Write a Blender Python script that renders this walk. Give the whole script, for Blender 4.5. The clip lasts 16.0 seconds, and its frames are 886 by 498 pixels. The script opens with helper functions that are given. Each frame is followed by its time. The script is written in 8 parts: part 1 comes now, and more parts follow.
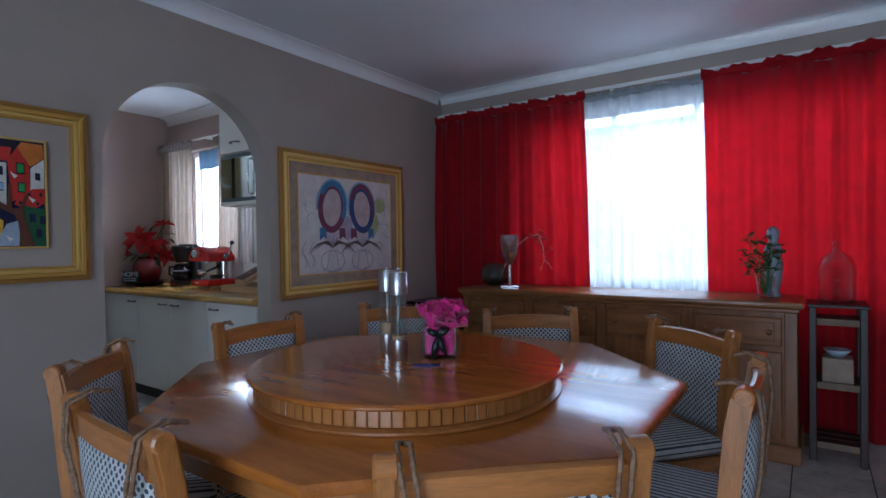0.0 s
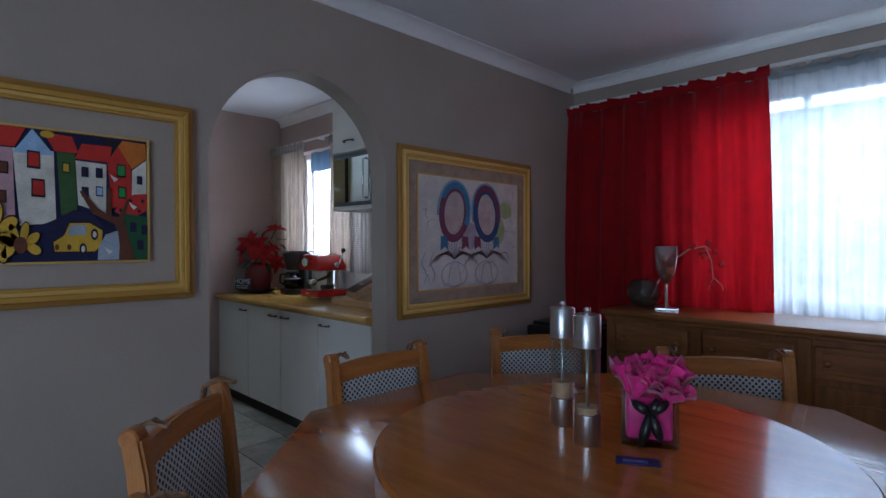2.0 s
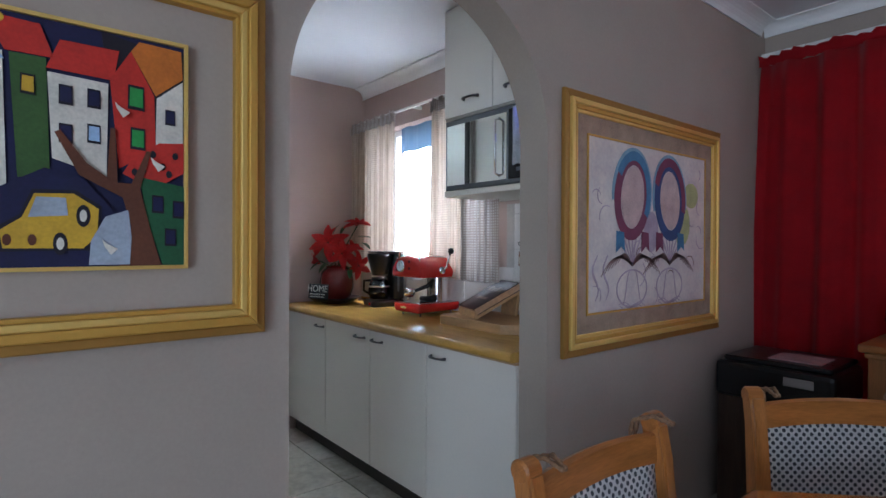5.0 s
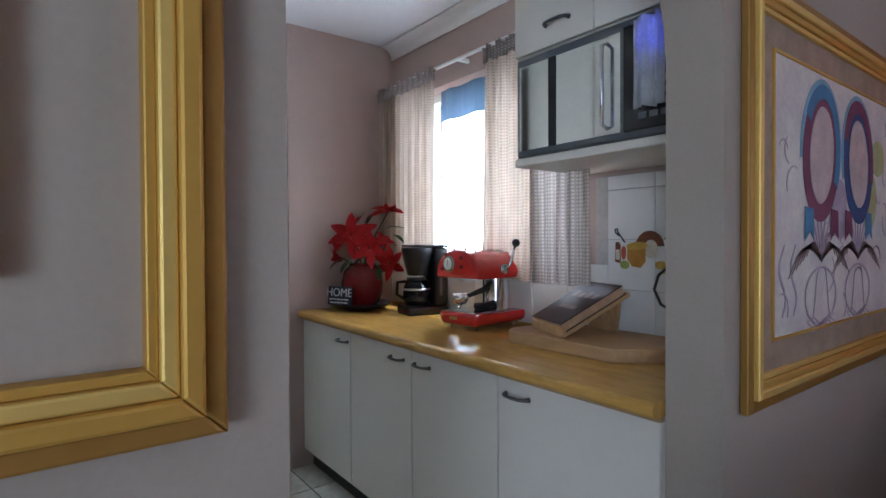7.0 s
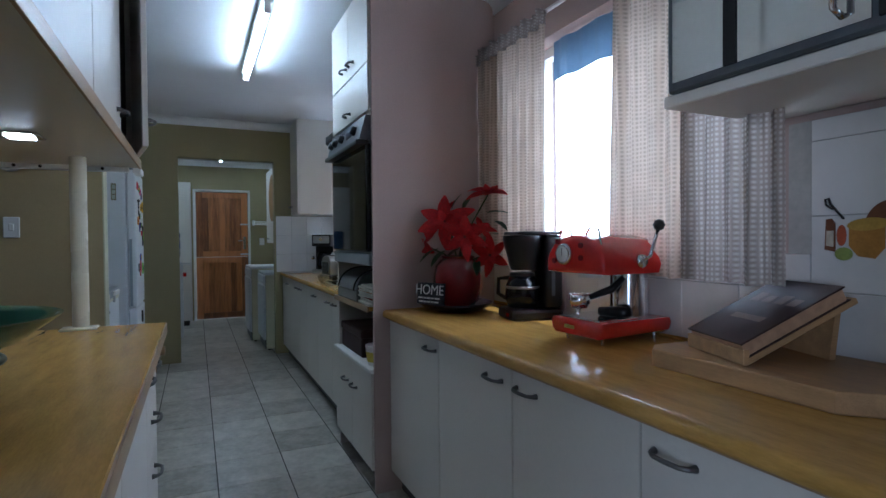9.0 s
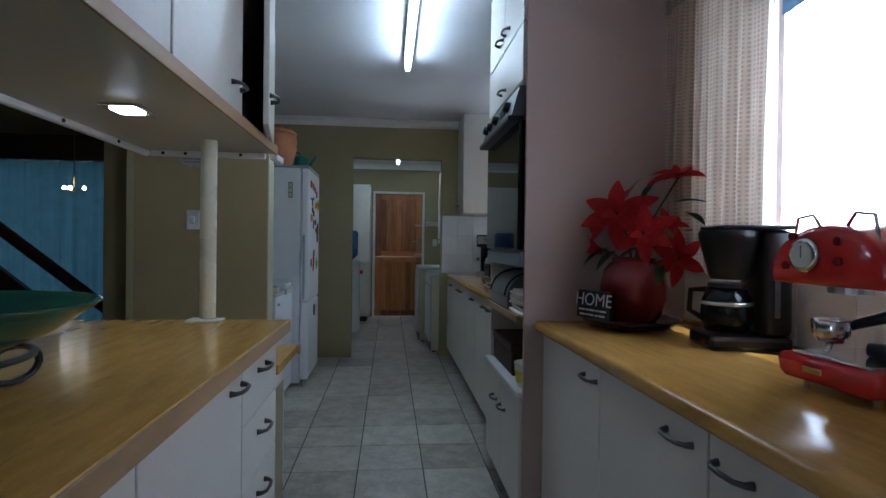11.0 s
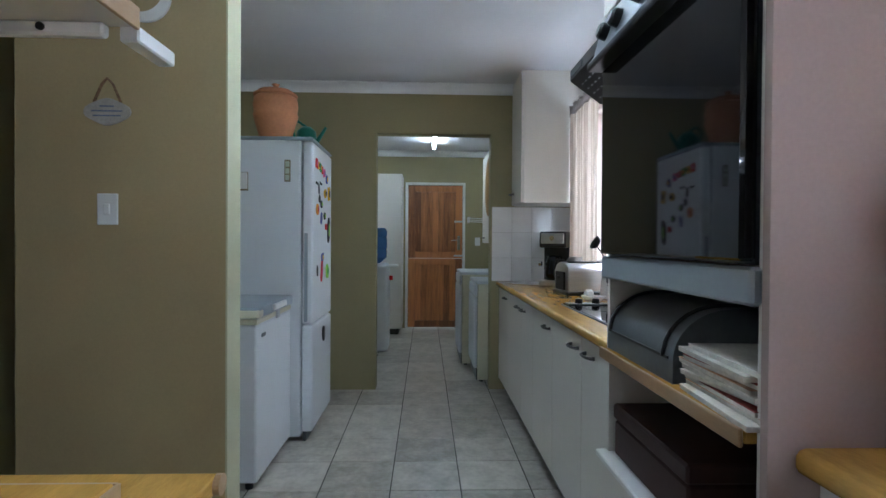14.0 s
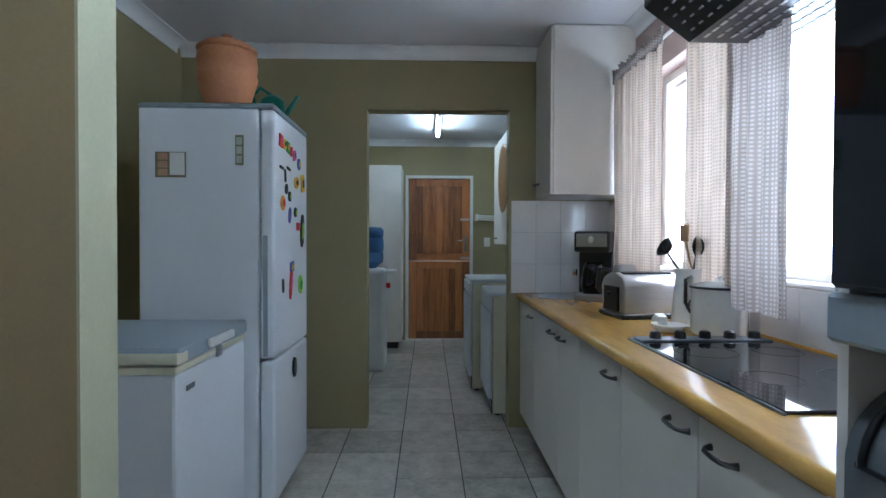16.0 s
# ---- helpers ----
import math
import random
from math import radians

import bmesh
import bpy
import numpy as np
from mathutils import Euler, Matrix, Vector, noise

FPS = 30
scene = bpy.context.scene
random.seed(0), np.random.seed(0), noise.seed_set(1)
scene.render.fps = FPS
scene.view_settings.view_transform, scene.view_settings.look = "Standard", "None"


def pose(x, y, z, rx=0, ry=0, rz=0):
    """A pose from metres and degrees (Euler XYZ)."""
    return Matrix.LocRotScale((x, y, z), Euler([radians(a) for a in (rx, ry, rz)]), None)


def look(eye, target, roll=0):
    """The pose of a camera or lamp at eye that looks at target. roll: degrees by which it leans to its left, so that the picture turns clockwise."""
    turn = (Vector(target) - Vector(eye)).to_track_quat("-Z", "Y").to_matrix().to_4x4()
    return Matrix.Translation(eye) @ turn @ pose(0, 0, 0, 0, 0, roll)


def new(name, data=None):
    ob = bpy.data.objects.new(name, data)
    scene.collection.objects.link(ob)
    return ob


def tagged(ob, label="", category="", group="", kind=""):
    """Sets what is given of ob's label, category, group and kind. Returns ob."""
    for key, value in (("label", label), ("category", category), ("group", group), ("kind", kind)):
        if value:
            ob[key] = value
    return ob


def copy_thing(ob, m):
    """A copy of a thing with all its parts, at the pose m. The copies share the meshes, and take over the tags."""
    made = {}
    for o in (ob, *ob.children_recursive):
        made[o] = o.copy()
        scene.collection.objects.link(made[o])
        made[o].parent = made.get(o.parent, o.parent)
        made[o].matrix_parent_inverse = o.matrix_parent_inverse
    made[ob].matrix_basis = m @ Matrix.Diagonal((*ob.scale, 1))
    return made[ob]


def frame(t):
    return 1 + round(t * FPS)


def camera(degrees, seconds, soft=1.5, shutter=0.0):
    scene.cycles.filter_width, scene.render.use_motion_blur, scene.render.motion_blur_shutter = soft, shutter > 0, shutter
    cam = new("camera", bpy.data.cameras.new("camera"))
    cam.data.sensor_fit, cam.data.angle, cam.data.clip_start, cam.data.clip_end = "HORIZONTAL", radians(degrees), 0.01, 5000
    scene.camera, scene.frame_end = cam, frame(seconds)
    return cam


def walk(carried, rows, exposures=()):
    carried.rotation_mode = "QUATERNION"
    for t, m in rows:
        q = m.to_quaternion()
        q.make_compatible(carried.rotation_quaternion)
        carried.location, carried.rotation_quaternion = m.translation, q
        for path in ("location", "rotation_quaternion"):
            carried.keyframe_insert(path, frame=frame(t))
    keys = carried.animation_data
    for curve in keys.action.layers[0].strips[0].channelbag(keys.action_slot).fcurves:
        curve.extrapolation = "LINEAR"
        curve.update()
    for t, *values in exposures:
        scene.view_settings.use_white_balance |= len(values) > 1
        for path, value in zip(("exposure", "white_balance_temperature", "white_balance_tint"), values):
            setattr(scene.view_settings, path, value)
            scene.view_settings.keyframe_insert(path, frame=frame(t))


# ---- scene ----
cam = camera(79.7, 16.0)
# seconds, x, y, z, yaw, pitch, roll
PATH = [
    (0, 0.130, -0.156, 1.249, 34.78, -0.83, 0.82),
    (0.5, 0.004, -0.072, 1.271, 36.92, -0.84, 0.70),
    (1, -0.127, 0.013, 1.295, 39.85, -0.73, 0.54),
    (1.5, -0.254, 0.089, 1.300, 42.65, -0.61, 0.37),
    (2, -0.399, 0.143, 1.311, 45.23, -0.57, 0.20),
    (2.5, -0.568, 0.187, 1.312, 47.50, -0.58, -0.02),
    (3, -0.767, 0.244, 1.303, 48.78, -0.40, -0.04),
    (3.5, -0.946, 0.307, 1.303, 49.64, -0.48, -0.09),
    (4, -1.117, 0.376, 1.306, 50.38, -0.44, -0.12),
    (6.5, -2.013, 0.737, 1.278, 52.16, -0.75, 0.01),
    (7, -2.178, 0.826, 1.272, 52.88, -0.84, 0.27),
    (7.5, -2.304, 0.903, 1.249, 53.44, -0.64, -0.06),
    (8, -2.421, 1.040, 1.239, 56.40, -0.83, 0.37),
    (8.5, -2.512, 1.097, 1.242, 59.90, -1.07, 0.64),
    (9, -2.602, 1.155, 1.223, 65.06, -0.99, 0.51),
    (9.5, -2.690, 1.205, 1.209, 70.18, -0.82, 0.24),
    (10, -2.759, 1.278, 1.197, 76.66, -0.63, -0.23),
    (12.5, -3.563, 1.441, 1.182, 87.10, -0.57, -0.55),
    (13, -3.790, 1.427, 1.183, 87.86, -0.60, -0.38),
    (13.5, -4.007, 1.401, 1.191, 88.04, -0.64, -0.44),
    (14, -4.253, 1.399, 1.197, 88.12, -0.64, -0.39),
    (14.5, -4.475, 1.390, 1.208, 88.23, -0.72, -0.35),
    (15, -4.680, 1.379, 1.208, 88.32, -0.83, -0.33),
    (15.5, -4.873, 1.377, 1.210, 88.40, -0.81, -0.26),
    (16, -5.105, 1.396, 1.226, 88.39, -0.81, -0.17),
]
walk(cam, [(t, pose(x, y, z, 90 + pitch, roll, yaw)) for t, x, y, z, yaw, pitch, roll in PATH], [(0, 0.12, 5150, 10), (2, -0.18, 5250, 10), (3, 0.2, 5450, 10), (4, 0.65, 5550, 10), (6.5, 0.85, 5550, 10), (7.5, 0.65, 5600, 10), (8.5, 0.3, 5300, 10), (9.5, 0.0, 5050, 10), (10.2, -0.05, 5100, 10), (12.5, 0.12, 5650, 10), (13.5, 0.6, 5550, 10), (15, 1.08, 5350, 10), (16, 0.7, 5250, 10)])

# ---- world, sun, lights, exposure ----
world = bpy.data.worlds.new("sky")
scene.world = world
world.use_nodes = True
wn = world.node_tree.nodes
sky = wn.new("ShaderNodeTexSky")
sky.sky_type, sky.sun_disc = "NISHITA", False
sky.sun_elevation, sky.sun_rotation = radians(58), radians(35)
world.node_tree.links.new(sky.outputs[0], wn["Background"].inputs[0])
wn["Background"].inputs[1].default_value = 0.12
scene.view_settings.exposure = 0.0


def lamp(name, kind, m, watts, color=(1, 1, 1), size=(1, 1), angle=0.5):
    data = bpy.data.lights.new(name, kind)
    data.energy, data.color = watts, color
    if kind == "AREA":
        data.shape, data.size, data.size_y = "RECTANGLE", *size
    if kind == "SUN":
        data.angle = radians(angle)
    ob = new(name, data)
    ob.matrix_world = m
    return ob


lamp("sun", "SUN", look((0, 0, 10), (-2.2, -2.6, 3.0)), 3.5, (1.0, 0.95, 0.86))
lamp("window_light_dining", "AREA", look((-0.55, 5.1, 3.0), (-0.55, 2.6, 0.9)), 440, (0.85, 0.93, 1.0), (2.8, 1.4))
lamp("patio_light", "AREA", pose(0.4, -2.5, 1.15, 90, 0, 0), 58, (0.82, 0.91, 1.0), (2.1, 1.9))
lamp("window_light_counter", "AREA", pose(-4.2, 2.78, 1.6, -90, 0, 0), 25, (0.88, 0.94, 1.0), (1.1, 0.85))
lamp("window_light_sink", "AREA", pose(-7.35, 2.78, 1.58, -90, 0, 0), 34, (0.88, 0.94, 1.0), (1.4, 1.0))
lamp("window_light_stairs", "AREA", pose(-8.17, -1.7, 1.1, 0, -90, 0), 6, (0.8, 0.92, 1.0), (1.6, 1.9))

# ---- materials ----


def mat(name, color, rough=0.6, metal=0.0, vary=0.12, scale=6.0, fine=60.0, bump=0.05, grain=None, spec=0.5, coat=0.0,
        transmission=0.0, ior=1.45, alpha=1.0, per_object=0.0, other=None, stretch=(1, 1, 1), sheen=0.0):
    m = bpy.data.materials.new(name)
    m.use_nodes = True
    n, l = m.node_tree.nodes, m.node_tree.links
    b = n["Principled BSDF"]
    tc = n.new("ShaderNodeTexCoord")
    mp = n.new("ShaderNodeMapping")
    mp.inputs["Scale"].default_value = stretch
    if per_object:
        geo = n.new("ShaderNodeNewGeometry")
        l.new(geo.outputs["Position"], mp.inputs[0])
    else:
        l.new(tc.outputs["Object"], mp.inputs[0])
    big, small = n.new("ShaderNodeTexNoise"), n.new("ShaderNodeTexNoise")
    big.inputs["Scale"].default_value, small.inputs["Scale"].default_value = scale, fine
    big.inputs["Detail"].default_value, small.inputs["Detail"].default_value = 5, 3
    for t in (big, small):
        l.new(mp.outputs[0], t.inputs["Vector"])
    mix = n.new("ShaderNodeMix")
    mix.data_type = "FLOAT"
    mix.inputs[0].default_value = 0.35
    l.new(big.outputs[0], mix.inputs[2])
    l.new(small.outputs[0], mix.inputs[3])
    last = mix.outputs[0]
    if per_object:
        info, add = n.new("ShaderNodeObjectInfo"), n.new("ShaderNodeMath")
        mul = n.new("ShaderNodeMath")
        mul.operation = "MULTIPLY_ADD"
        mul.inputs[1].default_value, mul.inputs[2].default_value = per_object, -per_object / 2
        l.new(info.outputs["Random"], mul.inputs[0])
        l.new(mul.outputs[0], add.inputs[0])
        l.new(last, add.inputs[1])
        last = add.outputs[0]
    ramp = n.new("ShaderNodeValToRGB")
    dark = tuple(c * (1 - 2 * vary) for c in color) if other is None else other
    lite = tuple(min(1, c * (1 + vary)) for c in color)
    ramp.color_ramp.elements[0].position, ramp.color_ramp.elements[1].position = 0.3, 0.7
    ramp.color_ramp.elements[0].color, ramp.color_ramp.elements[1].color = (*dark, 1), (*lite, 1)
    l.new(last, ramp.inputs[0])
    l.new(ramp.outputs[0], b.inputs["Base Color"])
    rr = n.new("ShaderNodeMapRange")
    rr.inputs[3].default_value, rr.inputs[4].default_value = max(0.0, rough * 0.8), min(1.0, rough * 1.2)
    l.new(big.outputs[0], rr.inputs[0])
    l.new(rr.outputs[0], b.inputs["Roughness"])
    b.inputs["Metallic"].default_value, b.inputs["IOR"].default_value = metal, ior
    b.inputs["Specular IOR Level"].default_value = spec
    b.inputs["Coat Weight"].default_value, b.inputs["Coat Roughness"].default_value = coat, 0.08
    b.inputs["Transmission Weight"].default_value, b.inputs["Alpha"].default_value = transmission, alpha
    b.inputs["Sheen Weight"].default_value = sheen
    if bump:
        bp = n.new("ShaderNodeBump")
        bp.inputs["Strength"].default_value, bp.inputs["Distance"].default_value = bump, 0.01
        l.new(mix.outputs[0], bp.inputs["Height"])
        l.new(bp.outputs[0], b.inputs["Normal"])
    return m


def glow(name, color, strength):
    m = bpy.data.materials.new(name)
    m.use_nodes = True
    b = m.node_tree.nodes["Principled BSDF"]
    b.inputs["Base Color"].default_value = (0.8, 0.8, 0.8, 1)
    b.inputs["Emission Color"].default_value = (*color, 1)
    b.inputs["Emission Strength"].default_value = strength
    return m


def cloth(name, color, through_light=0.4, rough=0.9, weave=None, gap=0.0):
    """Thin woven cloth: part of the light passes; weave: colour of a second yarn; gap: share of open mesh."""
    m = mat(name, color, rough=rough, vary=0.1, scale=9, fine=300, bump=0.12, sheen=0.2)
    n, l = m.node_tree.nodes, m.node_tree.links
    b, out = n["Principled BSDF"], n["Material Output"]
    tr = n.new("ShaderNodeBsdfTranslucent")
    src = b.inputs["Base Color"].links[0].from_socket
    if weave:
        tc, sep = n.new("ShaderNodeTexCoord"), n.new("ShaderNodeSeparateXYZ")
        l.new(tc.outputs["Object"], sep.inputs[0])
        wav, ma = n.new("ShaderNodeTexWave"), n.new("ShaderNodeMix")
        wav.bands_direction = "X"
        wav.inputs["Scale"].default_value, wav.inputs["Distortion"].default_value = 28, 0.6
        l.new(tc.outputs["Object"], wav.inputs[0])
        bri = n.new("ShaderNodeTexWave")
        bri.bands_direction, bri.inputs["Scale"].default_value = "Z", 22
        bri.inputs["Distortion"].default_value = 1.5
        l.new(tc.outputs["Object"], bri.inputs[0])
        mu = n.new("ShaderNodeMath")
        mu.operation = "MULTIPLY"
        l.new(wav.outputs[1], mu.inputs[0])
        l.new(bri.outputs[1], mu.inputs[1])
        ma.data_type = "RGBA"
        l.new(mu.outputs[0], ma.inputs[0])
        l.new(src, ma.inputs[6])
        ma.inputs[7].default_value = (*weave, 1)
        src = ma.outputs[2]
        l.new(src, b.inputs["Base Color"])
    l.new(src, tr.inputs[0])
    mix = n.new("ShaderNodeMixShader")
    mix.inputs[0].default_value = through_light
    l.new(b.outputs[0], mix.inputs[1])
    l.new(tr.outputs[0], mix.inputs[2])
    last = mix
    if gap:
        clear, mx = n.new("ShaderNodeBsdfTransparent"), n.new("ShaderNodeMixShader")
        mx.inputs[0].default_value = gap
        l.new(mix.outputs[0], mx.inputs[1])
        l.new(clear.outputs[0], mx.inputs[2])
        last = mx
    l.new(last.outputs[0], out.inputs[0])
    return m


def spotted(name, base, dot, pitch):
    """Woven upholstery with rows of small dark dots."""
    m = mat(name, base, rough=0.92, vary=0.12, scale=30, fine=400, bump=0.2, sheen=0.2)
    n, l = m.node_tree.nodes, m.node_tree.links
    b = n["Principled BSDF"]
    src = b.inputs["Base Color"].links[0].from_socket
    tc, mp, vo = n.new("ShaderNodeTexCoord"), n.new("ShaderNodeMapping"), n.new("ShaderNodeTexVoronoi")
    mp.inputs["Rotation"].default_value = (0, radians(45), 0)
    mp.inputs["Scale"].default_value = (1 / pitch, 0.01, 1 / pitch)
    vo.inputs["Scale"].default_value, vo.inputs["Randomness"].default_value = 1.0, 0.0
    l.new(tc.outputs["Object"], mp.inputs[0])
    l.new(mp.outputs[0], vo.inputs["Vector"])
    lt, ma = n.new("ShaderNodeMath"), n.new("ShaderNodeMix")
    lt.operation, lt.inputs[1].default_value = "LESS_THAN", 0.34
    l.new(vo.outputs[0], lt.inputs[0])
    ma.data_type = "RGBA"
    l.new(lt.outputs[0], ma.inputs[0])
    l.new(src, ma.inputs[6])
    ma.inputs[7].default_value = (*dot, 1)
    l.new(ma.outputs[2], b.inputs["Base Color"])
    return m


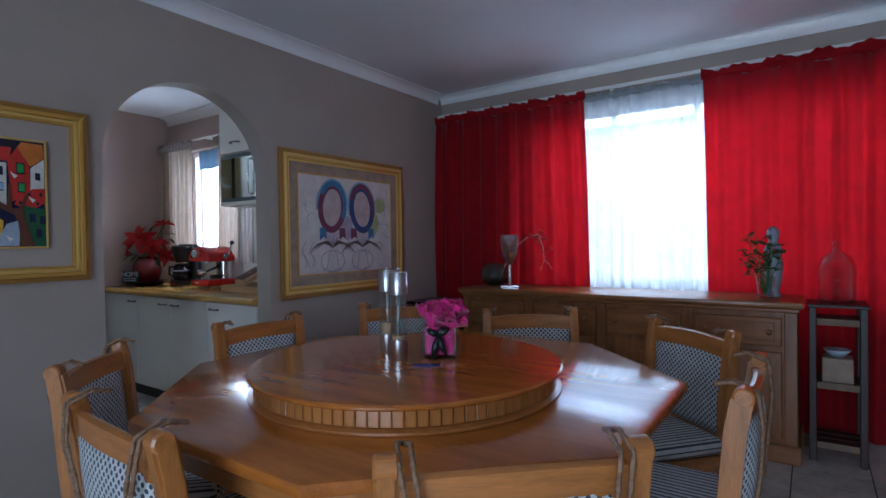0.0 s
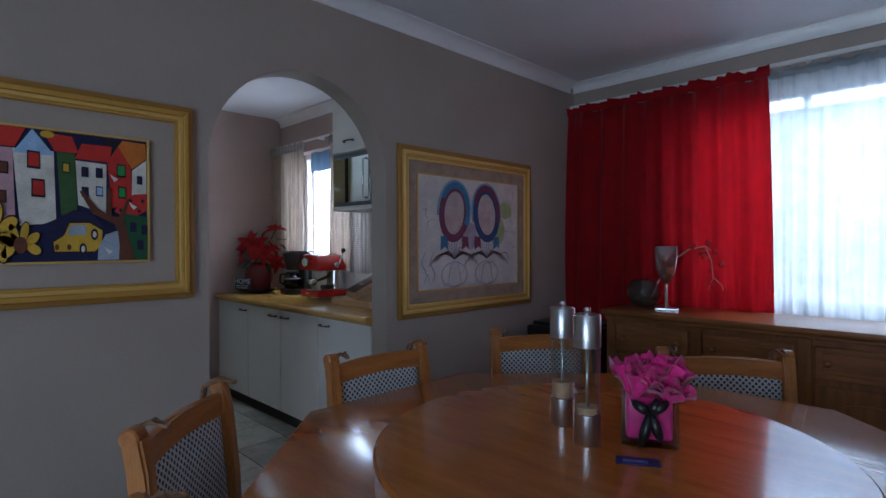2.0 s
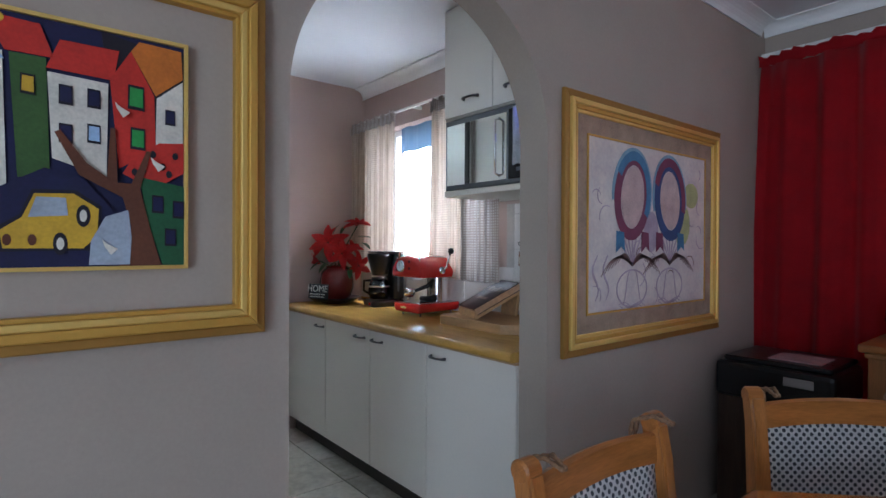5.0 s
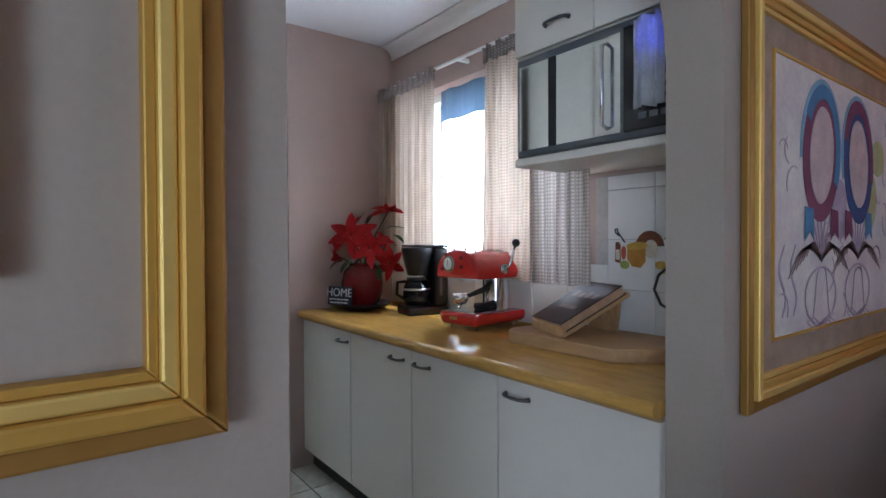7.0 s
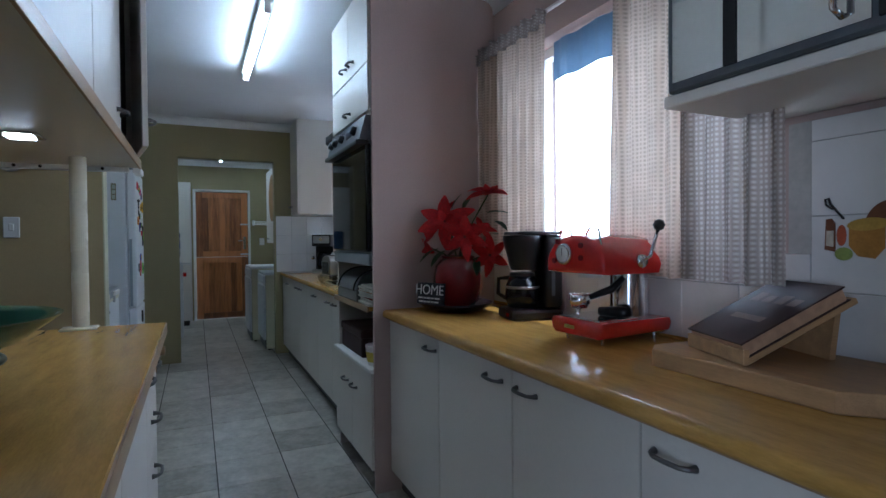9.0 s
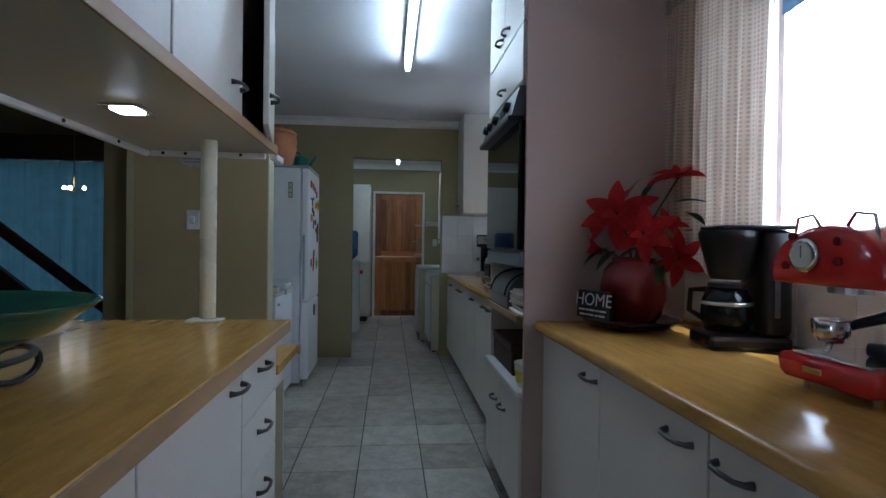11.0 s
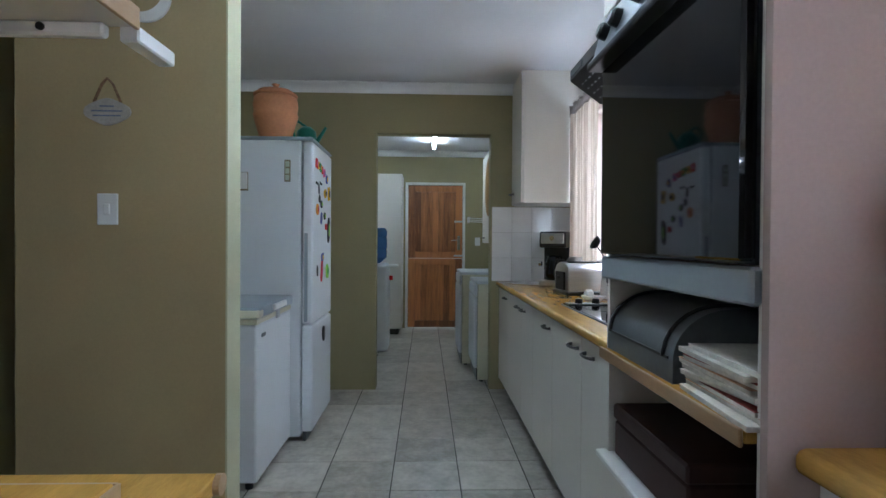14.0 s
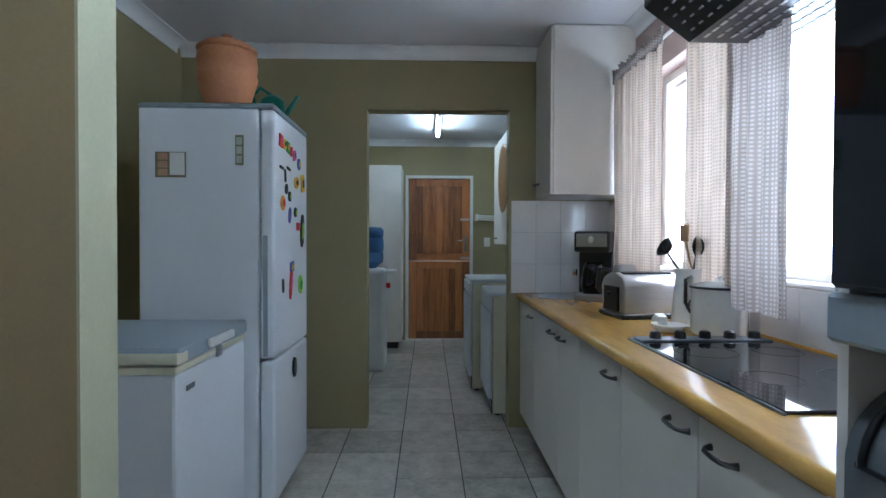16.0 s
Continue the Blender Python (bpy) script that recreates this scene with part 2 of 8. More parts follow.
M = dict(
    grey_wall=mat("taupe_paint", (0.385, 0.325, 0.277), 0.75, vary=0.05, scale=2.5, fine=120, bump=0.08),
    pink_wall=mat("rose_taupe_paint", (0.47, 0.36, 0.32), 0.7, vary=0.05, scale=2.5, fine=120, bump=0.08),
    green_wall=mat("olive_paint", (0.32, 0.275, 0.145), 0.7, vary=0.06, scale=2.0, fine=120, bump=0.08),
    pier_wall=mat("warm_olive_paint", (0.40, 0.305, 0.155), 0.7, vary=0.06, scale=2.0, fine=120, bump=0.08),
    # olive wall paint with the sunlight on the stub's end mixed in
    pier_edge=mat("sunlit_olive_paint", (0.52, 0.50, 0.33), 0.4, vary=0.05, scale=3, fine=90),
    white_wall=mat("white_wall_paint", (0.78, 0.76, 0.72), 0.7, vary=0.04),
    ceiling=mat("ceiling_paint", (0.72, 0.72, 0.74), 0.85, vary=0.05, scale=1.3, fine=180, bump=0.25),
    cornice=mat("white_cornice", (0.82, 0.82, 0.82), 0.6, vary=0.03, bump=0.02),
    tile=mat("mottled_floor_tile", (0.56, 0.525, 0.455), 0.32, vary=0.06, scale=9, fine=34, bump=0.05, per_object=0.25, other=(0.29, 0.262, 0.21)),
    grout=mat("dark_grout", (0.07, 0.065, 0.055), 0.9, vary=0.2),
    wall_tile=mat("white_wall_tile", (0.76, 0.74, 0.72), 0.14, vary=0.03, bump=0.02, per_object=0.25),
    wall_grout=mat("pale_grout", (0.5, 0.48, 0.45), 0.9),
    oak=mat("orange_oak", (0.46, 0.172, 0.038), 0.32, vary=0.22, scale=3.5, fine=30, bump=0.06, stretch=(1, 9, 9), coat=0.5),
    oak_v=mat("orange_oak_upright", (0.46, 0.18, 0.042), 0.32, vary=0.22, scale=3.5, fine=30, bump=0.06, stretch=(9, 9, 1), coat=0.5),
    table=mat("varnished_table_oak", (0.45, 0.14, 0.02), 0.2, vary=0.18, scale=3.0, fine=26, bump=0.012, stretch=(1, 8, 8), coat=0.6, spec=0.3),
    buffet=mat("brown_oak", (0.28, 0.11, 0.03), 0.35, vary=0.22, scale=3.5, fine=30, bump=0.08, stretch=(1, 9, 9), coat=0.3),
    buffet_v=mat("brown_oak_upright", (0.26, 0.10, 0.028), 0.35, vary=0.22, scale=3.5, fine=30, bump=0.08, stretch=(9, 9, 1), coat=0.3),
    dark_wood=mat("dark_wood", (0.05, 0.03, 0.022), 0.45, vary=0.25, stretch=(8, 8, 1)),
    door_wood=mat("meranti_door", (0.40, 0.15, 0.045), 0.4, vary=0.3, scale=4, fine=30, bump=0.08, stretch=(9, 9, 0.8), coat=0.3, per_object=0.4),
    stair_wood=mat("red_brown_stair_wood", (0.12, 0.04, 0.02), 0.4, vary=0.25, stretch=(1, 6, 6)),
    worktop=mat("yellow_laminate", (0.55, 0.31, 0.07), 0.15, vary=0.14, scale=7, fine=50, bump=0.006, stretch=(1, 5, 5), spec=0.5),
    worktop_edge=mat("laminate_edge", (0.40, 0.25, 0.12), 0.35, vary=0.12, stretch=(1, 5, 5)),
    cabinet=mat("cream_melamine", (0.70, 0.66, 0.60), 0.38, vary=0.03, scale=2, fine=80, bump=0.015),
    # dark tone that paints in the shade inside the cabinet
    cabinet_shade=mat("cabinet_shadow", (0.13, 0.09, 0.07), 0.7),
    plinth=mat("dark_plinth", (0.03, 0.024, 0.02), 0.5),
    pewter=mat("dark_pewter", (0.16, 0.15, 0.15), 0.42, metal=1.0, vary=0.1),
    chrome=mat("chrome", (0.75, 0.75, 0.77), 0.12, metal=1.0, vary=0.05, bump=0),
    steel=mat("brushed_steel", (0.55, 0.55, 0.56), 0.3, metal=1.0, vary=0.08, fine=200, bump=0.02, stretch=(1, 1, 12)),
    brass=mat("brass", (0.55, 0.36, 0.12), 0.3, metal=1.0),
    # three gilt tones put the frame mouldings' shading into their strips
    gold=mat("gilt_frame", (0.58, 0.335, 0.065), 0.45, metal=0.4, vary=0.04, scale=8, fine=90, bump=0.015),
    gold_dark=mat("dark_gilt", (0.36, 0.19, 0.04), 0.48, metal=0.4, vary=0.05, scale=14, fine=90, bump=0.015),
    gold_bright=mat("bright_gilt", (0.76, 0.52, 0.15), 0.42, metal=0.45, vary=0.04, scale=14, fine=90, bump=0.015),
    red_cloth=cloth("red_curtain_cloth", (0.58, 0.012, 0.024), 0.27),
    sheer=cloth("sheer_white", (0.52, 0.56, 0.6), 0.36, gap=0.12),
    voile=cloth("woven_cream_curtain", (0.54, 0.43, 0.34), 0.3, weave=(0.30, 0.24, 0.20)),
    # same cloth as voile, with shade put into a darker colour
    voile_dark=cloth("woven_curtain_shaded", (0.36, 0.30, 0.27), 0.3, weave=(0.6, 0.55, 0.5)),
    spots=spotted("dotted_chair_cloth", (0.56, 0.56, 0.55), (0.045, 0.05, 0.06), 0.0165),
    fabric_back=mat("brown_chair_backing", (0.12, 0.075, 0.05), 0.9, bump=0.2, fine=300),
    rope=mat("twisted_cord", (0.27, 0.15, 0.08), 0.7, vary=0.35, scale=80, fine=240, bump=0.3),
    rope_pale=mat("pale_cord", (0.6, 0.5, 0.4), 0.7, vary=0.2, scale=80, fine=240),
    white_enamel=mat("white_enamel", (0.80, 0.80, 0.78), 0.22, vary=0.03, bump=0.01),
    fridge=mat("white_appliance", (0.72, 0.74, 0.76), 0.35, vary=0.03, scale=2, fine=150, bump=0.03),
    cream_plastic=mat("cream_plastic", (0.68, 0.64, 0.47), 0.35, vary=0.05),
    white_plastic=mat("white_plastic", (0.78, 0.77, 0.74), 0.35, vary=0.03),
    black_plastic=mat("black_plastic", (0.012, 0.012, 0.013), 0.3, vary=0.2),
    black_glass=mat("black_glass", (0.006, 0.006, 0.008), 0.04, vary=0.05, bump=0),
    oven_grey=mat("oven_grey", (0.10, 0.11, 0.12), 0.35, vary=0.1),
    blue_trim=mat("grey_blue_trim", (0.30, 0.34, 0.37), 0.4, vary=0.06),
    grey_plastic=mat("grey_bread_bin", (0.12, 0.13, 0.135), 0.33, vary=0.12),
    red_paint=mat("red_enamel", (0.62, 0.022, 0.018), 0.2, vary=0.08, coat=0.5, bump=0.01),
    red_vase=mat("dark_red_glaze", (0.2, 0.012, 0.014), 0.2, vary=0.15, coat=0.5),
    petal=mat("red_petal", (0.62, 0.018, 0.02), 0.6, vary=0.25, scale=30, fine=90),
    leaf=mat("leaf_green", (0.05, 0.10, 0.035), 0.5, vary=0.35, scale=30, fine=90),
    terracotta=mat("terracotta", (0.52, 0.22, 0.10), 0.7, vary=0.12),
    green_plastic=mat("green_plastic", (0.012, 0.16, 0.11), 0.35, vary=0.1),
    pole=mat("cream_painted_steel", (0.66, 0.61, 0.45), 0.28, vary=0.05),
    pink=mat("pink_tissue", (0.75, 0.02, 0.24), 0.6, vary=0.2, scale=20, fine=90, bump=0.2, sheen=0.2),
    glass=mat("clear_glass", (0.95, 0.97, 0.97), 0.02, vary=0.0, transmission=1.0, bump=0, ior=1.45),
    green_glass=mat("green_glass", (0.06, 0.32, 0.26), 0.08, vary=0.1, transmission=0.75, bump=0.1),
    dusk_glass=mat("greenish_bowl_glass", (0.45, 0.55, 0.5), 0.03, vary=0.05, transmission=0.95, bump=0),
    blue_bottle=mat("blue_bottle", (0.12, 0.28, 0.62), 0.15, vary=0.1, transmission=0.5, bump=0),
    paper=mat("paper", (0.72, 0.68, 0.60), 0.8, vary=0.15, scale=9, fine=120, per_object=0.2),
    paper_warm=mat("warm_paper", (0.55, 0.33, 0.2), 0.7, vary=0.2),
    leather=mat("dark_brown_box", (0.045, 0.018, 0.014), 0.6, vary=0.2),
    board=mat("beech_board", (0.50, 0.30, 0.14), 0.5, vary=0.15, stretch=(1, 7, 7)),
    navy=mat("dark_navy_sign", (0.008, 0.013, 0.028), 0.4),
    white_ink=mat("white_ink", (0.8, 0.8, 0.8), 0.6),
    black_ink=mat("black_ink", (0.015, 0.015, 0.015), 0.7),
    teal_cloth=cloth("teal_curtain", (0.16, 0.30, 0.34), 0.5),
    lawn=mat("lawn", (0.07, 0.12, 0.03), 0.9, vary=0.4, scale=1.5, fine=40),
    paving=mat("pale_paving", (0.45, 0.43, 0.4), 0.9, vary=0.15, scale=1.5),
)


def thin_glass(name, tint=(0.93, 0.96, 0.95)):
    """Thin-walled clear glass: light passes straight through, with a gloss that grows towards the rims."""
    m = bpy.data.materials.new(name)
    m.use_nodes = True
    n, l = m.node_tree.nodes, m.node_tree.links
    n.remove(n["Principled BSDF"])
    clear, shine = n.new("ShaderNodeBsdfTransparent"), n.new("ShaderNodeBsdfGlossy")
    mix, fr = n.new("ShaderNodeMixShader"), n.new("ShaderNodeLayerWeight")
    clear.inputs[0].default_value, shine.inputs[0].default_value = (*tint, 1), (0.9, 0.9, 0.9, 1)
    shine.inputs["Roughness"].default_value, fr.inputs[0].default_value = 0.04, 0.12
    l.new(fr.outputs["Facing"], mix.inputs[0])
    l.new(clear.outputs[0], mix.inputs[1])
    l.new(shine.outputs[0], mix.inputs[2])
    l.new(mix.outputs[0], n["Material Output"].inputs[0])
    return m


M["thin_glass"] = thin_glass("thin_clear_glass")
M["leaf_pale"] = mat("pale_leaf_green", (0.10, 0.21, 0.055), 0.5, vary=0.3, scale=30, fine=90)


def plain(name, rgb, rough=0.75):
    if name not in M:
        M[name] = mat(name, rgb, rough, vary=0.16, scale=16, fine=140, bump=0.06)
    return M[name]


# ---- mesh helpers ----


def part(name, bm, material, parent=None, label="", smooth=False):
    me = bpy.data.meshes.new(name)
    bmesh.ops.recalc_face_normals(bm, faces=bm.faces[:])
    bm.to_mesh(me)
    bm.free()
    me.materials.append(material)
    if smooth:
        for p in me.polygons:
            p.use_smooth = True
    ob = new(name, me)
    ob.parent = parent
    if label:
        tagged(ob, label)
    return ob


def smooth_by(ob, degrees=40):
    ob.data.shade_smooth()
    ob.data.set_sharp_from_angle(angle=radians(degrees))
    return ob


def thing(name, label, category, m=None, group="", kind=""):
    ob = new(name)
    ob.empty_display_size = 0.1
    if m is not None:
        ob.matrix_world = m
    return tagged(ob, label, category, group, kind)


def box(x0, x1, y0, y1, z0, z1, bevel=0.0, bm=None, seg=1):
    own = bmesh.new()
    vs = [own.verts.new((x, y, z)) for x in (x0, x1) for y in (y0, y1) for z in (z0, z1)]
    for f in ((0, 1, 3, 2), (4, 6, 7, 5), (0, 4, 5, 1), (2, 3, 7, 6), (0, 2, 6, 4), (1, 5, 7, 3)):
        own.faces.new([vs[i] for i in f])
    if bevel:
        bmesh.ops.bevel(own, geom=own.edges[:], offset=bevel, segments=seg, profile=0.5, affect="EDGES")
    return own if bm is None else merge(bm, own)


def merge(bm, other, m=None):
    if m is not None:
        bmesh.ops.transform(other, matrix=m, verts=other.verts[:])
    me = bpy.data.meshes.new("tmp")
    other.to_mesh(me)
    other.free()
    bm.from_mesh(me)
    bpy.data.meshes.remove(me)
    return bm


def lathe(profile, n=32, bm=None, at=(0, 0, 0), m=None):
    """Turned shape about z: profile rows of (radius, height)."""
    own = bmesh.new()
    rings = []
    for r, z in profile:
        if r < 1e-5:
            rings.append([own.verts.new((at[0], at[1], at[2] + z))])
        else:
            rings.append([own.verts.new((at[0] + r * math.cos(2 * math.pi * k / n), at[1] + r * math.sin(2 * math.pi * k / n), at[2] + z)) for k in range(n)])
    for a, b in zip(rings, rings[1:]):
        for k in range(n):
            q = [a[k % len(a)], a[(k + 1) % len(a)], b[(k + 1) % len(b)], b[k % len(b)]]
            q = list(dict.fromkeys(q))
            if len(q) > 2:
                own.faces.new(q)
    if m is not None:
        bmesh.ops.transform(own, matrix=m, verts=own.verts[:])
    return own if bm is None else merge(bm, own)


def rod(r, z0, z1, n=24, bevel=0.0, at=(0, 0, 0), bm=None, m=None):
    b = min(bevel, r * 0.9)
    prof = [(0, z0), (r - b, z0), (r, z0 + b), (r, z1 - b), (r - b, z1), (0, z1)] if b else [(0, z0), (r, z0), (r, z1), (0, z1)]
    return lathe(prof, n, bm, at, m)


def tube(points, r, n=8, bm=None, closed=False):
    """A round bar along points; r may be a list."""
    own = bmesh.new()
    pts = [Vector(p) for p in points]
    rs = r if isinstance(r, (list, tuple)) else [r] * len(pts)
    rings, side = [], None
    for i, p in enumerate(pts):
        d = (pts[min(i + 1, len(pts) - 1)] - pts[max(i - 1, 0)]).normalized()
        if side is None:
            side = d.orthogonal().normalized()
        side = (side - d * side.dot(d)).normalized()
        up = d.cross(side)
        rings.append([own.verts.new(p + rs[i] * (math.cos(2 * math.pi * k / n) * side + math.sin(2 * math.pi * k / n) * up)) for k in range(n)])
    for a, b in zip(rings, rings[1:]):
        for k in range(n):
            own.faces.new((a[k], a[(k + 1) % n], b[(k + 1) % n], b[k]))
    own.faces.new(rings[0][::-1])
    own.faces.new(rings[-1])
    return own if bm is None else merge(bm, own)


def arc(cx, cz, r, a0, a1, n, y=0.0):
    return [(cx + r * math.cos(radians(a0 + (a1 - a0) * k / n)), y, cz + r * math.sin(radians(a0 + (a1 - a0) * k / n))) for k in range(n + 1)]


def prism(outline, y0, y1, bevel=0.0, bm=None):
    """An (x, z) outline carried from y0 to y1."""
    own = bmesh.new()
    a = [own.verts.new((x, y0, z)) for x, z in outline]
    b = [own.verts.new((x, y1, z)) for x, z in outline]
    own.faces.new(a)
    own.faces.new(b[::-1])
    for i in range(len(a)):
        j = (i + 1) % len(a)
        own.faces.new((a[i], b[i], b[j], a[j]))
    if bevel:
        edges = [e for e in own.edges if abs(e.verts[0].co.y - e.verts[1].co.y) < 1e-6]
        bmesh.ops.bevel(own, geom=edges, offset=bevel, segments=2, profile=0.5, affect="EDGES")
    return own if bm is None else merge(bm, own)


def slab(outline, z0, z1, bevel=0.0, seg=2, bm=None):
    """An (x, y) outline carried from z0 to z1."""
    own = prism([(x, y) for x, y in outline], z0, z1, bevel)
    for v in own.verts:
        v.co = Vector((v.co.x, v.co.z, v.co.y))
    return own if bm is None else merge(bm, own)


def sheet(width, z0, z1, folds, depth, n=120, rows=14, seed=1, gather=1.0, thick=0.004, wander=0.3):
    """A hanging cloth with folds along x; gather narrows it at the foot."""
    rnd = random.Random(seed)
    ph = [rnd.uniform(0, 6.28) for _ in range(5)]
    bm = bmesh.new()
    grid = []
    for j in range(rows + 1):
        v = j / rows
        row = []
        for i in range(n + 1):
            u = i / n
            w = 2 * math.pi * folds * (u + 0.012 * math.sin(9 * u + ph[0]))
            amp = depth * (0.55 + 0.45 * math.sin(5 * u + ph[1]) ** 2) * (0.65 + 0.35 * math.sin(3 * v + ph[2]) ** 2)
            y = amp * (math.sin(w + wander * math.sin(2.2 * v + ph[3])) + 0.35 * math.sin(2.3 * w + ph[4]))
            x = (u - 0.5) * width * (1 + (gather - 1) * v ** 0.7)
            row.append(bm.verts.new((x, y, z1 + (z0 - z1) * v + 0.004 * math.sin(w * 0.5))))
        grid.append(row)
    for a, b in zip(grid, grid[1:]):
        for i in range(n):
            bm.faces.new((a[i], a[i + 1], b[i + 1], b[i]))
    back = bmesh.ops.solidify(bm, geom=bm.faces[:], thickness=thick) if thick else None
    return bm


def bow_handle(length=0.1, out=0.028, r=0.005):
    """A bowed bar pull along x that stands out towards -y."""
    pts = [(-length / 2, 0, 0), (-length / 2 + 0.004, -out * 0.55, 0), (-length * 0.32, -out * 0.92, 0), (0, -out, 0),
           (length * 0.32, -out * 0.92, 0), (length / 2 - 0.004, -out * 0.55, 0), (length / 2, 0, 0)]
    bm = tube(pts, [r * 1.7, r * 1.15, r, r * 1.1, r, r * 1.15, r * 1.7], 8)
    return bm


def text(body, size, depth, parent, material, m):
    cu = bpy.data.curves.new("lettering", "FONT")
    cu.body, cu.size, cu.extrude, cu.align_x, cu.align_y = body, size, depth, "CENTER", "CENTER"
    tmp = bpy.data.objects.new("lettering", cu)
    scene.collection.objects.link(tmp)
    me = bpy.data.meshes.new_from_object(tmp.evaluated_get(bpy.context.evaluated_depsgraph_get()))
    bpy.data.objects.remove(tmp)
    bpy.data.curves.remove(cu)
    me.name = "lettering"
    me.materials.clear()
    me.materials.append(material)
    ob = new("lettering", me)
    ob.parent, ob.matrix_basis = parent, m
    return ob

# ---- setting ----
CEIL_D, CEIL_K = 2.6, 2.48


def setting(name, bm, material, label, category, smooth=False):
    return tagged(part(name, bm, material, smooth=smooth), label, category, kind="structure")


def wall_with_holes(name, axis, a0, a1, at0, at1, z1, holes, material, label):
    """A wall along axis from a0 to a1, its thickness from at0 to at1, with square holes (b0, b1, low, high)."""
    bm = bmesh.new()

    def add(p, q, low, high):
        if q - p > 1e-4 and high - low > 1e-4:
            if axis == "x":
                box(p, q, at0, at1, low, high, bm=bm)
            else:
                box(at0, at1, p, q, low, high, bm=bm)
    last = a0
    for b0, b1, low, high in sorted(holes):
        add(last, b0, 0, z1)
        add(b0, b1, 0, low)
        add(b0, b1, high, z1)
        last = b1
    add(last, a1, 0, z1)
    bmesh.ops.remove_doubles(bm, verts=bm.verts[:], dist=1e-5)
    return setting(name, bm, material, label, "wall")


def arch_wall():
    y0, y1, c, zc, r = -2.4, 3.97, 1.523, 1.668, 0.487
    curve = [(c - r, 0.0)] + [(c - r, 0.4 * k) for k in (1, 2, 3)] + [(c + r * math.cos(math.pi - math.pi * k / 36), zc + r * math.sin(math.pi * k / 36)) for k in range(37)] \
        + [(c + r, 0.4 * k) for k in (3, 2, 1)] + [(c + r, 0.0)]
    outline = [(y0, 0), (y0, CEIL_D)] + [(p, CEIL_D) for p in np.linspace(y0, y1, 3)[1:-1]] + [(y1, CEIL_D), (y1, 0)] + curve[::-1]
    bm = bmesh.new()
    xs = (-2.73, -2.865)
    rings = [[bm.verts.new((x, y, z)) for y, z in outline] for x in xs]
    k = len(outline)
    for ring in rings:
        bm.faces.new(ring)
    for i in range(k):
        j = (i + 1) % k
        bm.faces.new((rings[0][i], rings[0][j], rings[1][j], rings[1][i]))
    edges = [e for e in bm.edges if abs(e.verts[0].co.x - e.verts[1].co.x) < 1e-6
             and all(c - r - 0.001 <= v.co.y <= c + r + 0.001 and v.co.z < 2.2 for v in e.verts) and e.calc_length() < 0.5]
    bmesh.ops.bevel(bm, geom=edges, offset=0.022, segments=4, profile=0.5, affect="EDGES")
    ob = setting("wall_arch", bm, M["grey_wall"], "taupe painted plaster wall with a rounded arch opening", "wall")
    smooth_by(ob, 35)
    return ob


arch_wall()
wall_with_holes("wall_north_dining", "x", -2.73, 2.0, 3.97, 4.2, CEIL_D, [(-1.75, 0.65, 0.95, 2.27)], M["grey_wall"], "taupe plaster wall behind red curtains, with a wide window")
wall_with_holes("wall_east_dining", "y", -2.4, 4.2, 2.0, 2.15, CEIL_D, [], M["grey_wall"], "taupe painted plaster wall")
wall_with_holes("wall_south_dining", "x", -2.865, 2.15, -2.55, -2.4, CEIL_D, [(-0.7, 1.5, 0.02, 2.15)], M["grey_wall"], "taupe painted plaster wall")
wall_with_holes("wall_north_kitchen", "x", -8.58, -2.865, 2.6, 2.86, CEIL_K, [(-4.78, -3.6, 1.18, 2.13), (-8.02, -6.63, 1.08, 2.13)], M["pink_wall"], "rose-taupe plaster wall with two kitchen windows")
wall_with_holes("wall_end_kitchen", "y", -0.32, 2.6, -8.7, -8.58, CEIL_K, [(0.998, 1.928, 0.0, 2.083)], M["green_wall"], "olive painted wall with a square passage")
wall_with_holes("wall_south_kitchen", "x", -8.7, -6.36, -0.32, -0.19, CEIL_K, [], M["green_wall"], "olive painted wall behind the fridge")
wall_with_holes("wall_pier", "y", -0.09, 0.665, -6.36, -6.23, CEIL_K, [], M["pier_wall"], "olive painted wall stub with a light switch")
# thin sheet whose paler colour carries sunlight on the end face
setting("wall_pier_edge", box(-6.362, -6.228, 0.665, 0.672, 0, CEIL_K), M["pier_edge"], "end of the olive wall, coloured paler for the sunlight on it", "wall")
wall_with_holes("wall_oven_side", "y", 1.922, 2.6, -5.06, -5.042, CEIL_K, [], M["pink_wall"], "rose-taupe painted side of the oven tower")
wall_with_holes("wall_stair_room", "y", -3.6, -0.32, -8.2, -8.05, CEIL_K, [(-2.55, -0.85, 0.1, 2.0)], M["green_wall"], "dim olive wall of the stair room")
wall_with_holes("wall_south_stair", "x", -8.2, -2.865, -3.75, -3.6, CEIL_K, [], M["green_wall"], "dim olive wall of the stair room")
wall_with_holes("wall_east_stair", "y", -3.75, -2.4, -2.865, -2.73, CEIL_K, [], M["green_wall"], "dim olive wall of the stair room")
wall_with_holes("wall_utility_end", "y", 0.1, 2.72, -11.85, -11.72, CEIL_K, [(1.15, 1.92, 0.0, 2.01)], M["green_wall"], "olive painted end wall of the utility room")
wall_with_holes("wall_utility_north", "x", -12.08, -8.7, 2.6, 2.72, CEIL_K, [], M["green_wall"], "olive painted utility wall")
wall_with_holes("wall_utility_south", "x", -12.08, -8.7, 0.1, 0.22, CEIL_K, [], M["green_wall"], "olive painted utility wall")
wall_with_holes("wall_yard", "y", 0.0, 3.0, -13.1, -13.0, 2.4, [], M["white_wall"], "pale yard wall behind the back door")
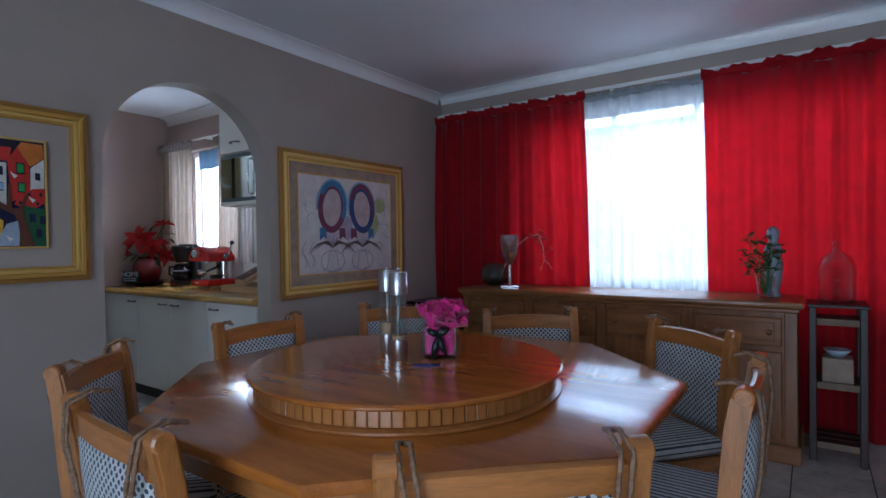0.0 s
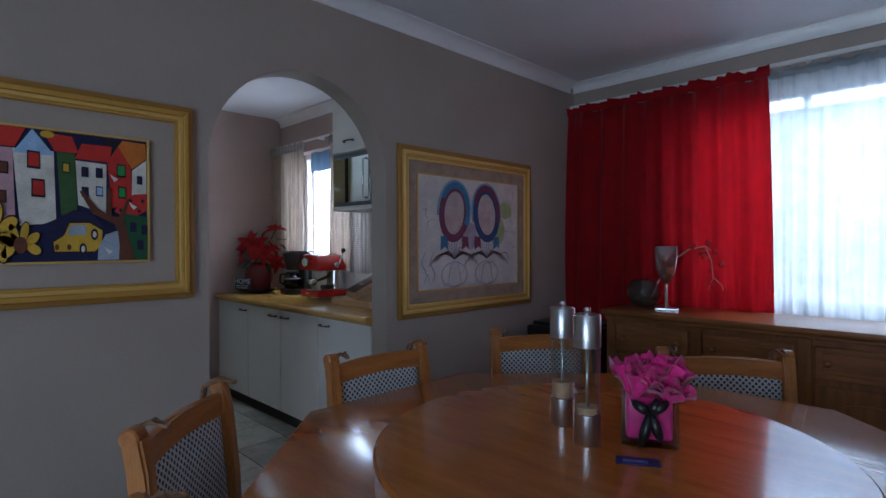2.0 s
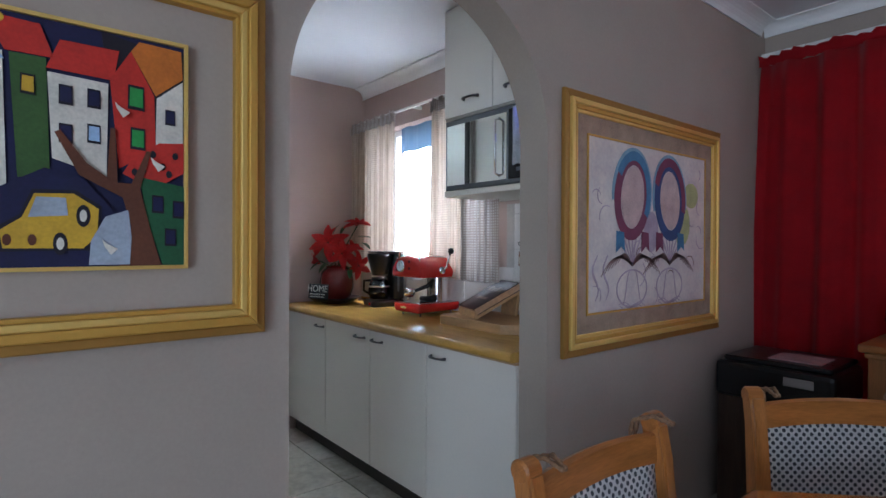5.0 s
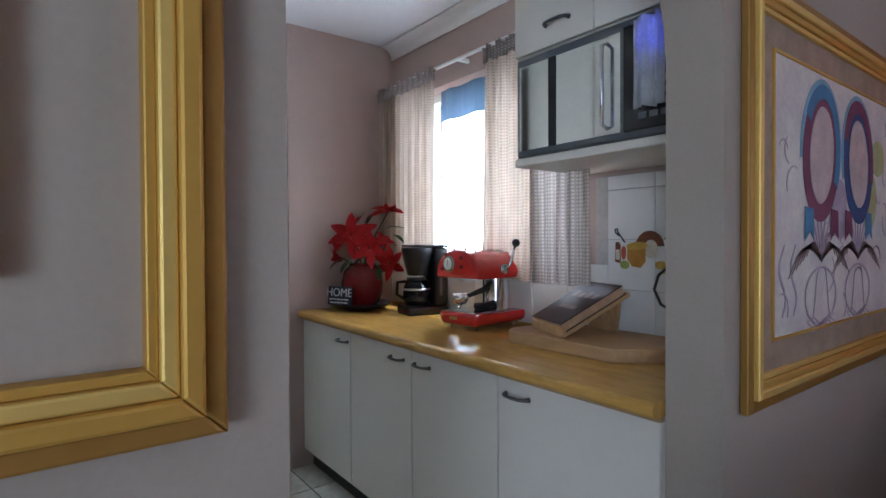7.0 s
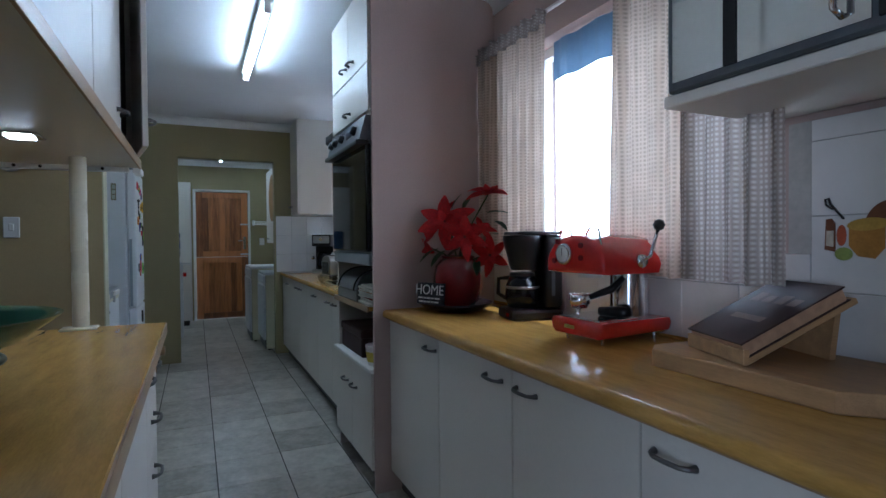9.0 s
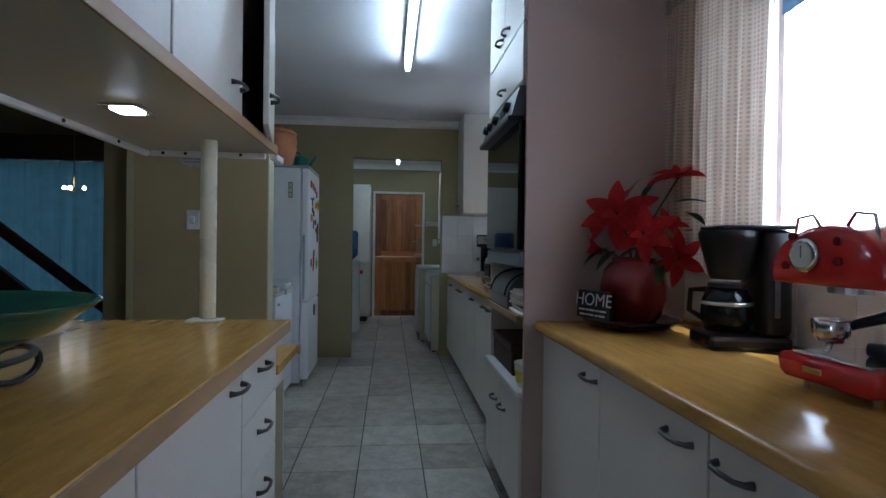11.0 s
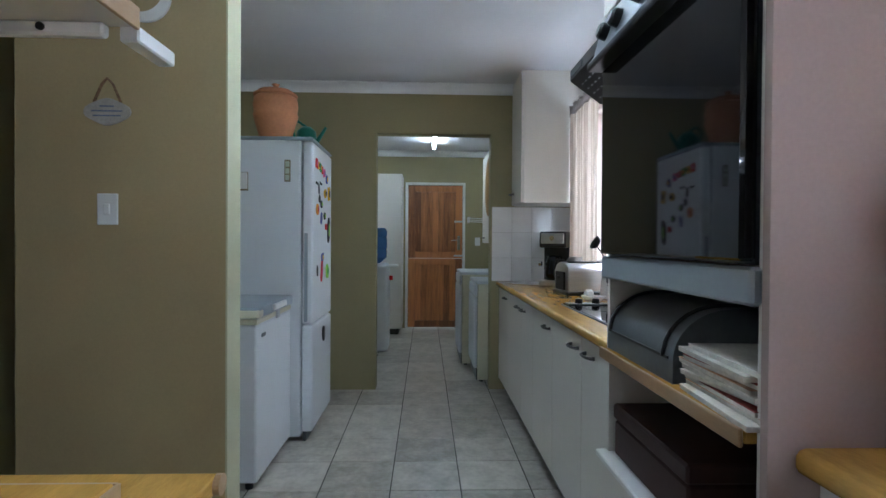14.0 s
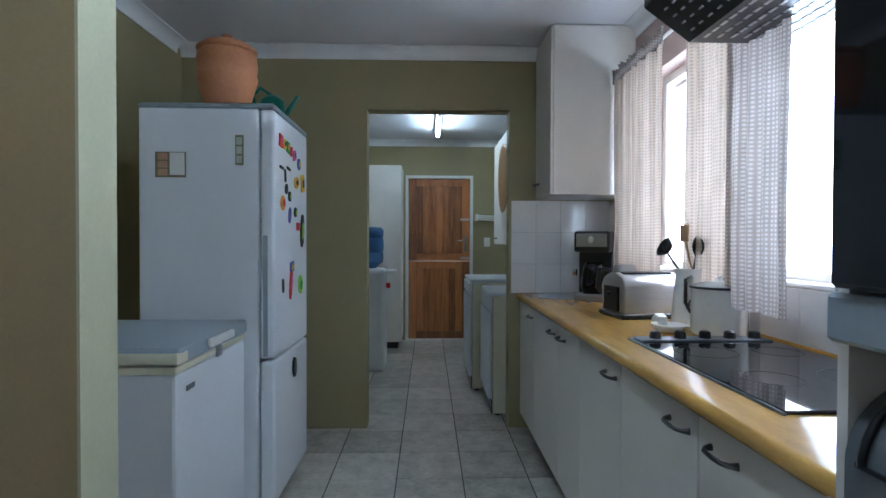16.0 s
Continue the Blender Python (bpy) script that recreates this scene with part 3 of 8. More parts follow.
setting("ceiling_dining", box(-2.865, 2.15, -2.55, 4.2, CEIL_D, CEIL_D + 0.1), M["ceiling"], "white textured dining room ceiling", "ceiling")
setting("ceiling_kitchen", box(-8.7, -2.865, -3.75, 2.86, CEIL_K, CEIL_K + 0.1), M["ceiling"], "white painted kitchen ceiling", "ceiling")
setting("ceiling_utility", box(-12.08, -8.7, 0.1, 2.72, CEIL_K, CEIL_K + 0.1), M["ceiling"], "white painted utility ceiling", "ceiling")


def cove(name, p, q, inward, z, size=0.075):
    """A hollow cornice from p to q along a wall; inward is the direction away from the wall."""
    p, q, d = Vector((*p, 0)), Vector((*q, 0)), Vector((*inward, 0))
    prof = [(0, 0), (0, -size), (0.008, -size), (0.008, -size + 0.008)] + [(0.008 + (size - 0.016) * (1 - math.cos(radians(a))), -size + 0.008 + (size - 0.016) * math.sin(radians(a))) for a in range(15, 91, 15)] \
        + [(size, -0.008), (size, 0)]
    bm = bmesh.new()
    rings = [[bm.verts.new(e + d * a + Vector((0, 0, z + b - 0.0015))) for a, b in prof] for e in (p, q)]
    for i in range(len(prof)):
        j = (i + 1) % len(prof)
        bm.faces.new((rings[0][i], rings[0][j], rings[1][j], rings[1][i]))
    bm.faces.new(rings[0])
    bm.faces.new(rings[1][::-1])
    setting(name, bm, M["cornice"], "white moulded cornice", "cornice")


cove("trim_cornice_dining_north", (-2.73, 3.968), (2.0, 3.968), (0, -1), CEIL_D, 0.07)
cove("trim_cornice_dining_arch", (-2.728, -2.4), (-2.728, 3.9), (1, 0), CEIL_D, 0.08)
cove("trim_cornice_kitchen_north", (-8.58, 2.598), (-5.76, 2.598), (0, -1), CEIL_K)
cove("trim_cornice_counter_north", (-5.04, 2.598), (-2.87, 2.598), (0, -1), CEIL_K)
cove("trim_cornice_kitchen_end", (-8.578, -0.19), (-8.578, 2.52), (1, 0), CEIL_K)
cove("trim_cornice_kitchen_south", (-8.5, -0.188), (-6.36, -0.188), (0, 1), CEIL_K)
cove("trim_cornice_utility", (-11.718, 0.22), (-11.718, 2.6), (1, 0), CEIL_K)

# floors: a bed with tiles laid on it at the end of the file
setting("floor_kitchen", box(-12.08, -2.865, -3.75, 2.86, -0.1, -0.004), M["grout"], "mottled grey-beige ceramic floor tiles with dark joints", "floor")
setting("floor_dining", box(-2.865, 2.15, -2.55, 4.2, -0.1, -0.004), M["grout"], "mottled grey-beige ceramic floor tiles in the dining room", "floor")
setting("ground", box(-60, 60, -60, 60, -0.35, -0.15), M["lawn"], "green garden lawn outside the windows", "ground")

# ---- dining table ----
TC = Vector((-1.085, 1.42))


def dining_table():
    t = thing("dining_table", "large octagonal varnished oak dining table with a round turntable", "table", pose(TC.x, TC.y, 0))
    f = 0.87
    v = f / math.cos(math.pi / 8)
    octa = [(v * math.cos(math.pi / 8 + math.pi / 4 * k), v * math.sin(math.pi / 8 + math.pi / 4 * k)) for k in range(8)]
    smooth_by(part("tabletop", slab(octa, 0.725, 0.76, 0.01, 3), M["table"], t))
    inner = [(x * 0.93, y * 0.93) for x, y in octa]
    part("apron", slab(inner, 0.64, 0.725), M["oak"], t)
    part("pedestal", slab([(x * 0.36, y * 0.36) for x, y in octa], 0.09, 0.64, 0.01), M["oak_v"], t)
    for k in range(4):
        a = math.pi / 4 + math.pi / 2 * k
        leg = part("foot", box(0.2, 0.62, -0.05, 0.05, 0.0, 0.09, 0.012), M["oak"], t)
        leg.matrix_basis = Matrix.Rotation(a, 4, "Z")
    s = thing("lazy_susan", "round varnished oak turntable with a slatted rim, on the dining table", "turntable", pose(-1.03, 1.285, 0.76))
    R = 0.53
    smooth_by(part("disc", lathe([(0, 0.062), (R - 0.04, 0.062), (R - 0.008, 0.064), (R, 0.07), (R, 0.076), (R - 0.006, 0.081), (R - 0.03, 0.082), (0, 0.082)], 96), M["table"], s), 30)
    smooth_by(part("base_ring", lathe([(0, 0), (R - 0.008, 0), (R - 0.004, 0.004), (R - 0.004, 0.01), (R - 0.03, 0.016), (R - 0.03, 0.062), (0, 0.062)], 96), M["oak"], s), 30)
    slat = box(-0.0145, 0.0145, -0.005, 0.005, 0.017, 0.061, 0.002)
    me = None
    for k in range(100):
        if me is None:
            o = part("slat", slat, M["oak_v"], s)
            me = o.data
        else:
            o = new("slat", me)
            o.parent = s
        o.matrix_basis = Matrix.Rotation(2 * math.pi * k / 100, 4, "Z") @ Matrix.Translation((0, -R + 0.027, 0))


dining_table()


def dining_chair(m):
    """Oak chair; local -y is the side of the table, the back stands at y = 0."""
    c = thing("dining_chair", "oak dining chair with dotted grey upholstery and twisted cord ties", "chair", m, "chairs round the table")
    W = 0.234
    for s in (-1, 1):
        pts = [(s * W, 0.0, 0.0), (s * W, 0.0, 0.42), (s * W, 0.012, 0.6), (s * W, 0.03, 0.8), (s * W, 0.045, 0.88)]
        bm = bmesh.new()
        rings = []
        for (x, y, z), h in zip(pts, (0.022, 0.024, 0.025, 0.026, 0.026)):
            rings.append([bm.verts.new((x + a * 0.022, y + b * h, z)) for a, b in ((-1, -1), (1, -1), (1, 1), (-1, 1))])
        for a, b in zip(rings, rings[1:]):
            for k in range(4):
                bm.faces.new((a[k], a[(k + 1) % 4], b[(k + 1) % 4], b[k]))
        bm.faces.new(rings[0][::-1])
        bm.faces.new(rings[-1])
        bmesh.ops.bevel(bm, geom=[e for e in bm.edges if abs(e.verts[0].co.z - e.verts[1].co.z) > 0.05], offset=0.007, segments=2, affect="EDGES")
        smooth_by(part("back_post", bm, M["oak_v"], c), 50)
        # rounded scroll on the post's head
        part("post_cap", lathe([(0, -0.023), (0.02, -0.023), (0.025, -0.018), (0.025, 0.018), (0.02, 0.023), (0, 0.023)], 20,
                               m=pose(s * W, 0.048, 0.885, 0, 90, 0)), M["oak"], c, smooth=False)
        part("front_leg", box(s * 0.23 - 0.02, s * 0.23 + 0.02, -0.42, -0.38, 0, 0.41, 0.005), M["oak_v"], c)
        # cord wound on the post, hanging down in a long loop
        for dx in (-0.012, 0.012):
            sway = 0.03 * s
            cord = [(s * W - s * 0.03 + dx * 0.3, -0.022, 0.9), (s * W - s * 0.034 + dx, 0.02, 0.912), (s * W - s * 0.035 + dx, 0.075, 0.89), (s * W - s * 0.05 + dx, 0.085, 0.8),
                    (s * W - s * (0.085 + abs(dx) * 2) + dx, 0.075, 0.66), (s * W - s * 0.06 + dx, 0.06, 0.52)]
            fine = []
            for a, b in zip(cord, cord[1:]):
                for k in range(7):
                    u = k / 7
                    fine.append(tuple(p + (q - p) * u for p, q in zip(a, b)))
            rr = [0.0052 + 0.0014 * math.sin(k * 2.1) for k in range(len(fine))]
            part("cord", tube(fine, rr, 6), M["rope"], c, "twisted brown cord", smooth=True)
    rail = bmesh.new()
    rings = []
    for k in range(13):
        x = -W + 2 * W * k / 12
        y = 0.036 + 0.02 * (1 - (x / W) ** 2)
        zt = 0.862 + 0.012 * (1 - (x / W) ** 2)
        rings.append([rail.verts.new((x, y - 0.016, zt - 0.075)), rail.verts.new((x, y - 0.012, zt - 0.006)), rail.verts.new((x, y, zt)), rail.verts.new((x, y + 0.014, zt - 0.006)), rail.verts.new((x, y + 0.012, zt - 0.075))])
    for a, b in zip(rings, rings[1:]):
        for k in range(5):
            rail.faces.new((a[k], a[(k + 1) % 5], b[(k + 1) % 5], b[k]))
    rail.faces.new(rings[0])
    rail.faces.new(rings[-1][::-1])
    smooth_by(part("top_rail", rail, M["oak"], c), 40)
    pad = bmesh.new()
    cols, rows_ = 12, 8
    for face, out in (("f", -1), ("b", 1)):
        g = []
        for j in range(rows_ + 1):
            z = 0.47 + 0.345 * j / rows_
            r = []
            for i in range(cols + 1):
                x = (-1 + 2 * i / cols) * (W - 0.024)
                bulge = 0.016 * (1 - (2 * i / cols - 1) ** 4) * (1 - (2 * j / rows_ - 1) ** 4)
                y = 0.008 + 0.026 * (z - 0.47) / 0.3 + 0.020 * (1 - (x / W) ** 2)
                r.append(pad.verts.new((x, y + out * (0.010 + bulge), z)))
            g.append(r)
        for a, b in zip(g, g[1:]):
            for i in range(cols):
                pad.faces.new((a[i], a[i + 1], b[i + 1], b[i]))
    bmesh.ops.bridge_loops(pad, edges=[e for e in pad.edges if e.is_boundary])
    part("backrest", pad, M["spots"], c, "grey dotted upholstered back", smooth=True)
    part("lower_rail", box(-W, W, -0.005, 0.03, 0.415, 0.47, 0.006), M["oak"], c)
    seat = box(-0.25, 0.25, -0.43, 0.0, 0.41, 0.48, 0.03, seg=3)
    part("seat", seat, M["spots"], c, "grey dotted upholstered seat", smooth=True)
    for s in (-1, 1):
        part("side_rail", box(s * 0.235 - 0.012, s * 0.235 + 0.012, -0.4, 0.0, 0.35, 0.41, 0.004), M["oak"], c)
    part("front_rail", box(-0.21, 0.21, -0.415, -0.395, 0.35, 0.41, 0.004), M["oak"], c)
    return c


# seat places round the table: angle, distance of the back from the middle
first = dining_chair(pose(-2.125, 1.52, 0, 0, 0, 90))
for piece in first.children:
    piece.data.transform(Matrix.Diagonal((1, 1, 0.97, 1)))
for x, y, a in ((-1.93, 2.36, 51), (-1.1, 2.43, 35), (-0.335, 2.32, -40), (-0.055, 1.56, -90), (-0.34, 0.73, -137), (-1.17, 0.443, 177), (-1.93, 0.70, 135)):
    copy_thing(first, pose(x, y, 0, 0, 0, a))


def buffet():
    x0, x1, y0, y1, top = -2.09, 0.075, 3.29, 3.77, 0.89
    b = thing("buffet", "long brown oak sideboard with panelled drawers and doors under the window", "sideboard", pose(x0, y0, 0))
    L, D = x1 - x0, y1 - y0
    smooth_by(part("top", box(-0.02, L + 0.02, -0.03, D, top - 0.035, top, 0.01, seg=2), M["buffet"], b))
    part("moulding", box(0, L, -0.012, D - 0.01, top - 0.06, top - 0.035, 0.006), M["buffet"], b)
    part("body", box(0.01, L - 0.01, 0.014, D - 0.01, 0.1, top - 0.06), M["buffet_v"], b)
    part("plinth", box(-0.01, L + 0.01, -0.015, D - 0.01, 0, 0.1, 0.008), M["buffet"], b)
    n = 4
    w = (L - 0.08) / n
    for k in range(n):
        a = 0.04 + k * w
        part("stile", box(a - 0.03, a + 0.03, 0, 0.02, 0.1, top - 0.06, 0.003), M["buffet_v"], b)
        d = part("drawer", box(a + 0.04, a + w - 0.04, -0.012, 0.014, 0.64, 0.80, 0.008, seg=2), M["buffet"], b)
        part("drawer_panel", box(a + 0.075, a + w - 0.075, -0.017, -0.010, 0.67, 0.775, 0.004), M["buffet"], d)
        for kx in (a + 0.1, a + w - 0.1):
            part("knob", lathe([(0, 0), (0.007, 0), (0.007, 0.012), (0.016, 0.018), (0.016, 0.024), (0.008, 0.03), (0, 0.03)], 14, m=pose(kx, -0.014, 0.722, 90, 0, 0)), M["buffet"], d, smooth=True)
        dr = part("cupboard_door", box(a + 0.04, a + w - 0.04, -0.006, 0.014, 0.13, 0.61, 0.006), M["buffet_v"], b)
        px0, px1 = a + 0.1, a + w - 0.1
        ol = [(px0, 0.19), (px1, 0.19), (px1, 0.5)] + [(px1 + (px0 - px1) * q / 8, 0.5 + 0.045 * math.sin(math.pi * q / 8)) for q in range(1, 8)] + [(px0, 0.5)]
        part("door_panel", prism(ol, -0.014, -0.004, 0.004), M["buffet_v"], dr)
        part("knob", lathe([(0, 0), (0.007, 0), (0.007, 0.012), (0.016, 0.018), (0.016, 0.024), (0.008, 0.03), (0, 0.03)], 14, m=pose(a + (w - 0.06 if k % 2 == 0 else 0.06), -0.008, 0.42, 90, 0, 0)), M["brass"], dr, smooth=True)
    part("stile", box(L - 0.07, L - 0.01, 0, 0.02, 0.1, top - 0.06, 0.003), M["buffet_v"], b)


buffet()


def curtain(name, label, x, y, width, z0, z1, folds, depth, material, seed, gather=1.0, heading=0.0, frill=None, group="", wander=0.3, thick=0.003):
    t = thing(name, label, "curtain", pose(x, y, 0), group)
    part("drape", sheet(width, z0, z1 - heading, folds, depth, n=int(folds * 16), seed=seed, gather=gather, thick=thick, wander=wander), material, t, smooth=True)
    if heading:
        rnd = random.Random(seed + 5)
        bm = bmesh.new()
        n = int(folds * 3) * 2
        rows_ = []
        for j, (zz, am) in enumerate(((z1 - heading - 0.004, 0.6), (z1 - heading * 0.55, 0.45), (z1, 1.0))):
            rows_.append([bm.verts.new(((i / n - 0.5) * width * 1.01, depth * am * (1 if i % 2 else -1) * rnd.uniform(0.5, 0.9), zz + (0.012 * math.sin(i * 0.9 + seed) + rnd.uniform(-0.006, 0.006) if j == 2 else 0))) for i in range(n + 1)])
        for a, b in zip(rows_, rows_[1:]):
            for i in range(n):
                bm.faces.new((a[i], a[i + 1], b[i + 1], b[i]))
        bmesh.ops.solidify(bm, geom=bm.faces[:], thickness=thick)
        part("heading", bm, frill or material, t, smooth=True)
    return t


curtain("red_curtain", "heavy bright red curtain gathered on a rail", -2.0, 3.84, 1.4, 0.02, 2.385, 8, 0.034, M["red_cloth"], 3, 1.08, 0.06, wander=0.9, group="dining curtains")
curtain("red_curtain", "heavy bright red curtain gathered on a rail", 0.575, 3.84, 2.1, 0.02, 2.385, 11, 0.034, M["red_cloth"], 8, 0.97, 0.06, wander=0.9, group="dining curtains")
sh = curtain("sheer_curtain", "sheer white net curtain over the bright window", -0.55, 3.91, 2.5, 0.75, 2.37, 26, 0.02, M["sheer"], 5, 1.0, 0.05, thick=0)


def window(name, x0, x1, z0, z1, yw, bars, label, tw=0.26):
    """A framed window in a wall hole whose room face is at yw."""
    t = thing(name, label, "window", pose(x0, yw + 0.12, z0), kind="structure")
    w, h = x1 - x0, z1 - z0
    fr = bmesh.new()
    for a in (box(0, w, -0.025, 0.025, 0, 0.045), box(0, w, -0.025, 0.025, h - 0.045, h), box(0, 0.045, -0.025, 0.025, 0.045, h - 0.045), box(w - 0.045, w, -0.025, 0.025, 0.045, h - 0.045)):
        merge(fr, a)
    part("window_frame", fr, M["white_plastic"], t)
    xs = [0.045] + [w * b for b in bars] + [w - 0.045]
    for b in bars:
        part("mullion", box(w * b - 0.02, w * b + 0.02, -0.022, 0.022, 0.045, h - 0.045, 0.003), M["white_plastic"], t)
    for a, b in zip(xs, xs[1:]):
        p = part("pane", box(a + 0.01, b - 0.01, -0.003, 0.003, 0.05, h - 0.05), M["glass"], t)
        p.visible_shadow = False
    part("window_sill", box(-0.0, w, -0.12, -0.025, -0.0, 0.015, 0.003), M["white_plastic"], t)
    return t


window("window_1", -1.75, 0.65, 0.95, 2.27, 3.97, (0.25, 0.5, 0.75), "wide white-framed dining room window")
window("window_2", -4.78, -3.6, 1.18, 2.13, 2.6, (0.5,), "white-framed kitchen window above the counter")
window("window_3", -8.02, -6.63, 1.08, 2.13, 2.6, (0.33, 0.66), "white-framed kitchen window above the sink")


# ---- kitchen units ----


def handle_on(parent, x, z, y, length=0.1, rz=0, ry=0):
    h = part("handle", bow_handle(length), M["pewter"], parent, "dark pewter bow handle", smooth=True)
    h.matrix_basis = pose(x, y, z, 0, ry, rz)
    return h


def base_unit(x0, x1, yf, yb, handles, m=None, split=None, label="cream melamine base cabinet with a flat door", drawers=None, group="kitchen units", top=0.846):
    """A base cupboard, its front towards -y; handles: x places along the door's head."""
    t = thing("base_cabinet", label, "cabinet", pose(x0, yf, 0) if m is None else m, group)
    w, d = x1 - x0, yb - yf
    part("carcass", box(0.002, w - 0.002, 0.019, d, 0.1, top), M["cabinet"], t)
    part("plinth", box(0.0, w, 0.055, 0.07, 0.0, 0.1), M["plinth"], t)
    if drawers:
        z = top - 0.003
        for hgt in drawers:
            dr = part("drawer_front", box(0.003, w - 0.003, 0, 0.018, z - hgt + 0.003, z, 0.002), M["cabinet"], t)
            handle_on(dr, w * 0.5, z - 0.06, 0.0)
            z -= hgt
    else:
        cuts = [0] + (split or []) + [w]
        for a, b in zip(cuts, cuts[1:]):
            dr = part("door", box(a + 0.003, b - 0.003, 0, 0.018, 0.105, top - 0.003, 0.002), M["cabinet"], t)
            for hx in handles:
                if a <= hx <= b:
                    handle_on(dr, hx, top - 0.058, 0.0)
    return t


def worktop(name, x0, x1, y0, y1, label, nose="y0"):
    t = thing(name, label, "worktop", pose(x0, y0, 0.848))
    prof = [(0.016, 0.0), (y1 - y0, 0.0), (y1 - y0, 0.04), (0.016, 0.04), (0.006, 0.037), (0.0, 0.028), (0.0, 0.012), (0.005, 0.003)]
    bm = bmesh.new()
    rings = [[bm.verts.new((x, a, b)) for a, b in prof] for x in (0, x1 - x0)]
    for i in range(len(prof)):
        j = (i + 1) % len(prof)
        bm.faces.new((rings[0][i], rings[0][j], rings[1][j], rings[1][i]))
    bm.faces.new(rings[0])
    bm.faces.new(rings[1][::-1])
    smooth_by(part("slab", bm, M["worktop"], t), 50)
    part("back_strip", box(0, x1 - x0, y1 - y0 - 0.012, y1 - y0 - 0.004, 0.0405, 0.052, 0.002), M["worktop"], t)
    part("under_rail", box(0, x1 - x0, 0.03, 0.05, -0.012, -0.0005), M["worktop_edge"], t)
    return t


worktop("worktop", -5.04, -2.87, 1.965, 2.595, "yellow wood-grain laminate worktop with a rounded front edge")
base_unit(-5.04, -4.47, 2.0, 2.59, (0.5,))
base_unit(-4.47, -3.44, 2.0, 2.59, (0.425, 0.605), split=[0.527], label="cream melamine base cabinet with two flat doors")
base_unit(-3.44, -2.87, 2.0, 2.59, (0.09,))
worktop("worktop", -8.57, -5.79, 1.978, 2.595, "yellow wood-grain laminate worktop with a sink and hob let in")
for a, b, hs, sp in ((-8.57, -8.1, (0.38,), None), (-8.1, -7.2, (0.446, 0.631), [0.54]), (-7.2, -6.745, (0.366,), None), (-6.745, -6.271, (0.385,), None), (-6.271, -5.79, (0.104,), None)):
    base_unit(a, b, 2.002, 2.59, hs, split=sp)


def oven_tower():
    x0, x1, yf, yb = -5.78, -5.062, 1.93, 2.595
    W = x1 - x0
    t = thing("oven_tower", "tall cream unit with a built-in oven, open shelves and drawers", "cabinet", pose(x0, yf, 0), "kitchen units")
    for a, b in ((0, 0.018), (W - 0.018, W)):
        part("side_panel", box(a, b, 0, yb - yf, 0, CEIL_K - 0.005), M["cabinet"], t)
    part("back_panel", box(0.018, W - 0.018, yb - yf - 0.012, yb - yf - 0.002, 0, CEIL_K - 0.005), M["cabinet"], t)
    part("plinth", box(0.018, W - 0.018, 0.05, 0.07, 0, 0.1), M["plinth"], t)
    for a, b, hx in ((0.003, W / 2 - 0.002, 0.25), (W / 2 + 0.002, W - 0.003, 0.42)):
        d = part("door", box(a, b, -0.018, 0.0, 0.105, 0.575, 0.002), M["cabinet"], t)
        handle_on(d, hx, 0.45, -0.018, 0.09)
    part("ledge", box(-0.005, W + 0.005, -0.03, 0.5, 0.58, 0.6, 0.004), M["white_plastic"], t, "white shelf with a raised lip")
    part("shelf", box(0.018, W - 0.018, -0.022, 0.55, 0.878, 0.9, 0.004), M["worktop"], t, "yellow laminate shelf")
    part("shelf_edge", box(0.018, W - 0.018, -0.03, -0.022, 0.873, 0.904, 0.002), M["worktop_edge"], t)
    part("oven_shelf", box(0.018, W - 0.018, 0.0, 0.55, 1.115, 1.14), M["cabinet"], t)
    part("trim", box(0.004, W - 0.004, -0.022, 0.0, 1.1, 1.163, 0.006), M["blue_trim"], t, "grey-blue strip below the oven")
    for z0, z1, cuts, hz in ((1.85, 2.08, (0.0, W), 1.895), (2.085, CEIL_K - 0.01, (0.0, W / 2, W), 2.15)):
        for a, b in zip(cuts, cuts[1:]):
            d = part("upper_door", box(a + 0.003, b - 0.003, -0.02, -0.001, z0, z1, 0.002), M["cabinet"], t)
            hx = (a + b) / 2 if len(cuts) == 2 else (b - 0.07 if a == 0 else a + 0.07)
            handle_on(d, hx, hz, -0.02, 0.09)
    part("carcass_top", box(0.018, W - 0.018, 0.0, 0.55, 1.835, 1.848), M["cabinet"], t)
    o = thing("oven", "black built-in glass oven with a sloping control panel", "oven", pose(x0 + 0.02, yf, 1.165))
    w = W - 0.04
    part("casing", box(0.01, w - 0.01, 0.0, 0.5, 0.0, 0.66), M["oven_grey"], o)
    d = part("oven_door", box(0.0, w, -0.03, -0.002, 0.005, 0.53, 0.006), M["black_glass"], o, "black glass oven door")
    part("oven_handle", prism([(0.0, 0.522), (w, 0.522), (w, 0.544), (0.0, 0.544)], -0.075, -0.01, 0.006), M["black_plastic"], o)
    bm = bmesh.new()
    rings = [[bm.verts.new((x, y, z)) for y, z in ((0.0, 0.545), (-0.06, 0.545), (-0.028, 0.665), (0.0, 0.665))] for x in (0.0, w)]
    for k in range(4):
        bm.faces.new((rings[0][k], rings[0][(k + 1) % 4], rings[1][(k + 1) % 4], rings[1][k]))
    bm.faces.new(rings[0])
    bm.faces.new(rings[1][::-1])
    cp = part("control_panel", bm, M["oven_grey"], o, "dark grey sloping control panel")
    for kx in (0.08, 0.17, 0.31, 0.55):
        part("knob", lathe([(0, 0), (0.024, 0), (0.022, 0.02), (0.016, 0.026), (0, 0.026)], 18, m=pose(kx, -0.044, 0.605, 75, 0, 0)), M["black_plastic"], cp, smooth=False)
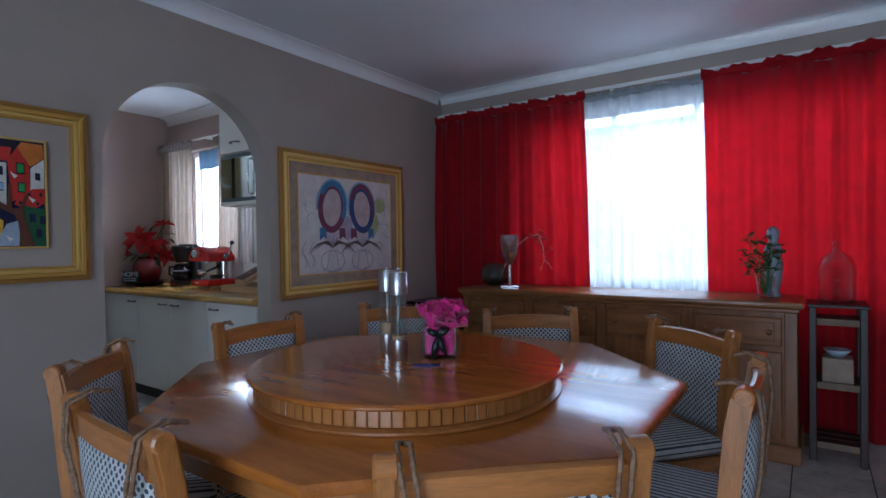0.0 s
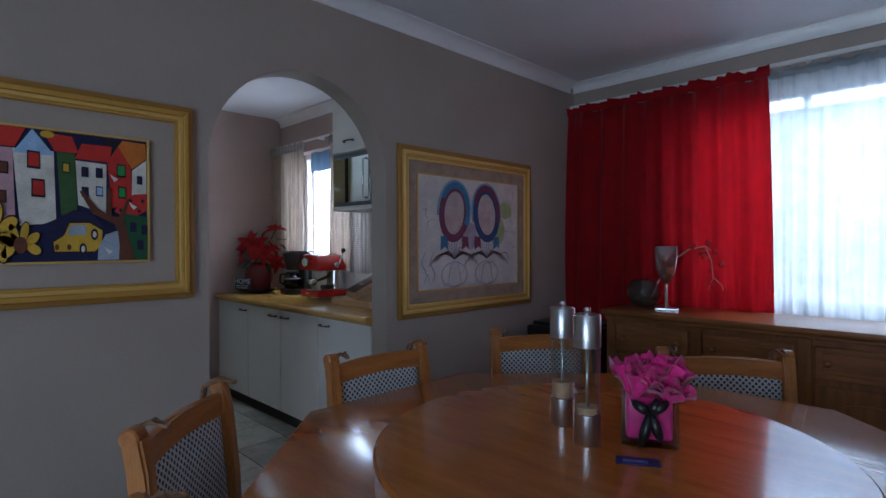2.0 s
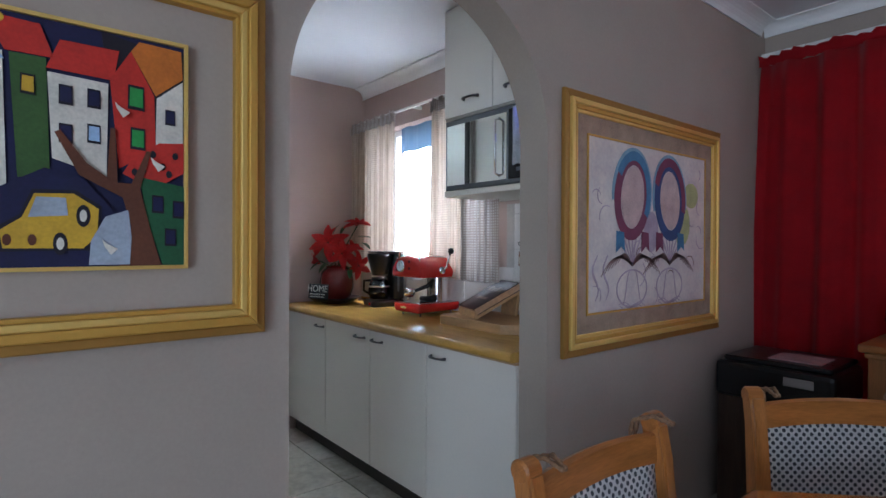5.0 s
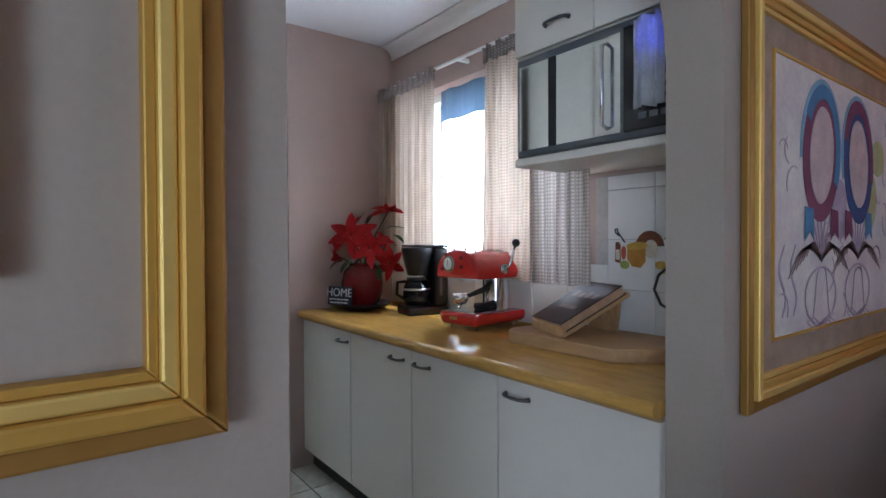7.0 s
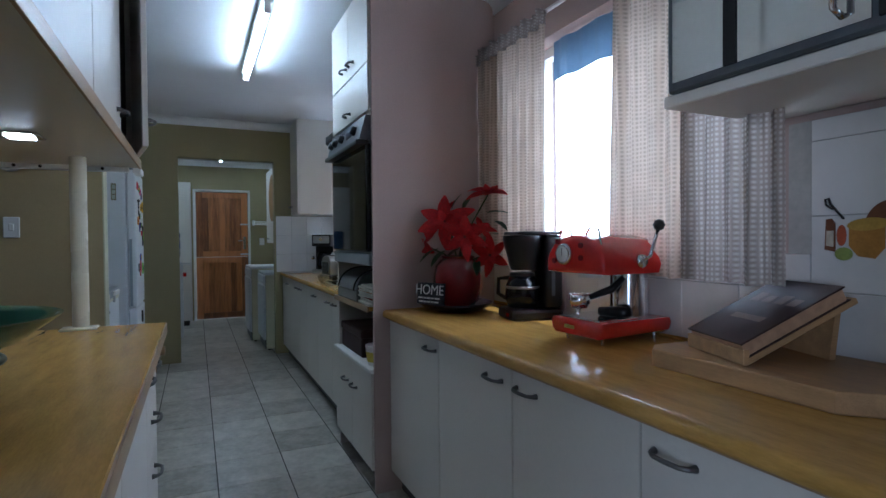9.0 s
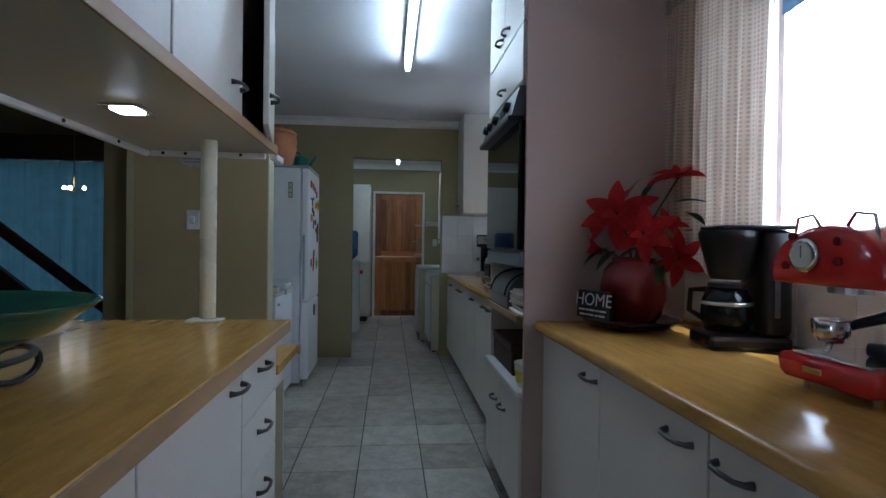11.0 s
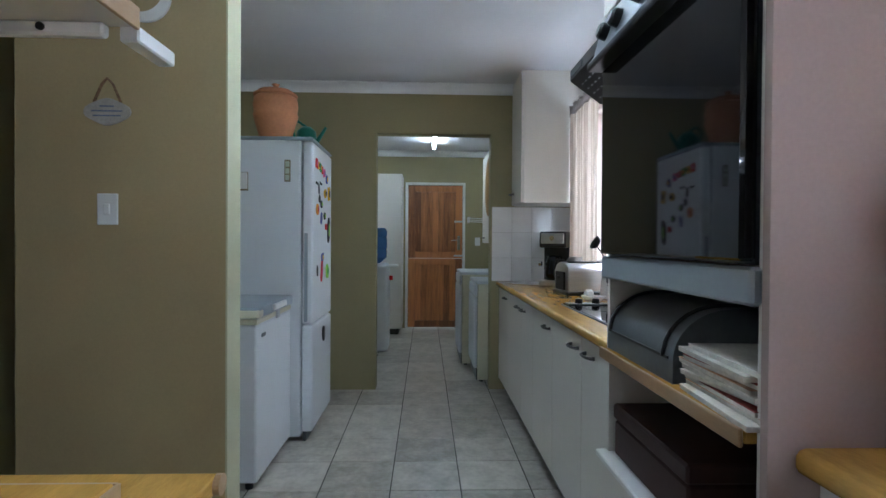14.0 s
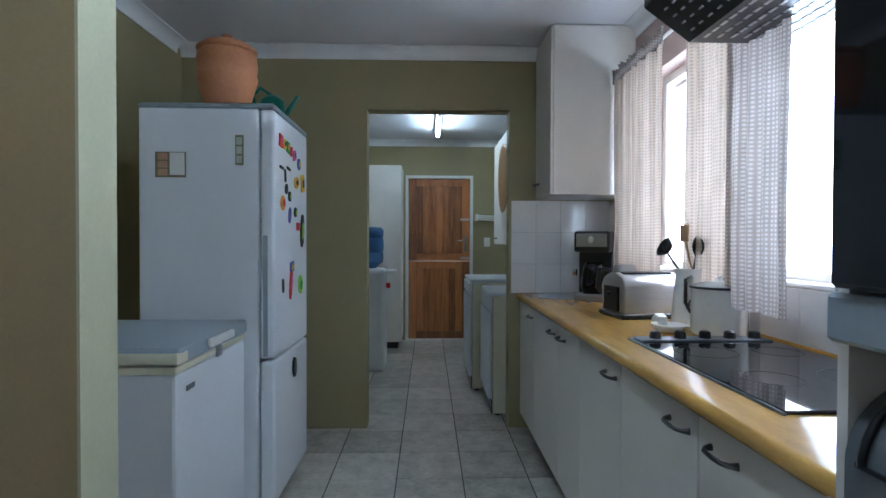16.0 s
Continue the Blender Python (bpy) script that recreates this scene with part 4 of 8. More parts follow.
    part("vent", box(0.39, 0.49, -0.05, -0.04, 0.588, 0.623, 0.002), M["black_plastic"], cp)


oven_tower()


def wall_cupboard(name, label, x0, x1, yf, yb, z0, z1, handles, cuts=None, hz=0.06, material=None):
    t = thing(name, label, "cabinet", pose(x0, yf, z0), "kitchen units")
    w, d, h = x1 - x0, yb - yf, z1 - z0
    part("body", box(0.0, w, 0.019, d, 0.0, h), M["cabinet"], t)
    cs = [0] + (cuts or []) + [w]
    for a, b in zip(cs, cs[1:]):
        dr = part("door", box(a + 0.002, b - 0.002, 0.0, 0.017, 0.004, h - 0.004, 0.002), M["cabinet"], t)
        for hx in handles:
            if a <= hx <= b:
                handle_on(dr, hx, hz, 0.0)
    return t


wall_cupboard("wall_cabinet", "narrow cream wall cabinet beside the sink window", -8.575, -8.15, 2.1, 2.59, 1.5, CEIL_K - 0.005, (0.06,), hz=0.09)
wall_cupboard("wall_cabinet", "cream wall cabinet over the microwave", -3.56, -2.87, 2.2, 2.59, 1.925, CEIL_K - 0.005, (0.2, 0.48), cuts=[0.345], hz=0.075)
mwshelf = thing("microwave_shelf", "cream open shelf box holding the microwave", "shelf", pose(-3.56, 2.2, 1.538), "kitchen units")
part("bottom_board", box(0, 0.69, 0.0, 0.39, 0, 0.028, 0.003), M["cabinet"], mwshelf)
part("side_board", box(0, 0.016, 0.02, 0.39, 0.028, 0.386), M["cabinet"], mwshelf)
part("side_board", box(0.674, 0.69, 0.02, 0.39, 0.028, 0.386), M["cabinet"], mwshelf)


def microwave():
    t = thing("microwave", "black microwave oven with a mirrored door and lit blue ring", "microwave", pose(-3.54, 2.19, 1.567))
    w, h = 0.65, 0.345
    part("casing", box(0, w, 0.025, 0.36, 0, h, 0.004), M["black_plastic"], t)
    part("frame", box(0, w, 0.0, 0.025, 0, h, 0.006), M["oven_grey"], t)
    part("mirror_door", box(0.02, 0.43, -0.004, 0.002, 0.022, h - 0.03), M["chrome_mirror"], t, "mirrored microwave door")
    # dark reflection in the mirror door, modelled as a black strip
    part("door_bar", box(0.155, 0.185, -0.007, -0.002, 0.022, h - 0.03), M["black_glass"], t)
    part("handle_bar", tube([(0.385, -0.002, 0.04), (0.385, -0.03, 0.05), (0.385, -0.03, h - 0.06), (0.385, -0.002, h - 0.05)], 0.006), M["chrome"], t, smooth=True)
    cp = part("control_panel", box(0.44, w - 0.015, -0.005, 0.002, 0.02, h - 0.02, 0.002), M["black_glass"], t)
    ring = lathe([(0.03, 0.0), (0.037, 0.0), (0.037, 0.003), (0.03, 0.003), (0.03, 0.0)], 28, m=pose(0.545, -0.005, h - 0.075, 90, 0, 0))
    part("lit_ring", ring, M["blue_glow"], cp, "glowing blue ring")
    for r in range(4):
        for c in range(3):
            part("key", box(0.49 + c * 0.035, 0.515 + c * 0.035, -0.007, -0.0045, 0.05 + r * 0.03, 0.067 + r * 0.03), M["oven_grey"], cp)


M["chrome_mirror"] = mat("door_mirror", (0.62, 0.66, 0.64), 0.06, metal=1.0, vary=0.03, bump=0)
M["blue_glow"] = glow("blue_lit_ring", (0.08, 0.1, 1.0), 6)
microwave()
cl = thing("dish_cloth", "white cloth hanging from the microwave", "cloth", pose(-3.0, 2.155, 1.64))
part("cloth", sheet(0.1, 0.0, 0.25, 2, 0.018, n=30, rows=10, seed=4), plain("white_towel", (0.75, 0.76, 0.78), 0.95), cl, smooth=True)


# ---- peninsula and hanging cabinet ----
def peninsula():
    t = thing("peninsula_worktop", "yellow laminate peninsula worktop with a dark wood-grain edge", "worktop", pose(0, 0, 0.88))
    part("slab", box(-4.87, -2.87, 0.07, 1.046, 0.001, 0.04, 0.003), M["worktop"], t)
    part("edge_band", box(-4.873, -2.872, 1.046, 1.05, 0.0, 0.038), M["worktop_edge"], t)
    part("end_band", box(-4.875, -4.8705, 0.07, 1.046, 0.0, 0.038), M["worktop_edge"], t)
    base_unit(0, 0.42, 0, 0.6, (), top=0.878, m=pose(-4.41, 1.012, 0, 0, 0, 180), drawers=[0.18, 0.18, 0.18, 0.23], label="cream melamine drawer unit with four drawers")
    base_unit(0, 0.58, 0, 0.6, (0.52,), top=0.878, m=pose(-3.83, 1.012, 0, 0, 0, 180))
    base_unit(0, 0.95, 0, 0.6, (0.4, 0.54), split=[0.475], top=0.878, m=pose(-2.88, 1.012, 0, 0, 0, 180))
    b = thing("side_table", "low yellow-topped side shelf at the peninsula's end", "table", pose(-5.265, 0.26, 0))
    part("top", box(0, 0.385, 0, 0.75, 0.725, 0.76, 0.003), M["worktop"], b)
    part("end_panel", box(0.02, 0.04, 0.03, 0.7, 0, 0.725), M["pole"], b)
    part("foot_board", box(0.0, 0.06, 0.66, 0.735, 0, 0.06, 0.004), M["worktop_edge"], b)
    part("rail", box(0.04, 0.38, 0.68, 0.70, 0.625, 0.725), M["cabinet"], b)
    part("round_end", lathe([(0, 0), (0.02, 0), (0.02, 0.012), (0, 0.012)], 18, m=pose(0.01, 0.75, 0.742, -90, 0, 0)), M["worktop_edge"], b)


peninsula()
pol = thing("support_pole", "cream-painted steel pole on a square plate", "post", pose(-4.85, 0.78, 0.92))
part("shaft", rod(0.026, 0.008, 0.607, 28), M["pole"], pol, smooth=False)
part("foot_plate", box(-0.015, 0.06, -0.055, 0.055, 0.0, 0.008, 0.002), M["pole"], pol)
smooth_by(pol.children[0], 60)


def hanging_cabinet():
    t = thing("hanging_cabinet", "cream cabinet hung over the peninsula, one door ajar", "cabinet", pose(-0.05, -0.075, 1.526), "kitchen units")
    part("underside", box(-5.04, -2.82, 0.54, 1.025, 0, 0.022, 0.002), M["cabinet"], t)
    part("front_lip", box(-5.04, -2.822, 1.025, 1.032, -0.004, 0.03, 0.001), M["worktop_edge"], t)
    # solid block; its dark colour stands for shade behind the ajar door
    part("body", box(-5.0, -4.64, 0.56, 0.985, 0.022, 0.922), M["cabinet_shade"], t)
    part("body", box(-4.635, -2.822, 0.56, 0.985, 0.022, 0.922), M["cabinet"], t)
    part("end_panel", box(-5.025, -5.005, 0.55, 1.015, 0.022, 0.925), M["cabinet"], t)
    for a, b, hx in ((-4.63, -4.1, -4.56), (-4.095, -3.5, -3.58), (-3.495, -2.83, -3.42)):
        d = part("door", box(a + 0.003, b - 0.003, 0.99, 1.008, 0.026, 0.92, 0.002), M["cabinet"], t)
        h = handle_on(d, hx, 0.12, 1.008, 0.09)
        h.matrix_basis = pose(hx, 1.008, 0.12, 0, 0, 180)
    d = part("ajar_door", box(0.0, 0.4, 0.0, 0.018, 0.026, 0.92, 0.002), M["cabinet"], t, "door standing slightly open")
    d.matrix_basis = pose(-5.025, 1.0, 0, 0, 0, 10)
    h = part("handle", bow_handle(0.09), M["pewter"], d, smooth=True)
    h.matrix_basis = pose(0.34, 0.018, 0.12, 0, 0, 180)
    # pale rails that edge the underside
    for p in (box(-5.035, -2.9, 0.545, 0.565, -0.022, -0.001, 0.004), box(-5.035, -5.015, 0.57, 0.99, -0.022, -0.001, 0.004), box(-5.16, -5.04, 1.0, 1.03, -0.022, 0.004, 0.003)):
        part("edge_rail", p, M["white_plastic"], t)
    for q in ((-4.2, 0.566), (-4.5, 0.566), (-4.8, 0.566)):
        part("screw", rod(0.006, -0.002, 0.003, 10, m=pose(q[0], q[1], -0.011, -90, 0, 0)), M["black_plastic"], t)
    for q in (0.62, 0.7, 0.9):
        part("screw", rod(0.006, -0.002, 0.003, 10, m=pose(-5.014, q, -0.011, 0, 90, 0)), M["black_plastic"], t)
    dl = thing("downlight", "square lit downlight set in the cabinet's underside", "lamp", pose(-4.42, 0.72, 1.522))
    part("rim", box(-0.05, 0.05, -0.05, 0.05, -0.004, 0.003, 0.002), M["chrome"], dl)
    part("lens", box(-0.03, 0.03, -0.03, 0.03, -0.008, -0.004), glow("downlight_lens", (0.85, 0.93, 1.0), 45), dl, "glowing lens")


hanging_cabinet()


def ceiling_tube(x, y, z, length, strength, label):
    t = thing("fluorescent_light", label, "ceiling light", pose(x, y, z))
    part("batten", box(-length / 2, length / 2, -0.03, 0.03, -0.045, -0.001, 0.006), M["white_plastic"], t)
    part("tube", rod(0.017, -length / 2 + 0.03, length / 2 - 0.03, 16, m=pose(0, 0, -0.075, 0, 90, 0)), glow("tube_%d" % int(strength), (0.82, 0.95, 1.0), strength), t, "glowing white tube", smooth=True)
    for s in (-1, 1):
        part("tube_holder", box(s * (length / 2 - 0.018) - 0.014, s * (length / 2 - 0.018) + 0.014, -0.018, 0.018, -0.1, -0.04, 0.004), M["white_plastic"], t)


ceiling_tube(-6.06, 1.5, CEIL_K, 1.3, 38, "lit fluorescent tube on a white ceiling batten")
ceiling_tube(-10.55, 1.5, CEIL_K, 1.0, 40, "lit fluorescent tube on the utility ceiling")


# ---- fridge corner ----
def fridge():
    t = thing("fridge_freezer", "tall white fridge freezer with magnets on its door", "fridge", pose(-8.06, 0.142, 0))
    W, D, H = 0.62, 0.585, 1.802
    part("body", box(0, W, 0, D - 0.07, 0.03, H, 0.01, seg=2), M["fridge"], t)
    part("top_cap", box(-0.004, W + 0.004, -0.0, D - 0.0, H, H + 0.022, 0.006), M["blue_trim"], t)
    up = part("upper_door", box(0, W, D - 0.064, D, 0.705, H - 0.004, 0.014, seg=3), M["fridge"], t)
    lo = part("lower_door", box(0, W, D - 0.064, D, 0.06, 0.697, 0.014, seg=3), M["fridge"], t)
    part("hand_grip", box(W - 0.0, W + 0.003, D - 0.05, D - 0.03, 0.72, 1.25, 0.001), M["blue_trim"], up)
    part("kick_grille", box(0.02, W - 0.02, D - 0.06, D - 0.04, 0.0, 0.055), M["oven_grey"], t)
    rnd = random.Random(4)
    cols = [((0.6, 0.03, 0.03)), ((0.75, 0.45, 0.02)), ((0.02, 0.3, 0.06)), ((0.7, 0.12, 0.3)), ((0.03, 0.03, 0.03)), ((0.75, 0.3, 0.03)), ((0.1, 0.12, 0.35)), ((0.3, 0.6, 0.05))]
    spots = [(0.53, 1.68, 0.05, 0.055, 0), (0.47, 1.675, 0.05, 0.05, 1), (0.41, 1.67, 0.05, 0.05, 2), (0.35, 1.66, 0.05, 0.05, 0), (0.29, 1.65, 0.05, 0.05, 3), (0.2, 1.62, 0.06, 0.06, 6),
             (0.52, 1.56, 0.05, 0.012, 4), (0.46, 1.53, 0.012, 0.06, 4), (0.4, 1.57, 0.05, 0.012, 4), (0.25, 1.52, 0.08, 0.06, 1), (0.12, 1.53, 0.06, 0.09, 1), (0.44, 1.47, 0.04, 0.05, 4), (0.38, 1.44, 0.05, 0.05, 4),
             (0.5, 1.4, 0.07, 0.07, 5), (0.38, 1.35, 0.04, 0.08, 6), (0.27, 1.37, 0.05, 0.05, 4), (0.22, 1.3, 0.05, 0.04, 0), (0.13, 1.28, 0.07, 0.18, 4), (0.36, 1.02, 0.05, 0.16, 0), (0.34, 1.1, 0.06, 0.05, 6), (0.17, 1.0, 0.09, 0.1, 7),
             (0.5, 1.02, 0.02, 0.07, 4)]
    for x, z, w, h, c in spots:
        g = thing("fridge_magnet", "small coloured souvenir magnet on the fridge door", "magnet", pose(-8.06 + x, 0.142 + D, z, 0, rnd.uniform(-14, 14), 0), "fridge magnets")
        q = rnd.choice((0, 1, 2))
        ol = [(-w / 2, -h / 2), (w / 2, -h / 2), (w / 2, h / 2), (-w / 2, h / 2)] if q == 0 or min(w, h) < 0.02 else \
            [(w / 2 * math.cos(a * math.pi / 5) * (1 if a % 2 or q == 1 else 0.75), h / 2 * math.sin(a * math.pi / 5)) for a in range(10)]
        part("face", prism(ol, 0.0, 0.008, 0.002), plain("magnet_%d" % c, cols[c]), g)
        if min(w, h) > 0.045:
            part("picture", prism([(p * 0.55, q2 * 0.5) for p, q2 in ol], 0.0085, 0.0105), plain("magnet_%d" % ((c + 3) % 8), cols[(c + 3) % 8]), g)
    mg = thing("fridge_magnet", "dark figure-shaped magnet on the lower fridge door", "magnet", pose(-8.06 + 0.3, 0.142 + D, 0.6), "fridge magnets")
    part("face", prism([(0.03 * math.cos(a), 0.05 * math.sin(a)) for a in np.linspace(0, 5.6, 9)], 0, 0.012, 0.003), M["black_plastic"], mg)
    for y, z, w, h, lab, rows_ in ((0.14, 1.555, 0.13, 0.11, "photo strip and notepad on the fridge's side", 1), (0.435, 1.62, 0.035, 0.13, "upright photo strip magnet on the fridge's side", 3)):
        g = thing("photo_magnet", lab, "magnet", pose(-7.44, 0.142 + y, z, 0, 0, 90), "fridge magnets")
        part("backing", box(-w / 2, w / 2, -0.006, 0.0, -h / 2, h / 2, 0.001), plain("magnet_frame", (0.24, 0.2, 0.12)), g)
        if rows_ == 1:
            part("pad", box(0.0, w / 2 - 0.004, -0.012, -0.005, -h / 2 + 0.01, h / 2 - 0.004, 0.001), M["white_plastic"], g)
            for k in range(3):
                part("photo", box(-w / 2 + 0.012, -0.012, -0.008, -0.005, -h / 2 + 0.008 + k * 0.034, -h / 2 + 0.036 + k * 0.034), M["paper_warm"], g)
        else:
            for k in range(3):
                part("photo", box(-w / 2 + 0.006, w / 2 - 0.006, -0.008, -0.005, -h / 2 + 0.008 + k * 0.04, -h / 2 + 0.04 + k * 0.04), plain("pale_photo", (0.45, 0.5, 0.4)), g)


fridge()


def chest_freezer():
    t = thing("chest_freezer", "white chest freezer with a grey lid and cream rim", "freezer", pose(-7.43, -0.01, 0))
    W, D = 0.63, 0.61
    part("body", box(0, W, 0, D, 0.04, 0.8, 0.012, seg=2), M["fridge"], t)
    part("rim", box(-0.002, W + 0.002, -0.002, D + 0.002, 0.8, 0.825, 0.004), M["cream_plastic"], t)
    part("lid", box(-0.004, W + 0.004, 0.0, D + 0.012, 0.828, 0.885, 0.012, seg=2), M["blue_trim"], t, "grey freezer lid")
    part("lid_edge", box(W - 0.06, W + 0.008, 0.0, D + 0.014, 0.832, 0.872, 0.006), M["cream_plastic"], t)
    g = part("lid_grip", box(0.2, 0.42, D + 0.012, D + 0.032, 0.845, 0.878, 0.008, seg=2), M["white_plastic"], t)
    part("lock", box(0.28, 0.32, D, D + 0.014, 0.79, 0.845, 0.004), M["steel"], t)
    part("badge", box(0.5, 0.56, D, D + 0.004, 0.73, 0.748, 0.001), M["oven_grey"], t)
    for x in (0.05, W - 0.05):
        for y in (0.05, D - 0.05):
            part("foot", rod(0.02, 0, 0.04, 12, at=(x, y, 0)), M["black_plastic"], t)


chest_freezer()
pt = thing("clay_pot", "lidded terracotta pot on top of the fridge", "pot", pose(-7.64, 0.45, 1.824) @ Matrix.Scale(1.13, 4))
part("jar", lathe([(0, 0), (0.075, 0), (0.085, 0.02), (0.118, 0.13), (0.122, 0.15), (0.116, 0.16), (0.122, 0.2), (0.116, 0.24), (0.104, 0.252), (0, 0.252)], 36), M["terracotta"], pt, smooth=True)
part("lid", lathe([(0, 0.252), (0.118, 0.252), (0.12, 0.262), (0.09, 0.285), (0.03, 0.3), (0.016, 0.304), (0.016, 0.315), (0.022, 0.322), (0, 0.33)], 36), M["terracotta"], pt, smooth=True)
wc = thing("watering_can", "green plastic watering can beside the clay pot", "watering can", pose(-7.88, 0.59, 1.824))
part("body", lathe([(0, 0), (0.07, 0), (0.075, 0.01), (0.062, 0.12), (0.03, 0.15), (0, 0.152)], 24), M["green_plastic"], wc, smooth=True)
part("handle", tube([(0.0, 0.0, 0.15), (0.0, -0.06, 0.19), (0.0, -0.1, 0.15), (0.0, -0.07, 0.05)], 0.009, 8), M["green_plastic"], wc, smooth=True)
part("spout", tube([(0.0, 0.06, 0.04), (0.0, 0.1, 0.1), (0.0, 0.13, 0.15)], [0.016, 0.012, 0.01], 8), M["green_plastic"], wc, smooth=True)

sw = thing("light_switch", "white rocker light switch on the olive wall", "switch", pose(-6.23, 0.242, 1.312, 0, 0, 90))
part("plate", box(-0.037, 0.037, -0.009, 0.0, -0.057, 0.057, 0.003), M["white_plastic"], sw)
part("rocker", box(-0.012, 0.012, -0.014, -0.008, -0.02, 0.02, 0.003), M["white_plastic"], sw)
pq = thing("hanging_plaque", "small oval white plaque hung from a brown cord", "plaque", pose(-6.23, 0.242, 1.665, 0, 0, 90))
part("plate", prism([(0.085 * math.cos(a), 0.045 * math.sin(a) * (1 + 0.12 * math.cos(4 * a))) for a in np.linspace(0, 6.2, 24)], -0.01, -0.002, 0.002), plain("plaque_white", (0.42, 0.38, 0.33)), pq)
for k, w in enumerate((0.05, 0.11, 0.1)):
    part("text_line", box(-w / 2, w / 2, -0.0115, -0.0095, 0.017 - k * 0.017, 0.022 - k * 0.017), plain("plaque_ink", (0.15, 0.17, 0.25)), pq)
part("cord", tube([(-0.048, -0.006, 0.035), (-0.02, -0.006, 0.1), (0.0, -0.006, 0.122), (0.02, -0.006, 0.1), (0.048, -0.006, 0.035)], 0.005, 6), M["rope"], pq, smooth=True)
mo = thing("moon_ornament", "pale crescent wall ornament above the plaque", "ornament", pose(-6.23, 0.38, 2.08, 0, 0, 90))
cres = [(0.09 * math.cos(a), 0.09 * math.sin(a)) for a in np.linspace(-2.2, 0.6, 14)] + [(0.02 * 0 + -0.02 + 0.085 * math.cos(a), 0.03 + 0.085 * math.sin(a)) for a in np.linspace(0.35, -2.0, 14)]
part("crescent", prism(cres, -0.012, -0.002, 0.002), M["white_plastic"], mo)


# ---- utility room ----
def panel_door():
    t = thing("door_1", "closed brown wooden stable door with vertical boards in a white frame", "door", pose(-11.74, 1.15, 0, 0, 0, 90), kind="structure")
    W, H = 0.77, 2.005
    for b in (box(-0.035, 0.0, -0.03, 0.06, 0, H + 0.04), box(W, W + 0.035, -0.03, 0.06, 0, H + 0.04), box(0.0, W, -0.03, 0.06, H + 0.005, H + 0.04)):
        part("door_frame", b, M["white_plastic"], t)
    for z0, z1, nm in ((0.01, 0.98, "lower_leaf"), (0.985, H, "upper_leaf")):
        leaf = part(nm, box(0.012, W - 0.012, 0.012, 0.03, z0, z1), M["door_wood"], t)
        for b in (box(0.005, 0.1, -0.005, 0.035, z0, z1, 0.004), box(W - 0.1, W - 0.005, -0.005, 0.035, z0, z1, 0.004), box(0.1, W - 0.1, -0.005, 0.035, z0, z0 + 0.09, 0.004), box(0.1, W - 0.1, -0.005, 0.035, z1 - 0.09, z1, 0.004)):
            part("rail", b, M["door_wood"], leaf)
        for k in range(7):
            a = 0.104 + k * 0.081
            part("board", box(a, a + 0.0785, 0.002, 0.014, z0 + 0.092, z1 - 0.092, 0.003), M["door_wood"], leaf)
    part("handle_plate", box(W - 0.075, W - 0.035, -0.012, -0.004, 1.1, 1.3, 0.003), M["chrome"], t)
    part("lever", tube([(W - 0.055, -0.008, 1.24), (W - 0.055, -0.05, 1.24), (W - 0.16, -0.055, 1.235)], 0.009, 8), M["chrome"], t, smooth=True)
    for z in (1.02, 1.5):
        part("bolt", box(W - 0.12, W + 0.005, -0.02, -0.004, z - 0.012, z + 0.012, 0.004), M["steel"], t)


panel_door()
tc_ = thing("tall_cupboard", "tall white utility cupboard", "cabinet", pose(-11.7, 0.35, 0))
part("body", box(0, 0.55, 0, 0.74, 0.08, 2.09), M["cabinet"], tc_)
part("plinth", box(0, 0.5, 0.0, 0.70, 0, 0.08), M["plinth"], tc_)
part("door", box(0.553, 0.57, 0.003, 0.368, 0.09, 2.08, 0.002), M["cabinet"], tc_)
part("door", box(0.553, 0.57, 0.372, 0.737, 0.09, 2.08, 0.002), M["cabinet"], tc_)
wd = thing("water_dispenser", "white standing water dispenser with a blue bottle on top", "water dispenser", pose(-10.2, 0.835, 0))
part("body", box(-0.15, 0.15, -0.16, 0.16, 0, 0.97, 0.04, seg=3), M["fridge"], wd)
part("drip_shelf", box(-0.1, 0.1, 0.16, 0.26, 0.93, 0.955, 0.008), M["white_plastic"], wd)
part("tap", box(-0.012, 0.012, 0.16, 0.2, 0.78, 0.83, 0.004), M["red_paint"], wd)
smooth_by(part("bottle", lathe([(0, 0.97), (0.06, 0.97), (0.13, 1.03), (0.135, 1.1), (0.125, 1.12), (0.135, 1.14), (0.135, 1.24), (0.125, 1.26), (0.135, 1.28), (0.135, 1.33), (0.11, 1.36), (0, 1.36)], 28), M["blue_bottle"], wd), 40)


def machine(name, label, x, y, w, h):
    t = thing(name, label, "washing machine", pose(x, y, 0))
    part("body", box(-w, 0, 0.02, 0.6, 0.02, h - 0.03, 0.008), M["cream_plastic"], t)
    part("top", box(-w - 0.005, 0.005, 0.0, 0.6, h - 0.03, h, 0.008), M["fridge"], t)
    part("door", box(-w + 0.01, -0.01, -0.012, 0.018, 0.12, h - 0.14, 0.01), M["fridge"], t)
    part("control_panel", box(-w + 0.005, -0.005, -0.008, 0.018, h - 0.13, h - 0.035, 0.006), M["fridge"], t)
    part("kick_plate", box(-w + 0.01, -0.01, 0.012, 0.02, 0.02, 0.11), M["black_plastic"], t)
    for a in (-w + 0.05, -0.05):
        for b in (0.06, 0.54):
            part("foot", rod(0.018, 0, 0.02, 10, at=(a, b, 0)), M["black_plastic"], t)
    part("door_gap", box(-0.006, -0.003, 0.018, 0.0195, 0.1, h - 0.04), M["black_plastic"], t)


